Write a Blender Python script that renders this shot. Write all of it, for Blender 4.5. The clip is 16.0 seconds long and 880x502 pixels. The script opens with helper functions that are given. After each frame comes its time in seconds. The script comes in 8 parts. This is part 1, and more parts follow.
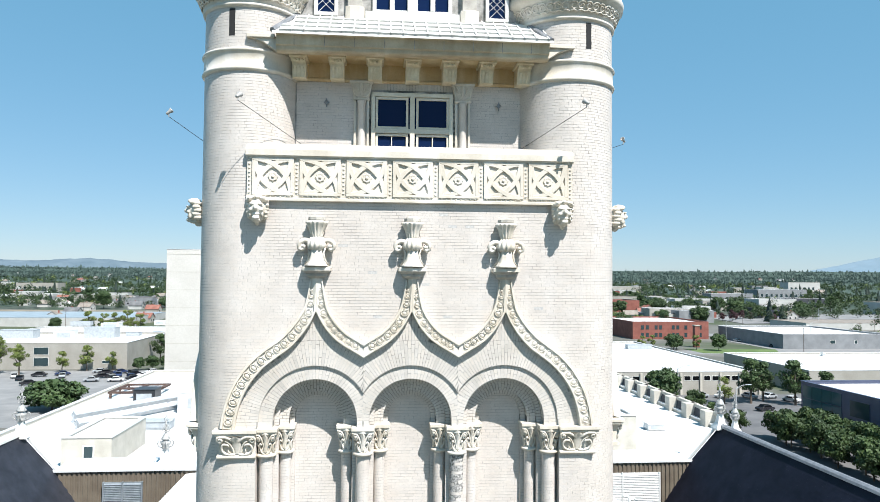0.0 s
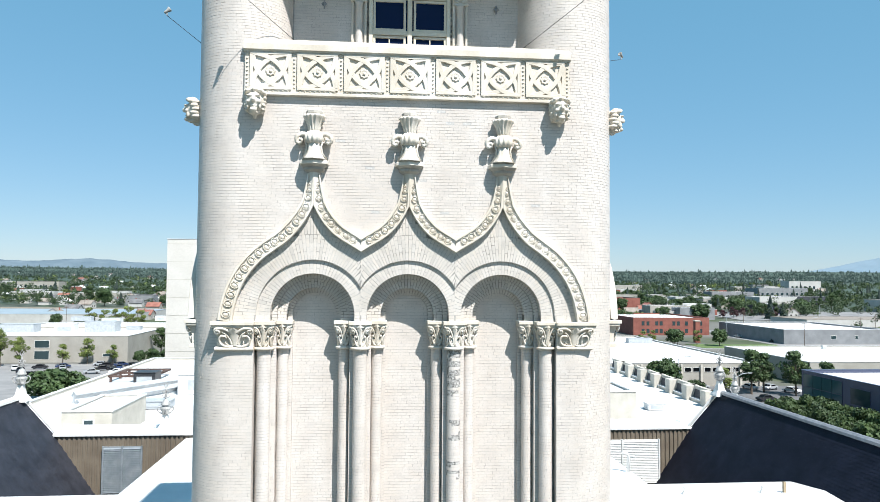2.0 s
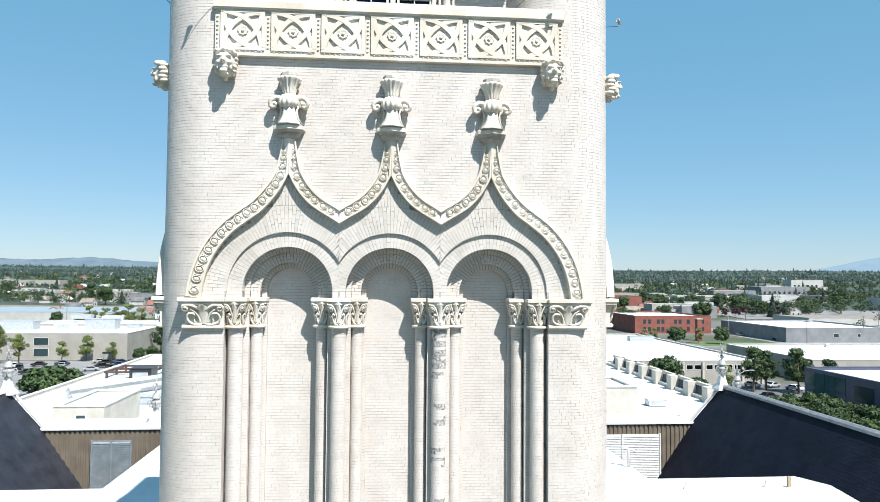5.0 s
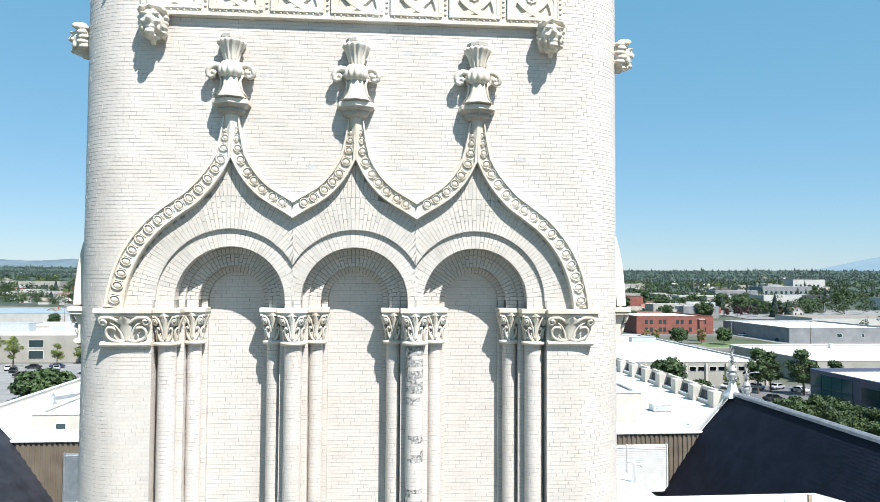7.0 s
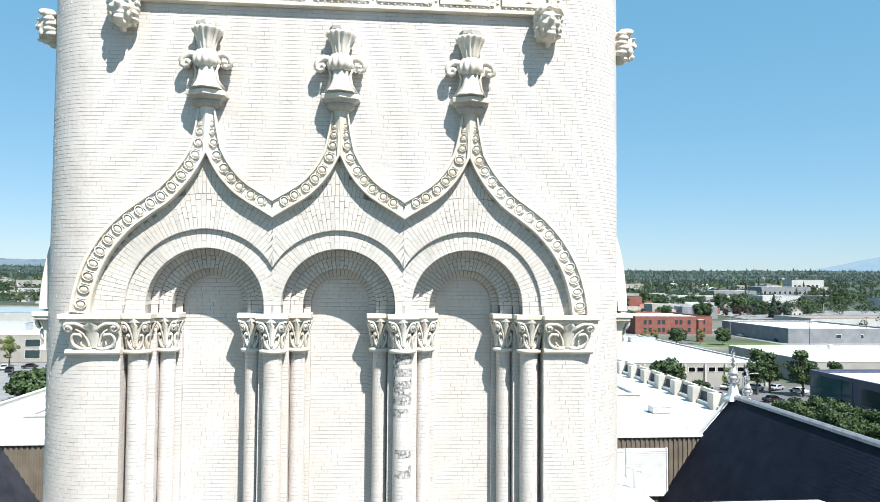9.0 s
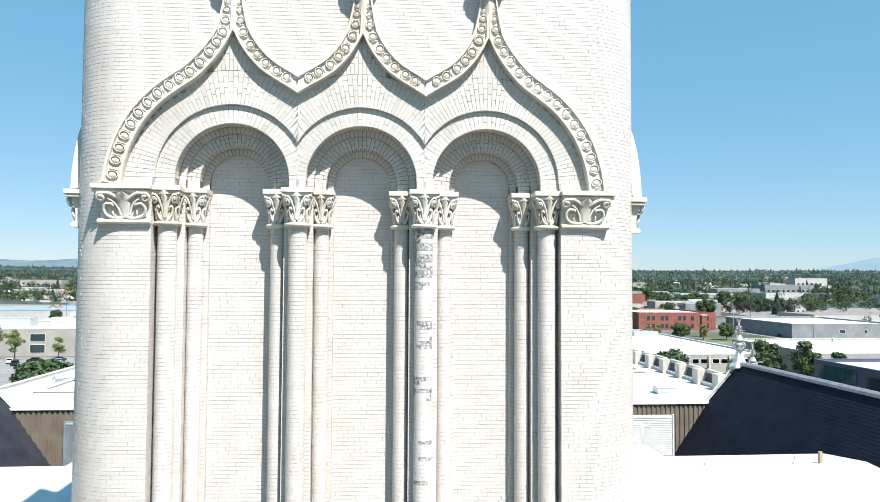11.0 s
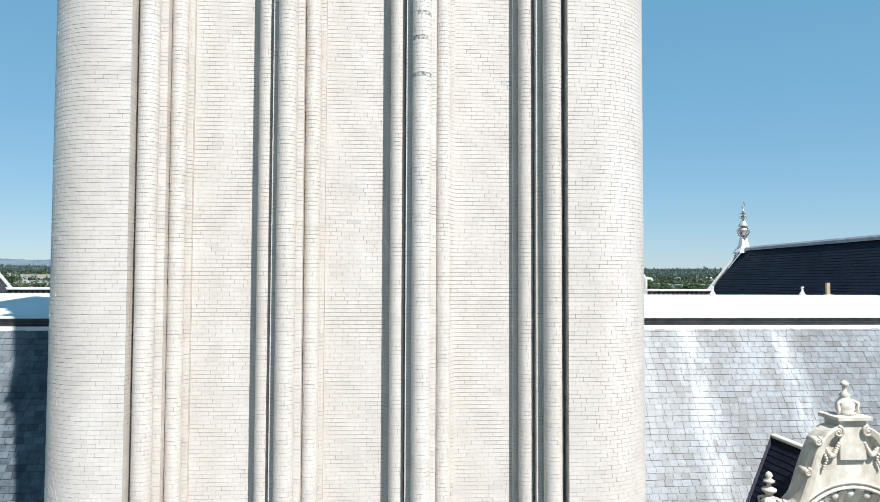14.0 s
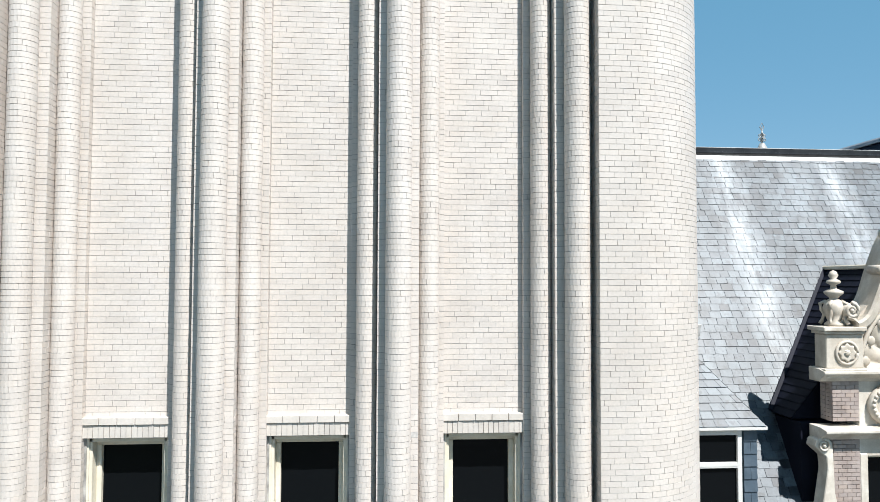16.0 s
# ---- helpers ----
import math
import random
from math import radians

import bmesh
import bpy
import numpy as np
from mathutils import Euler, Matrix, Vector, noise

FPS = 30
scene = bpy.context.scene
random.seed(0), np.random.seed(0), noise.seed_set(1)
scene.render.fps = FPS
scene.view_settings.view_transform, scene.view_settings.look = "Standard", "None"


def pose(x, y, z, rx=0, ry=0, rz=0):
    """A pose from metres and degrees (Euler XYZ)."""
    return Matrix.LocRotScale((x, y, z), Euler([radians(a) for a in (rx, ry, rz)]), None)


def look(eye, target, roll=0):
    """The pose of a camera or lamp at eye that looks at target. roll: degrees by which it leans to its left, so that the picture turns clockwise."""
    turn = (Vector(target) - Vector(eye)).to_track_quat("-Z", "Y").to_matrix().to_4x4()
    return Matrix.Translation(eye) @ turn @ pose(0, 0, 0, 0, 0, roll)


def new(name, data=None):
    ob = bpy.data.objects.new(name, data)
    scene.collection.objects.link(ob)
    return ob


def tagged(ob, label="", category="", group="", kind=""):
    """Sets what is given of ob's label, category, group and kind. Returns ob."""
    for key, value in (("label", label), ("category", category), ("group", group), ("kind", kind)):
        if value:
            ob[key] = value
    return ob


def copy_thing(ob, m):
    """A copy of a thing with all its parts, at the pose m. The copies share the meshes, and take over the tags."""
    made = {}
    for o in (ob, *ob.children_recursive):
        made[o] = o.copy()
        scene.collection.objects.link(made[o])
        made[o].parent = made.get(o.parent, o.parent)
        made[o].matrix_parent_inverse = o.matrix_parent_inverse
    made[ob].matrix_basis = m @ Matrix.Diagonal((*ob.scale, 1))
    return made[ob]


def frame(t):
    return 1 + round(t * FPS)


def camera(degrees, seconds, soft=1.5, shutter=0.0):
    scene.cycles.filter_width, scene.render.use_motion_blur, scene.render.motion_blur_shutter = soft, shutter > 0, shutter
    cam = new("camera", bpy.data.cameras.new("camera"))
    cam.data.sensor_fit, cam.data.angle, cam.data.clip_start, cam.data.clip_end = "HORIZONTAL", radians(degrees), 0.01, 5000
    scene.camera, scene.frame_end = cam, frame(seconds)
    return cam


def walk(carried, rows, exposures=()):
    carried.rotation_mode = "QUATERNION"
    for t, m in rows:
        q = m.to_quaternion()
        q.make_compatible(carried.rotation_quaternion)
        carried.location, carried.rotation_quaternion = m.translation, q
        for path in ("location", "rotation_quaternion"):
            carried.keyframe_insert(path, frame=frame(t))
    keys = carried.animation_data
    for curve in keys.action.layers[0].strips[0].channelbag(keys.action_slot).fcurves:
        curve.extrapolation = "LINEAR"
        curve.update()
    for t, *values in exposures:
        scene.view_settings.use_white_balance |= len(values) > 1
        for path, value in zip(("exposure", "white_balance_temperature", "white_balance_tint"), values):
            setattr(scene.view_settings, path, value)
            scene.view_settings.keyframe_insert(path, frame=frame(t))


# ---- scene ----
cam = camera(63.8, 16.0, soft=0.75)
PATH = [
    (0, (-0.871, -22.241, 33.617), (-0.69, -20.251, 33.7), 0.4),
    (0.5, (-0.87, -22.28, 32.659), (-0.689, -20.29, 32.744), 0.4),
    (1, (-0.852, -22.259, 31.794), (-0.672, -20.269, 31.88), 0.4),
    (1.5, (-0.817, -22.219, 31.284), (-0.637, -20.229, 31.369), 0.4),
    (2, (-0.766, -22.178, 31.096), (-0.587, -20.188, 31.181), 0.4),
    (2.5, (-0.723, -22.136, 30.856), (-0.546, -20.146, 30.941), 0.4),
    (3, (-0.661, -22.051, 30.673), (-0.484, -20.06, 30.757), 0.4),
    (3.5, (-0.585, -21.969, 30.544), (-0.409, -19.979, 30.628), 0.4),
    (6, (0.065, -19.761, 30.549), (0.238, -17.77, 30.63), 0.4),
    (6.5, (0.267, -18.923, 30.616), (0.44, -16.933, 30.704), 0.3),
    (7, (0.444, -18.402, 30.655), (0.616, -16.411, 30.738), 0.3),
    (7.5, (0.623, -17.89, 30.715), (0.795, -15.899, 30.798), 0.3),
    (8, (0.774, -17.612, 30.74), (0.945, -15.622, 30.824), 0.3),
    (8.2, (0.775, -17.596, 30.77), (0.951, -15.606, 30.852), 0.4),
    (10.3, (0.414, -17.731, 30.052), (0.582, -15.74, 30.134), 0.3),
    (10.5, (0.4, -17.771, 29.588), (0.568, -15.779, 29.671), 0.2),
    (11, (0.347, -17.823, 28.497), (0.515, -15.832, 28.581), 0.3),
    (11.5, (0.258, -17.905, 27.329), (0.425, -15.914, 27.413), 0.3),
    (12, (0.237, -17.968, 26.104), (0.404, -15.977, 26.187), 0.3),
    (12.5, (0.26, -17.893, 24.826), (0.426, -15.901, 24.909), 0.3),
    (13, (0.324, -17.703, 23.507), (0.491, -15.711, 23.591), 0.4),
    (13.5, (0.446, -17.348, 22.154), (0.613, -15.357, 22.237), 0.4),
    (14, (0.453, -16.972, 20.782), (0.619, -14.981, 20.866), 0.2),
    (14.5, (0.591, -16.316, 19.282), (0.753, -14.324, 19.369), 0.2),
    (15, (0.696, -15.348, 17.805), (0.86, -13.356, 17.891), 0.2),
    (15.5, (0.818, -14.323, 16.587), (0.982, -12.332, 16.675), 0.2),
    (16, (0.931, -13.801, 16.108), (1.093, -11.81, 16.193), 0.2),
]
EXPOSURES = [(0.0, 0.91), (3.5, 0.92), (6.5, 0.95), (8.0, 1.03), (10.3, 1.06), (12.0, 0.97), (14.5, 0.79), (16.0, 0.775)]
walk(cam, [(t, look(eye, target, roll)) for t, eye, target, roll in PATH], EXPOSURES)

# ---- light: clear summer day, sun high in front and to the right of the tower ----
SUN = Vector((0.56, -1.0, 1.68)).normalized()
world = bpy.data.worlds.new("sky")
scene.world = world
world.use_nodes = True
wt = world.node_tree
sky = wt.nodes.new("ShaderNodeTexSky")
sky.sky_type = "NISHITA"
sky.sun_disc = False
sky.sun_elevation = math.asin(SUN.z)
sky.sun_rotation = math.atan2(SUN.x, SUN.y)
sky.altitude, sky.air_density, sky.dust_density, sky.ozone_density = 600, 1.0, 0.25, 0.4
bg = wt.nodes["Background"]
bg.inputs["Strength"].default_value = 0.0650
tint = wt.nodes.new("ShaderNodeMix")
tint.data_type, tint.blend_type = "RGBA", "MULTIPLY"
tint.inputs[0].default_value = 1.0
tint.inputs[7].default_value = (0.53, 0.46, 0.475, 1)
wt.links.new(sky.outputs[0], tint.inputs[6])
haze = wt.nodes.new("ShaderNodeMix")
haze.data_type, haze.blend_type = "RGBA", "ADD"
haze.inputs[0].default_value = 1.0
haze.inputs[7].default_value = (0.62, 2.40, 3.62, 1)
wt.links.new(tint.outputs[2], haze.inputs[6])
wt.links.new(haze.outputs[2], bg.inputs[0])
sun_data = bpy.data.lights.new("sun", "SUN")
sun_data.energy, sun_data.angle, sun_data.color = 5.0, radians(0.55), (1.0, 0.985, 0.962)
sun = new("sun", sun_data)
sun.matrix_world = look(SUN * 60, (0, 0, 0))

# ---- materials ----
def shader(name, rough=0.6, metal=0.0):
    m = bpy.data.materials.new(name)
    m.use_nodes = True
    nt = m.node_tree
    b = nt.nodes["Principled BSDF"]
    b.inputs["Roughness"].default_value = rough
    b.inputs["Metallic"].default_value = metal
    return m, nt, b


def node(nt, kind, **values):
    n = nt.nodes.new(kind)
    for k, v in values.items():
        n.inputs[k].default_value = v
    return n


def coords(nt, scale=(1, 1, 1)):
    g = nt.nodes.new("ShaderNodeNewGeometry")
    mp = nt.nodes.new("ShaderNodeMapping")
    mp.inputs["Scale"].default_value = scale
    nt.links.new(g.outputs["Position"], mp.inputs["Vector"])
    return mp.outputs["Vector"]


def noise_of(nt, size, detail=4.0, scale=(1, 1, 1), rough=0.55):
    n = node(nt, "ShaderNodeTexNoise", Scale=1.0 / size, Detail=detail, Roughness=rough)
    nt.links.new(coords(nt, scale), n.inputs["Vector"])
    return n.outputs["Fac"]


def ramp(nt, fac, stops):
    r = nt.nodes.new("ShaderNodeValToRGB")
    els = r.color_ramp.elements
    while len(els) < len(stops):
        els.new(0.5)
    for e, (p, c) in zip(els, stops):
        e.position = p
        e.color = (*c, 1) if len(c) == 3 else c
    nt.links.new(fac, r.inputs["Fac"])
    return r.outputs["Color"]


def mix(nt, fac, a, b, how="MIX"):
    m = nt.nodes.new("ShaderNodeMix")
    m.data_type, m.blend_type = "RGBA", how
    for slot, v in ((0, fac), (6, a), (7, b)):
        if isinstance(v, (int, float)):
            m.inputs[slot].default_value = v
        elif isinstance(v, tuple):
            m.inputs[slot].default_value = (*v, 1) if len(v) == 3 else v
        else:
            nt.links.new(v, m.inputs[slot])
    return m.outputs[2]


def bump(nt, b, height, strength=0.3, distance=0.01):
    n = node(nt, "ShaderNodeBump", Strength=strength, Distance=distance)
    nt.links.new(height, n.inputs["Height"])
    nt.links.new(n.outputs["Normal"], b.inputs["Normal"])


ALBEDO_SCALE = 0.82  # scales every base colour down, so that shaded parts render deeper


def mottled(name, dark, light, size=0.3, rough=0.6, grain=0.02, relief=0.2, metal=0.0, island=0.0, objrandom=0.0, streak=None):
    """Two scales of variation, fine relief, and a tint for each piece."""
    dark, light = tuple(v * ALBEDO_SCALE for v in dark), tuple(v * ALBEDO_SCALE for v in light)
    m, nt, b = shader(name, rough, metal)
    col = ramp(nt, noise_of(nt, size), [(0.3, dark), (0.7, light)])
    fine = noise_of(nt, grain, 3.0)
    col = mix(nt, 0.25, col, ramp(nt, fine, [(0.3, (0.6, 0.6, 0.6)), (0.7, (1, 1, 1))]), "MULTIPLY")
    if streak:
        st = noise_of(nt, 1.0, 4.0, streak[0])
        col = mix(nt, streak[2], col, ramp(nt, st, [(0.45, streak[1]), (0.62, (1, 1, 1))]), "MULTIPLY")
    for amount, kind, out in ((island, "ShaderNodeNewGeometry", "Random Per Island"), (objrandom, "ShaderNodeObjectInfo", "Random")):
        if amount:
            r = nt.nodes.new(kind).outputs[out]
            lo = 1.0 - amount
            col = mix(nt, 1.0, col, ramp(nt, r, [(0.0, (lo, lo, lo)), (0.12, (lo + amount * 0.6,) * 3), (0.5, (1, 1, 1)), (0.8, (1.0, 1 - amount * 0.12, 1 - amount * 0.3)), (1.0, (1 - amount * 0.3, 1 - amount * 0.22, 1 - amount * 0.12))]), "MULTIPLY")
    nt.links.new(col, b.inputs["Base Color"])
    if relief:
        bump(nt, b, fine, relief, 0.004)
    return m


BRICK = mottled("glazed_brick", (0.704, 0.644, 0.594), (0.790, 0.733, 0.682), 0.5, 0.42, 0.03, 0.12, island=0.085, streak=((1.1, 1.1, 0.08), (0.90, 0.88, 0.85), 0.5))
BRICK_PIECE = mottled("glazed_brick_piece", (0.704, 0.644, 0.594), (0.790, 0.733, 0.682), 0.5, 0.42, 0.03, 0.12, objrandom=0.085, streak=((1.1, 1.1, 0.08), (0.90, 0.88, 0.85), 0.5))
BRICK_OLD = mottled("weathered_brick", (0.63, 0.580, 0.520), (0.76, 0.705, 0.648), 0.5, 0.5, 0.03, 0.2, island=0.14)
MORTAR = mottled("mortar", (0.16, 0.155, 0.145), (0.65, 0.63, 0.595), 0.26, 0.9, 0.015, 0.4)
TERRA = mottled("terracotta_cream", (0.77, 0.71, 0.62), (0.89, 0.842, 0.765), 0.5, 0.45, 0.04, 0.2, streak=((1.5, 1.5, 0.3), (0.72, 0.66, 0.56), 0.5))
CREAM_WORN = mottled("weathered_cream_stone", (0.66, 0.60, 0.51), (0.88, 0.83, 0.74), 0.22, 0.6, 0.03, 0.4, streak=((1.8, 1.8, 0.5), (0.45, 0.37, 0.29), 0.4))
TERRA_GOLD = mottled("terracotta_ochre", (0.68, 0.52, 0.29), (0.84, 0.70, 0.45), 0.4, 0.5, 0.04, 0.25, streak=((2, 2, 0.3), (0.7, 0.55, 0.38), 0.6))
STONE_DIRT_SHADE = mottled("stained_shade_stone", (0.36, 0.33, 0.29), (0.62, 0.59, 0.53), 0.35, 0.7, 0.03, 0.4)
PAINT_CREAM = mottled("cream_paint", (0.74, 0.68, 0.54), (0.88, 0.82, 0.69), 0.4, 0.45, 0.05, 0.1)
PAINT_WHITE = mottled("white_paint", (0.74, 0.73, 0.69), (0.84, 0.83, 0.80), 0.5, 0.4, 0.05, 0.1)
# weathered mortar darkened further: shade of the recessed orders is in the colour
MORTAR_SHADE = mottled("shade_darkened_mortar", (0.05, 0.047, 0.043), (0.21, 0.20, 0.185), 0.3, 0.9, 0.015, 0.4)
MORTAR_MID = mottled("grey_weathered_mortar", (0.17, 0.163, 0.15), (0.62, 0.60, 0.56), 0.3, 0.9, 0.015, 0.4)
CORNICE = mottled("stained_ochre_stone", (0.66, 0.55, 0.38), (0.86, 0.76, 0.58), 0.4, 0.6, 0.03, 0.3, streak=((1.2, 1.2, 0.4), (0.5, 0.4, 0.3), 0.5))
SPALLED = mottled("spalled_brick", (0.03, 0.028, 0.025), (0.80, 0.77, 0.73), 0.045, 0.8, 0.02, 0.5)
CHIPPED = mottled("chipped_glaze", (0.46, 0.445, 0.43), (0.72, 0.70, 0.67), 0.05, 0.6, 0.015, 0.5)
SLATE_CONE = mottled("cone_slate", (0.05, 0.055, 0.07), (0.1, 0.11, 0.13), 0.5, 0.6, 0.05, 0.2)
IRON = mottled("painted_iron", (0.30, 0.30, 0.285), (0.52, 0.515, 0.50), 0.15, 0.45, 0.02, 0.2)
DARK_METAL = mottled("dark_metal", (0.03, 0.032, 0.036), (0.07, 0.072, 0.078), 0.3, 0.4, 0.05, 0.1, metal=0.4)
SLIT_SHADE = mottled("slit_shade", (0.012, 0.012, 0.014), (0.03, 0.03, 0.03), 0.5, 0.9, 0.05, 0.0)
LEAD = mottled("lead_flashing", (0.22, 0.23, 0.25), (0.36, 0.37, 0.39), 0.3, 0.5, 0.03, 0.2, metal=0.3)


def glass_pane(name, tint, rough=0.04):
    m, nt, b = shader(name, rough)
    b.inputs["Base Color"].default_value = (*tint, 1)
    b.inputs["IOR"].default_value = 1.45
    b.inputs["Specular IOR Level"].default_value = 0.1
    w = noise_of(nt, 0.35, 2.0)
    bump(nt, b, w, 0.04, 0.01)
    return m


GLASS = glass_pane("window_glass", (0.004, 0.005, 0.006))
GLASS_BLUE = glass_pane("tinted_glass", (0.006, 0.016, 0.055))


# ---- mesh helpers ----
def mesh_object(name, verts, faces, material, parent=None, label="", smooth=False):
    me = bpy.data.meshes.new(name)
    me.from_pydata([tuple(v) for v in verts], [], faces)
    me.materials.append(material)
    if smooth:
        me.polygons.foreach_set("use_smooth", [True] * len(me.polygons))
    ob = new(name, me)
    ob.parent = parent
    if label:
        ob["label"] = label
    return ob


def part(name, bm, material, parent=None, label="", smooth=False, bevel=0.0):
    """Links a bmesh as one mesh object under a thing or part."""
    if bevel:
        bmesh.ops.bevel(bm, geom=[e for e in bm.edges if len(e.link_faces) == 2 and e.calc_face_angle() > 0.5], offset=bevel, segments=1, affect="EDGES", clamp_overlap=True)
    me = bpy.data.meshes.new(name)
    bm.to_mesh(me)
    bm.free()
    me.materials.append(material)
    if smooth:
        me.polygons.foreach_set("use_smooth", [True] * len(me.polygons))
    ob = new(name, me)
    ob.parent = parent
    if label:
        ob["label"] = label
    return ob


def empty(name, at=(0, 0, 0), **tags):
    ob = new(name)
    ob.empty_display_size = 0.2
    ob.location = at
    return tagged(ob, **tags)


def add_box(bm, x0, x1, y0, y1, z0, z1):
    m = Matrix.LocRotScale(((x0 + x1) / 2, (y0 + y1) / 2, (z0 + z1) / 2), None, (abs(x1 - x0), abs(y1 - y0), abs(z1 - z0)))
    return bmesh.ops.create_cube(bm, size=1, matrix=m)["verts"]


def box(x0, x1, y0, y1, z0, z1):
    bm = bmesh.new()
    add_box(bm, x0, x1, y0, y1, z0, z1)
    return bm


def add_prism(bm, outline, lo, hi, axis="z"):
    """Closed outline (2D) extruded between lo and hi along an axis; for 'y' the outline is (x, z)."""
    def at(p, h):
        return {"z": (p[0], p[1], h), "y": (p[0], h, p[1]), "x": (h, p[0], p[1])}[axis]
    a = [bm.verts.new(at(p, lo)) for p in outline]
    b = [bm.verts.new(at(p, hi)) for p in outline]
    n = len(outline)
    for i in range(n):
        j = (i + 1) % n
        bm.faces.new((a[i], a[j], b[j], b[i]))
    bm.faces.new(a[::-1])
    bm.faces.new(b)
    return a + b


def prism(outline, lo, hi, axis="z"):
    bm = bmesh.new()
    add_prism(bm, outline, lo, hi, axis)
    bmesh.ops.recalc_face_normals(bm, faces=bm.faces)
    return bm


def add_lathe(bm, profile, segments=16, at=(0, 0, 0), a0=0.0, a1=math.tau, flute=0.0, flutes=8, turn=None):
    """Turns a profile of (radius, height) round the z axis through at."""
    closed = abs(a1 - a0 - math.tau) < 1e-6
    rings = []
    for r, z in profile:
        ring = []
        for i in range(segments if closed else segments + 1):
            a = a0 + (a1 - a0) * i / segments
            rr = max(r, 0.001) * (1 + flute * math.cos(flutes * a))
            v = Vector((rr * math.cos(a), rr * math.sin(a), z))
            if turn:
                v = turn @ v
            ring.append(bm.verts.new(v + Vector(at)))
        rings.append(ring)
    for p, q in zip(rings, rings[1:]):
        n = len(p)
        for i in range(n if closed else n - 1):
            j = (i + 1) % n
            bm.faces.new((p[i], p[j], q[j], q[i]))
    for ring, flip in ((rings[0], True), (rings[-1], False)):
        bm.faces.new(ring[::-1] if flip else ring)


def lathe(profile, segments=16, at=(0, 0, 0), **more):
    bm = bmesh.new()
    add_lathe(bm, profile, segments, at, **more)
    return bm


def add_tube(bm, pts, radius, sides=8, taper=1.0):
    """A round bar along points; its radius goes to radius * taper at the end."""
    pts = [Vector(p) for p in pts]
    rings = []
    up = Vector((0.13, 0.37, 0.92))
    for i, p in enumerate(pts):
        d = (pts[min(i + 1, len(pts) - 1)] - pts[max(i - 1, 0)]).normalized()
        s = d.cross(up).normalized()
        w = s.cross(d)
        r = radius * (1 + (taper - 1) * i / max(1, len(pts) - 1))
        rings.append([bm.verts.new(p + r * (s * math.cos(math.tau * k / sides) + w * math.sin(math.tau * k / sides))) for k in range(sides)])
    for a, b in zip(rings, rings[1:]):
        for k in range(sides):
            bm.faces.new((a[k], a[(k + 1) % sides], b[(k + 1) % sides], b[k]))
    bm.faces.new(rings[0][::-1])
    bm.faces.new(rings[-1])


def tube(pts, radius, sides=8, taper=1.0):
    bm = bmesh.new()
    add_tube(bm, pts, radius, sides, taper)
    return bm


def add_ball(bm, at, size, seg=10, rings=7):
    m = Matrix.LocRotScale(at, None, size if isinstance(size, (tuple, list, Vector)) else (size, size, size))
    return bmesh.ops.create_uvsphere(bm, u_segments=seg, v_segments=rings, radius=1, matrix=m)["verts"]


def spiral(cx, cz, r, turns=1.4, start=0.0, flip=1, n=16, y=0.0):
    return [Vector((cx + flip * r * (1 - 0.72 * i / n) * math.cos(start + math.tau * turns * i / n), y, cz + r * (1 - 0.72 * i / n) * math.sin(start + math.tau * turns * i / n))) for i in range(n + 1)]

# ---- the tower: sizes in metres, its middle at x = y = 0 ----
FACE, BAY, TUR_X = -5.25, -4.49, 4.05
TUR_R = {1: 1.26, -1: 1.14}
TUR_Y = {s: FACE + r for s, r in TUR_R.items()}
SPRING, ARCH_Z = 30.12, 30.27
BAYS = (-2.26, 0.0, 2.26)
COURSE, BRICK_L, GAP = 0.0705, 0.211, 0.0031
BASE_Z = 9.0
tower = empty("tower", (0, 0, 0), label="tall square tower of white glazed brick with rounded corner turrets", category="tower", kind="thing")

# plan of the lower shaft, from the right turret to the left one
STRIP, JAMB = -4.92, -4.59
HALF = [(4.05, FACE), (3.61, FACE), (3.61, STRIP), (3.13, STRIP), (3.13, JAMB), (2.785, JAMB), (2.785, BAY), (1.735, BAY), (1.735, JAMB), (1.39, JAMB), (1.39, STRIP), (0.87, STRIP), (0.87, JAMB), (0.525, JAMB), (0.525, BAY)]
SHAFT = HALF + [(-x, y) for x, y in reversed(HALF)]


def turret_arc(side, a0, a1, n=20, d=0.004):
    """Points of a turret's outline: 0 degrees faces the front, counted away from the middle."""
    r = TUR_R[side] - d
    return [(side * (TUR_X + r * math.sin(radians(a))), TUR_Y[side] - r * math.cos(radians(a))) for a in np.linspace(a0, a1, n)]


def core_outline(front, d):
    """The whole plan of the tower with that front, set back by d behind the brick faces."""
    right, left = turret_arc(1, 100, 0), turret_arc(-1, 0, 100)
    mid = [(x, y + d) for x, y in front[1:-1]] if front else []
    back = [(-5.3, 3.9), (-4.6, 5.0), (4.6, 5.0), (5.3, 3.9)]
    return right + mid + left + back


def front_shift(front, d):
    """The front outline set back by d, with the returns moved sideways by d too."""
    out = []
    for i, (x, y) in enumerate(front):
        xs = x
        if 0 < i < len(front) - 1:
            for q in (front[i - 1], front[i + 1]):
                if abs(q[0] - x) < 1e-6:
                    deeper = max(q[1], y)
                    side = 1 if (front[i - 1][0] > x or front[i + 1][0] < x) else -1
                    goes_in = (front[i + 1][1] > y) if q is front[i + 1] else (y > q[1])
                    xs = x + d if goes_in else x - d
        out.append((xs, y + d))
    return out


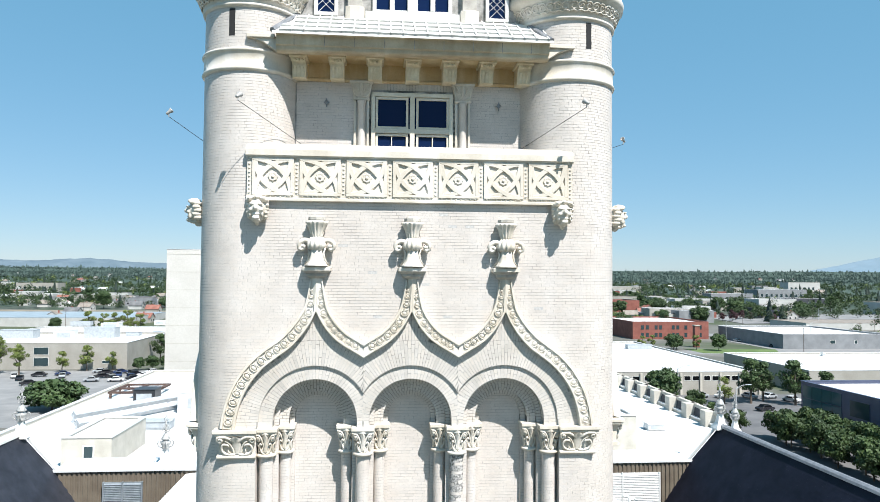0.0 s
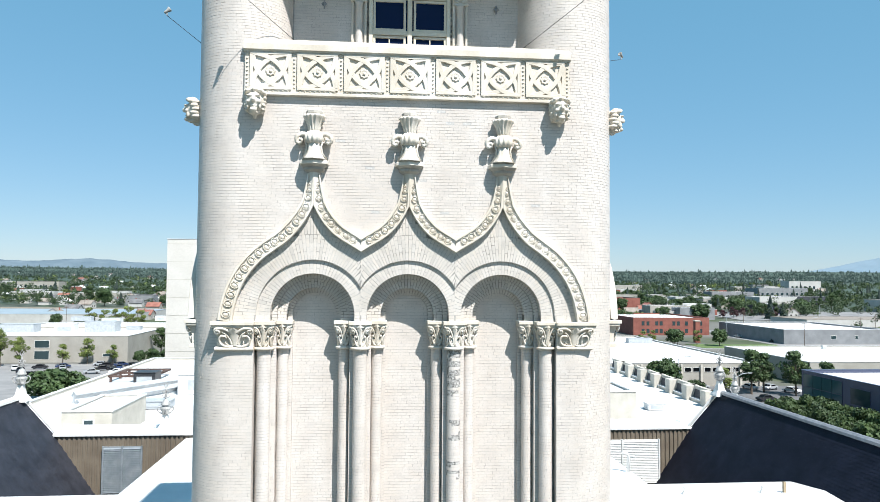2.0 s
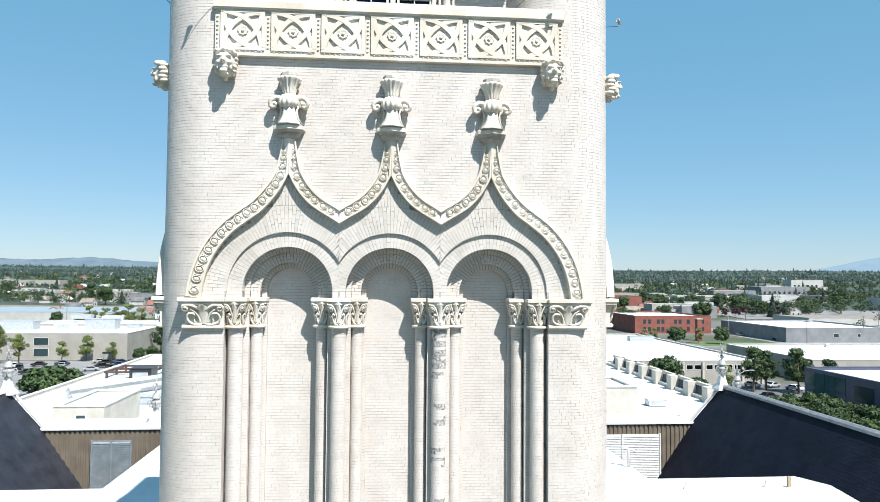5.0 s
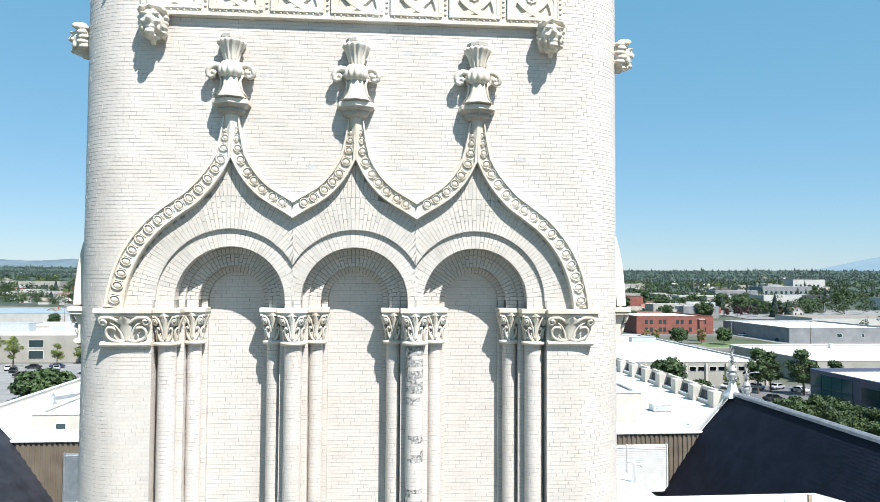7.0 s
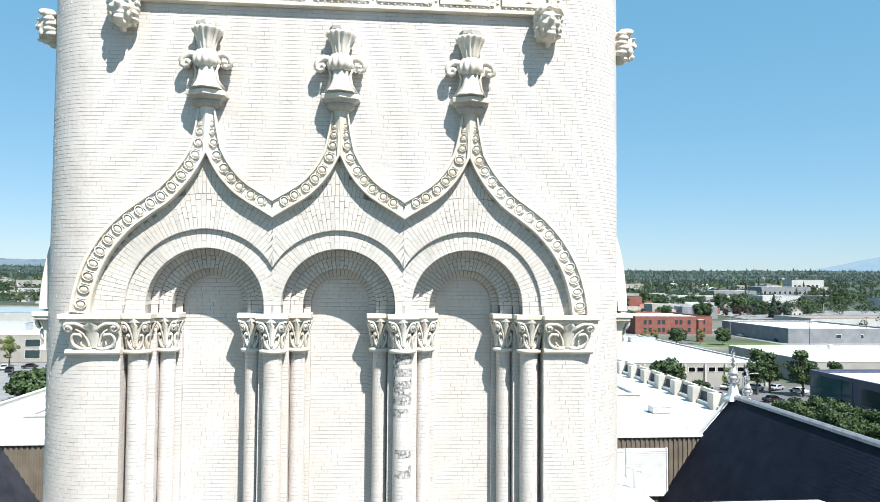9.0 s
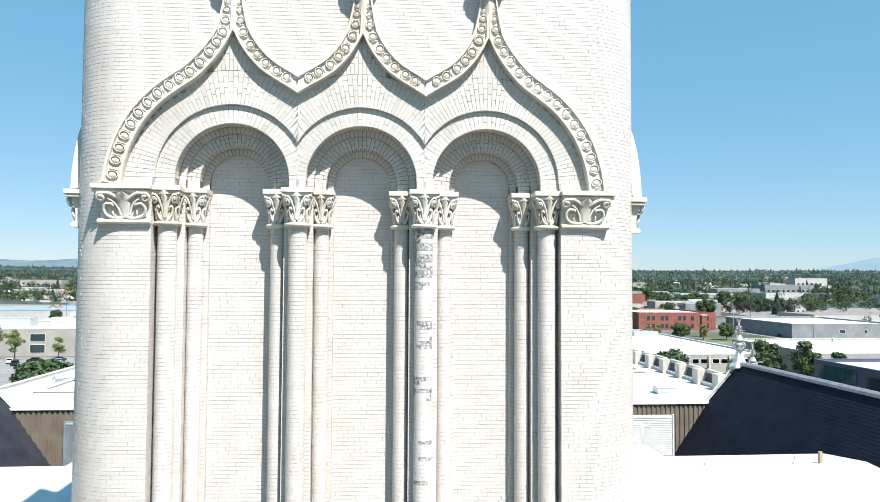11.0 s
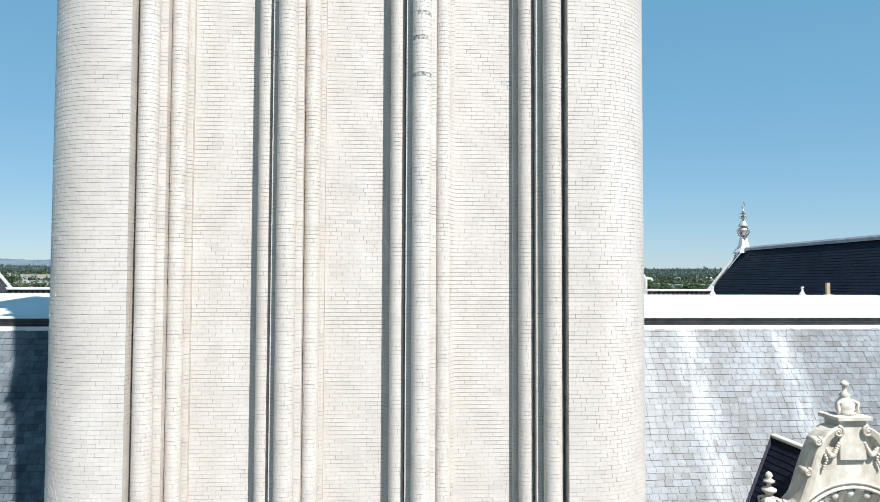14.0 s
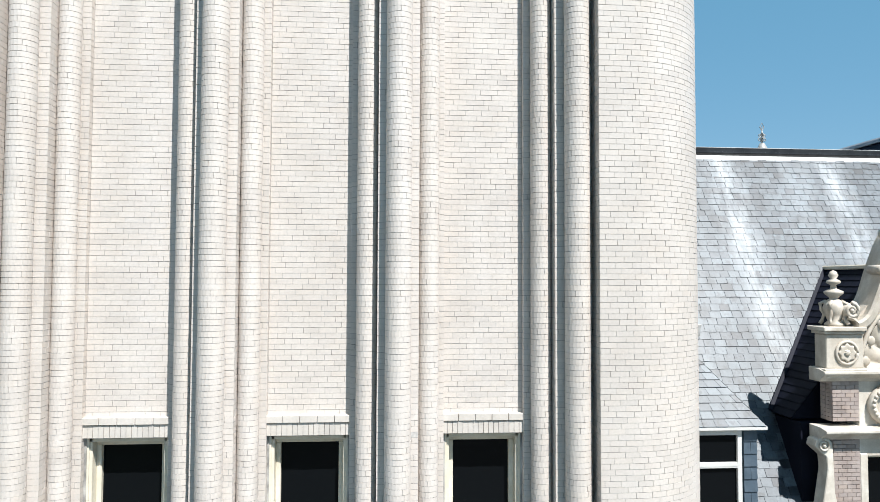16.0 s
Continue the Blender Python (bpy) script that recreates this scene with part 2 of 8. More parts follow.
def build_core():
    d = 0.004
    bm = prism(core_outline([(x, y - d) for x, y in front_shift(SHAFT, d)], d), 14.11, SPRING - 0.02)
    front = []
    for p in front_shift(SHAFT, d):
        front.append(p)
        for b in BAYS:
            if len(front) > 1 and abs(p[1] - BAY - d) < 1e-6 and abs(front[-2][1] - p[1]) < 1e-6 and abs((front[-2][0] + p[0]) / 2 - b) < 0.1:
                front[-1:] = [(b + 0.5, p[1]), (b + 0.5, -4.2), (b - 0.5, -4.2), (b - 0.5, p[1]), p]
    add_prism(bm, core_outline([(x, y - d) for x, y in front], d), BASE_Z, 14.115)
    bmesh.ops.recalc_face_normals(bm, faces=bm.faces)
    wall = part("wall", bm, MORTAR, tower, "lime mortar core of the glazed brick wall")
    bm = bmesh.new()
    # upper block behind the arches and up to the balcony floor
    inner = [(TUR_X, BAY + 0.004), (-TUR_X, BAY + 0.004)]
    right, left = turret_arc(1, 100, 0), turret_arc(-1, 0, 100)
    back = [(-5.3, 3.9), (-4.6, 5.0), (4.6, 5.0), (5.3, 3.9)]
    add_prism(bm, right + inner + left + back, SPRING - 0.02, 35.55)
    bmesh.ops.recalc_face_normals(bm, faces=bm.faces)
    part("upper_wall", bm, MORTAR, tower)
    # turrets above, the recessed wall and the storey over the pent roof
    for s in (1, -1):
        part("turret", prism([p for p in turret_arc(s, 0, 350, 36)], 35.56, 42.0), MORTAR, tower)
    part("recessed_wall", box(-3.6, 3.6, -4.3 + d, 4.5, 35.56, 39.5), MORTAR, tower)
    part("top_wall", box(-3.6, 3.6, -4.35, 4.5, 39.5, 42.0), MORTAR, tower)
    part("rear_wall", box(-5.0, 5.0, -3.0, 4.6, 35.56, 42.01), MORTAR, tower)
    part("base_wall", prism(core_outline([(x, y + 0.03) for x, y in ((4.05, FACE), (3.64, FACE), (-3.64, FACE), (-4.05, FACE))], 0), 2.8, BASE_Z + 0.6), BRICK_OLD, tower, "plain glazed brick base of the tower")
    return wall


WALL = build_core()


# outline of the hood's under edge beside one bay: sideways from the bay's middle, and height
FLANK = [(0.0, 33.55), (0.0, 32.86), (0.11, 32.62), (0.30, 32.33), (0.57, 32.02), (0.88, 31.79), (1.18, 31.55), (1.46, 31.22), (1.66, 30.85), (1.78, 30.45), (1.83, 30.12)]
MIDDLE = [(0.0, 33.55), (0.0, 32.86), (0.12, 32.62), (0.27, 32.40), (0.47, 32.19), (0.68, 32.04), (0.90, 31.91), (1.13, 31.77)]


def hood_curve(bay, side):
    """The under edge of the hood beside a bay, towards one side."""
    outer = (bay == 0 and side < 0) or (bay == 2 and side > 0)
    return [(BAYS[bay] + side * dx, z) for dx, z in (FLANK if outer else MIDDLE)]


def smooth_line(pts, step=0.05):
    """A finer line through the points (Catmull-Rom), with even steps."""
    out = []
    P = [Vector((*p, 0)) for p in pts]
    for i in range(len(P) - 1):
        a, b, c, d = P[max(i - 1, 0)], P[i], P[i + 1], P[min(i + 2, len(P) - 1)]
        n = max(1, int((c - b).length / step))
        for k in range(n):
            u = k / n
            out.append(0.5 * ((2 * b) + (c - a) * u + (2 * a - 5 * b + 4 * c - d) * u * u + (3 * b - a - 3 * c + d) * u ** 3))
    out.append(P[-1])
    return [(v.x, v.y) for v in out]


HOODS = {(b, s): [hood_curve(b, s)[0]] + smooth_line(hood_curve(b, s)[1:]) for b in range(3) for s in (-1, 1)}


def hood_height(x):
    """Height of the hood's under edge over x."""
    best = min(range(3), key=lambda b: abs(x - BAYS[b]))
    s = 1 if x >= BAYS[best] else -1
    line = HOODS[(best, s)][1:]
    dx = abs(x - BAYS[best])
    for (x0, z0), (x1, z1) in zip(line, line[1:]):
        a, b = abs(x0 - BAYS[best]), abs(x1 - BAYS[best])
        if a - 1e-6 <= dx <= b and b > a:
            return z0 + (z1 - z0) * (dx - a) / (b - a)
    return 30.12


def hood_gap(x, z):
    """How far (x, z) is from the hood's under edge; over it plus, under it minus."""
    best = min(range(3), key=lambda b: abs(x - BAYS[b]))
    d = 9.0
    for s in (-1, 1):
        for px, pz in HOODS[(best, s)][1:]:
            d = min(d, math.hypot(px - x, pz - z))
    return d if z > hood_height(x) and abs(x - BAYS[best]) < 1.83 or abs(x - BAYS[best]) >= 1.83 else -d


def plate(name, xs, low, high, y, thick, material, parent, label=""):
    """An upright slab between two heights that change along x."""
    verts, faces = [], []
    for x in xs:
        lo, hi = low(x), high(x)
        verts += [(x, y, lo), (x, y, hi), (x, y + thick, lo), (x, y + thick, hi)]
    for i in range(len(xs) - 1):
        a, b = 4 * i, 4 * i + 4
        faces += [(a, b, b + 1, a + 1), (a + 2, a + 3, b + 3, b + 2), (a, a + 2, b + 2, b), (a + 1, b + 1, b + 3, a + 3)]
    return mesh_object(name, verts, faces, material, parent, label)


xs = [float(x) for x in np.linspace(-4.06, 4.06, 330)]
plate("hood_wall", xs, lambda x: hood_height(x) + 0.1, lambda x: 35.56, FACE + 0.004, 0.7, MORTAR, tower)


def over_ring(x, r=1.31):
    return max([30.12] + [ARCH_Z + math.sqrt(r * r - (x - b) ** 2) for b in BAYS if abs(x - b) < r])


plate("spandrel", xs, over_ring, lambda x: max(hood_height(x) + 0.14, over_ring(x) + 0.01), -5.243, 0.2, MORTAR_MID, tower)


def arch_ring(bay, r0, r1, y0, y1, bed, name="archivolt"):
    """One order of an arch: a ring with straight feet, its front at y0 and its back at y1, cut at the middle of the piers."""
    x = BAYS[bay]
    lo = -9 if bay == 0 else (BAYS[bay] + BAYS[bay - 1]) / 2
    hi = 9 if bay == 2 else (BAYS[bay] + BAYS[bay + 1]) / 2
    verts, faces = [], []
    line = [(-1, 0.0, -0.16)] + [(None, a, 0) for a in np.linspace(math.pi, 0, 33)] + [(1, 0.0, -0.16)]
    for side, a, dz in line:
        for r in (r0, r1):
            px, pz = (x + side * r, ARCH_Z + dz) if side else (x + r * math.cos(a), ARCH_Z + r * math.sin(a))
            px = min(max(px, lo), hi)
            verts += [(px, y0, pz), (px, y1, pz)]
    for i in range(len(line) - 1):
        a, b = 4 * i, 4 * i + 4
        faces += [(a, a + 2, b + 2, b), (a, b, b + 1, a + 1), (a + 2, a + 3, b + 3, b + 2)]
    return mesh_object(name, verts, faces, bed, tower)


for b in range(3):
    arch_ring(b, 0.987, 1.37, -5.186, -4.85, MORTAR_MID)
    arch_ring(b, 0.867, 1.02, -4.901, -4.8, MORTAR_SHADE)
    arch_ring(b, 0.649, 0.90, -4.816, -4.55, MORTAR_SHADE)
    arch_ring(b, 0.527, 0.68, -4.586, -4.47, MORTAR_SHADE)

# ---- carved work of the tower ----
def leaf(bm, at, yaw, h, r0, reach, w, n=5):
    """An acanthus leaf that climbs a bell and curls out at its tip."""
    turn = Matrix.Rotation(yaw, 3, "Z")
    rows = []
    for i in range(n + 1):
        u = i / n
        out = r0 + reach * u ** 2.2
        z = h * (u - 0.28 * max(0, u - 0.75) * 2.2)
        ww = w * (0.75 + 0.5 * math.sin(math.pi * min(u * 1.1, 1))) * (1 - 0.45 * u)
        rows.append([Vector(at) + turn @ Vector((x * ww, -(out + d), z)) for x, d in ((-1, -0.02), (-0.5, 0.012), (0, 0.0), (0.5, 0.012), (1, -0.02))])
    vs = [[bm.verts.new(p) for p in r] for r in rows]
    for a, b in zip(vs, vs[1:]):
        for k in range(4):
            bm.faces.new((a[k], a[k + 1], b[k + 1], b[k]))


def volute(bm, cx, y, cz, r, flip, bar=0.016):
    add_tube(bm, spiral(cx, cz, r, 1.5, math.pi / 2, flip, 16, y), bar, 6, 0.7)
    add_ball(bm, (cx, y, cz), r * 0.3, 8, 6)


def bell_point(cx, cy, r, a, yaw, u, h, lift):
    """A point on a capital's bell: u across one face, h its height from 0 to 1; round below, square at the top."""
    k = h ** 2.1
    ang = u * math.pi / 4
    p = 0.90 * Vector((r * math.sin(ang), -r * math.cos(ang))).lerp(Vector((u * a, -a)), k)
    p += p.normalized() * lift
    c, w = math.cos(yaw), math.sin(yaw)
    return Vector((cx + c * p.x - w * p.y, cy + w * p.x + c * p.y, 29.50 + 0.49 * h))


def carve(bm, at, line, radius, taper=0.7, lift=(0.015, 0.03), sides=6):
    """A carved rib along a smooth line on a surface at(u, h, lift)."""
    pts = smooth_line(line, 0.07)
    n = max(1, len(pts) - 1)
    add_tube(bm, [at(u, h, lift[0] + (lift[1] - lift[0]) * i / n) for i, (u, h) in enumerate(pts)], radius, sides, taper)


def palmette(bm, at, u0, h0, h1, w):
    """A pointed leaf with a raised midrib, lobed near its tip."""
    rows = [(0.0, 0.35), (0.3, 0.62), (0.55, 0.85), (0.66, 0.62), (0.84, 1.0), (1.0, 0.12)]
    vs = []
    for t, k in rows:
        h = h0 + (h1 - h0) * t
        vs.append([bm.verts.new(at(u0 + w * k * e, h, d + 0.05 * t * t)) for e, d in ((-1, 0.004), (-0.45, 0.03), (0, 0.018), (0.45, 0.03), (1, 0.004))])
    for p, q in zip(vs, vs[1:]):
        for i in range(4):
            bm.faces.new((p[i], p[i + 1], q[i + 1], q[i]))


def capital(cx, cy, r, label="carved leaf capital in cream terracotta"):
    z0, z1 = 29.47, 29.99
    a = r + 0.062
    bm = bmesh.new()
    add_lathe(bm, [(r - 0.02, z0 - 0.035), (r + 0.04, z0 - 0.03), (r + 0.055, z0 - 0.005), (r + 0.055, z0 + 0.025), (r + 0.02, z0 + 0.04), (r * 0.9 - 0.004, z0 + 0.05), (r * 0.9 - 0.004, z0 + 0.2), (r * 0.94, z0 + 0.33), (r + 0.005, z0 + 0.43), (r + 0.05, z1)], 24, (cx, cy, 0))
    cap = part("capital", bm, TERRA, tower, label, smooth=True)
    part("abacus", prism([(cx - a - 0.03, cy + a), (cx - a - 0.03, cy - a - 0.03), (cx + a + 0.03, cy - a - 0.03), (cx + a + 0.03, cy + a)], z1 + 0.045, SPRING + 0.005), TERRA, cap, bevel=0.01)
    part("abacus_mould", prism([(cx - a - 0.012, cy + a), (cx - a - 0.012, cy - a - 0.012), (cx - a * 0.4, cy - a + 0.015), (cx, cy - a - 0.035), (cx + a * 0.4, cy - a + 0.015), (cx + a + 0.012, cy - a - 0.012), (cx + a + 0.012, cy + a)], z1 - 0.02, z1 + 0.045), TERRA, cap, bevel=0.008)
    for yaw in (-math.pi / 2, 0.0, math.pi / 2):
        at = lambda u, h, lift, yaw=yaw: bell_point(cx, cy, r, a, yaw, u, h, lift)
        bm = bmesh.new()
        palmette(bm, at, 0.0, 0.10, 1.0, 0.26)
        part("leaf", bm, TERRA, cap, smooth=True)
        for f in (-1, 1):
            bm = bmesh.new()
            line = [(f * 0.12, 0.12), (f * 0.24, 0.42), (f * 0.42, 0.70), (f * 0.64, 0.93)] + [(f * (0.80 + 0.21 * k * math.cos(t)), 0.79 + 0.15 * k * math.sin(t)) for t, k in zip(np.linspace(1.45, -6.2, 15), np.linspace(1.15, 0.3, 15))]
            carve(bm, at, line, 0.026, 0.75, (0.004, 0.04))
            add_ball(bm, at(f * 0.80, 0.79, 0.04), 0.022, 8, 6)
            part("volute", bm, TERRA, cap, smooth=True)
            bm = bmesh.new()
            carve(bm, at, [(f * 0.16, 0.06), (f * 0.50, 0.10), (f * 0.78, 0.26), (f * 0.80, 0.46), (f * 0.60, 0.56), (f * 0.48, 0.46)], 0.030, 0.6, (0.0, 0.04))
            carve(bm, at, [(f * 0.24, 0.10), (f * 0.46, 0.22), (f * 0.52, 0.36)], 0.024, 0.5, (0.0, 0.01))
            part("leaf", bm, TERRA, cap, smooth=True)
    return cap


BIG_X, SMALL_X = (3.395, 1.13, -1.13, -3.395), (2.995, 1.525, 0.735, -0.735, -1.525, -2.995)
for cx, cy, r in [(x, -5.03, 0.185) for x in BIG_X] + [(x, -4.715, 0.155) for x in SMALL_X]:
    capital(cx, cy, r)


def wide_capital(s):
    """The broad corner capital under the foot of the hood: two hollow scrolls and a leaf between."""
    x0, x1 = 3.62, 4.53
    z0, z1 = 29.47, 29.99

    def at(u, h, lift):
        flare = 0.05 * h ** 2
        return Vector((s * (x0 - flare * 0.2 + (x1 - x0 - 0.10 + flare * 1.6) * u), FACE - 0.035 - 0.10 * h ** 1.8 - lift, z0 + 0.06 + 0.45 * h))
    bm = bmesh.new()
    add_prism(bm, [(FACE + 0.15, z0 + 0.06), (FACE - 0.02, z0 + 0.06), (FACE - 0.02, z0 + 0.25), (FACE - 0.06, z0 + 0.40), (FACE - 0.125, z1), (FACE + 0.15, z1)], s * x0, s * (x1 - 0.09), "x")
    bmesh.ops.recalc_face_normals(bm, faces=bm.faces)
    cap = part("corner_capital", bm, TERRA, tower, "broad corner capital with carved scrolls", bevel=0.006)
    part("necking", prism([(FACE + 0.15, z0 - 0.035), (FACE - 0.05, z0 - 0.03), (FACE - 0.085, z0), (FACE - 0.085, z0 + 0.035), (FACE - 0.04, z0 + 0.065), (FACE + 0.15, z0 + 0.065)], s * (x0 - 0.015), s * (x1 - 0.04), "x"), TERRA, cap, bevel=0.005)
    part("abacus", box(s * (x0 - 0.04), s * 4.585, FACE - 0.19, FACE + 0.15, z1 + 0.045, SPRING + 0.005), TERRA, cap, bevel=0.012)
    part("abacus_mould", box(s * (x0 - 0.02), s * 4.56, FACE - 0.155, FACE + 0.15, z1 - 0.015, z1 + 0.045), TERRA, cap, bevel=0.015)
    bm = bmesh.new()
    palmette(bm, at, 0.5, 0.05, 1.02, 0.15)
    part("leaf", bm, TERRA, cap, smooth=True)
    for f in (-1, 1):
        v = lambda u: 0.5 + f * u
        bm = bmesh.new()
        carve(bm, at, [(v(0.07), 0.72), (v(0.15), 0.84), (v(0.28), 0.97), (v(0.40), 0.96)] + [(v(0.425 + 0.085 * k * math.cos(t)), 0.80 + 0.16 * k * math.sin(t)) for t, k in zip(np.linspace(1.5, -5.8, 16), np.linspace(1.0, 0.3, 16))], 0.034, 0.75, (0.01, 0.045), 7)
        add_ball(bm, at(v(0.425), 0.80, 0.04), 0.024, 8, 6)
        part("volute", bm, TERRA, cap, smooth=True)
        bm = bmesh.new()
        carve(bm, at, [(v(0.05), 0.04), (v(0.16), 0.02), (v(0.30), 0.06), (v(0.40), 0.20), (v(0.42), 0.40), (v(0.35), 0.58), (v(0.24), 0.56), (v(0.22), 0.44)], 0.034, 0.7, (0.01, 0.045), 7)
        carve(bm, at, [(v(0.09), 0.10), (v(0.12), 0.34), (v(0.20), 0.62), (v(0.30), 0.76)], 0.028, 0.6, (0.0, 0.02))
        carve(bm, at, [(v(0.20), 0.08), (v(0.25), 0.20), (v(0.24), 0.32)], 0.020, 0.4, (0.02, 0.03))
        part("scroll", bm, TERRA, cap, smooth=True)
    return cap


def side_of(ob, s):
    """A copy of a front piece on the side face."""
    m = pose(0.05 if s > 0 else 0.06, 0, 0) @ pose(0, 0, 0, 0, 0, 90 * s)
    return copy_thing(ob, m)


caps = {s: wide_capital(s) for s in (1, -1)}
side_of(caps[-1], 1)
side_of(caps[1], -1)


# ---- ogee hood with beads ----
def bead_mesh():
    bm = bmesh.new()
    ring = [(0.062 * math.cos(a), 0.0, 0.078 * math.sin(a)) for a in np.linspace(0, math.tau, 13)]
    rows = []
    for i in range(12):
        a = math.tau * i / 12
        c = Vector((0.058 * math.cos(a), 0, 0.076 * math.sin(a)))
        out = Vector((math.cos(a), 0, math.sin(a)))
        rows.append([bm.verts.new(c + 0.0095 * (out * math.cos(b) + Vector((0, -2.0, 0)) * math.sin(b))) for b in (0.0, math.pi / 3, 2 * math.pi / 3, math.pi)])
    for i in range(12):
        p, q = rows[i], rows[(i + 1) % 12]
        for k in range(3):
            bm.faces.new((p[k], p[k + 1], q[k + 1], q[k]))
    add_ball(bm, (0, 0.004, 0), (0.044, 0.016, 0.060), 10, 5)
    add_ball(bm, (0.0, 0, 0.1), (0.036, 0.02, 0.016), 8, 5)
    add_ball(bm, (0.0, 0.004, 0.1), (0.05, 0.012, 0.008), 8, 5)
    me = bpy.data.meshes.new("bead")
    bm.to_mesh(me)
    bm.free()
    me.materials.append(TERRA)
    me.polygons.foreach_set("use_smooth", [True] * len(me.polygons))
    return me


BEAD = bead_mesh()
SECTION = [(0.0, -5.12), (0.0, -5.38), (0.012, -5.395), (0.045, -5.395), (0.058, -5.345), (0.236, -5.345), (0.248, -5.39), (0.288, -5.39), (0.30, -5.375), (0.30, -5.20)]


def hood(bay, s):
    line = HOODS[(bay, s)]
    outer_flank = (bay == 0 and s < 0) or (bay == 2 and s > 0)
    bx = BAYS[bay]
    line = [(bx, float(z)) for z in np.linspace(33.62, 32.94, 15)] + line[1:]
    verts, faces, mids = [], [], []
    for i, (x, z) in enumerate(line):
        a, b = line[max(i - 4, 0)], line[min(i + 4, len(line) - 1)]
        d = Vector((b[0] - a[0], b[1] - a[1])).normalized()
        n = Vector((-d.y, d.x)) if s > 0 else Vector((d.y, -d.x))
        k = 1.0 + (0.13 if outer_flank else 0.0) * min(1, max(0, (32.86 - z) / 0.8))
        k *= float(np.interp(z, (32.86, 33.05, 33.3, 33.62), (1.0, 0.84, 0.65, 0.47)))
        for w, y in SECTION:
            px, pz = x + n.x * w * k, z + n.y * w * k
            dx = s * (px - bx)
            dx = max(dx, 0.0)
            if not outer_flank:
                dx = min(dx, 1.129)
            verts.append((bx + s * dx, y, pz))
        mids.append((Vector((x + n.x * 0.147 * k, -5.353, z + n.y * 0.147 * k)), n, k))
    m = len(SECTION)
    for i in range(len(line) - 1):
        for k in range(m - 1):
            p, q = i * m + k, (i + 1) * m + k
            faces.append((p, p + 1, q + 1, q) if s > 0 else (p, q, q + 1, p + 1))
    faces.append(tuple(range(m)))
    faces.append(tuple(range((len(line) - 1) * m, len(line) * m)))
    ob = mesh_object("hood_mould", verts, faces, TERRA, tower, "ogee hood moulding with a row of carved beads")
    travelled, last = 0.0, 0.06
    for (p, n, k), (q, _, _) in zip(mids, mids[1:]):
        travelled += (q - p).length
        if travelled - last > 0.20 * min(k, 1.0) and p.z < 33.42 and (outer_flank or abs(p.x - bx) < 1.08) and s * (p.x - bx) > 0.04:
            last = travelled
            bead = new("bead", BEAD)
            bead.parent = ob
            ang = math.atan2(n.x, n.y)
            bead.matrix_basis = Matrix.Translation(p) @ Matrix.Rotation(ang + math.pi / 2, 4, "Y") @ Matrix.Diagonal((k * 1.42, 1.3, 0.92 * min(k, 1.0), 1))
    return ob


hoods = {(b, s): hood(b, s) for b in range(3) for s in (-1, 1)}
side_of(hoods[(0, -1)], 1)
side_of(hoods[(2, 1)], -1)


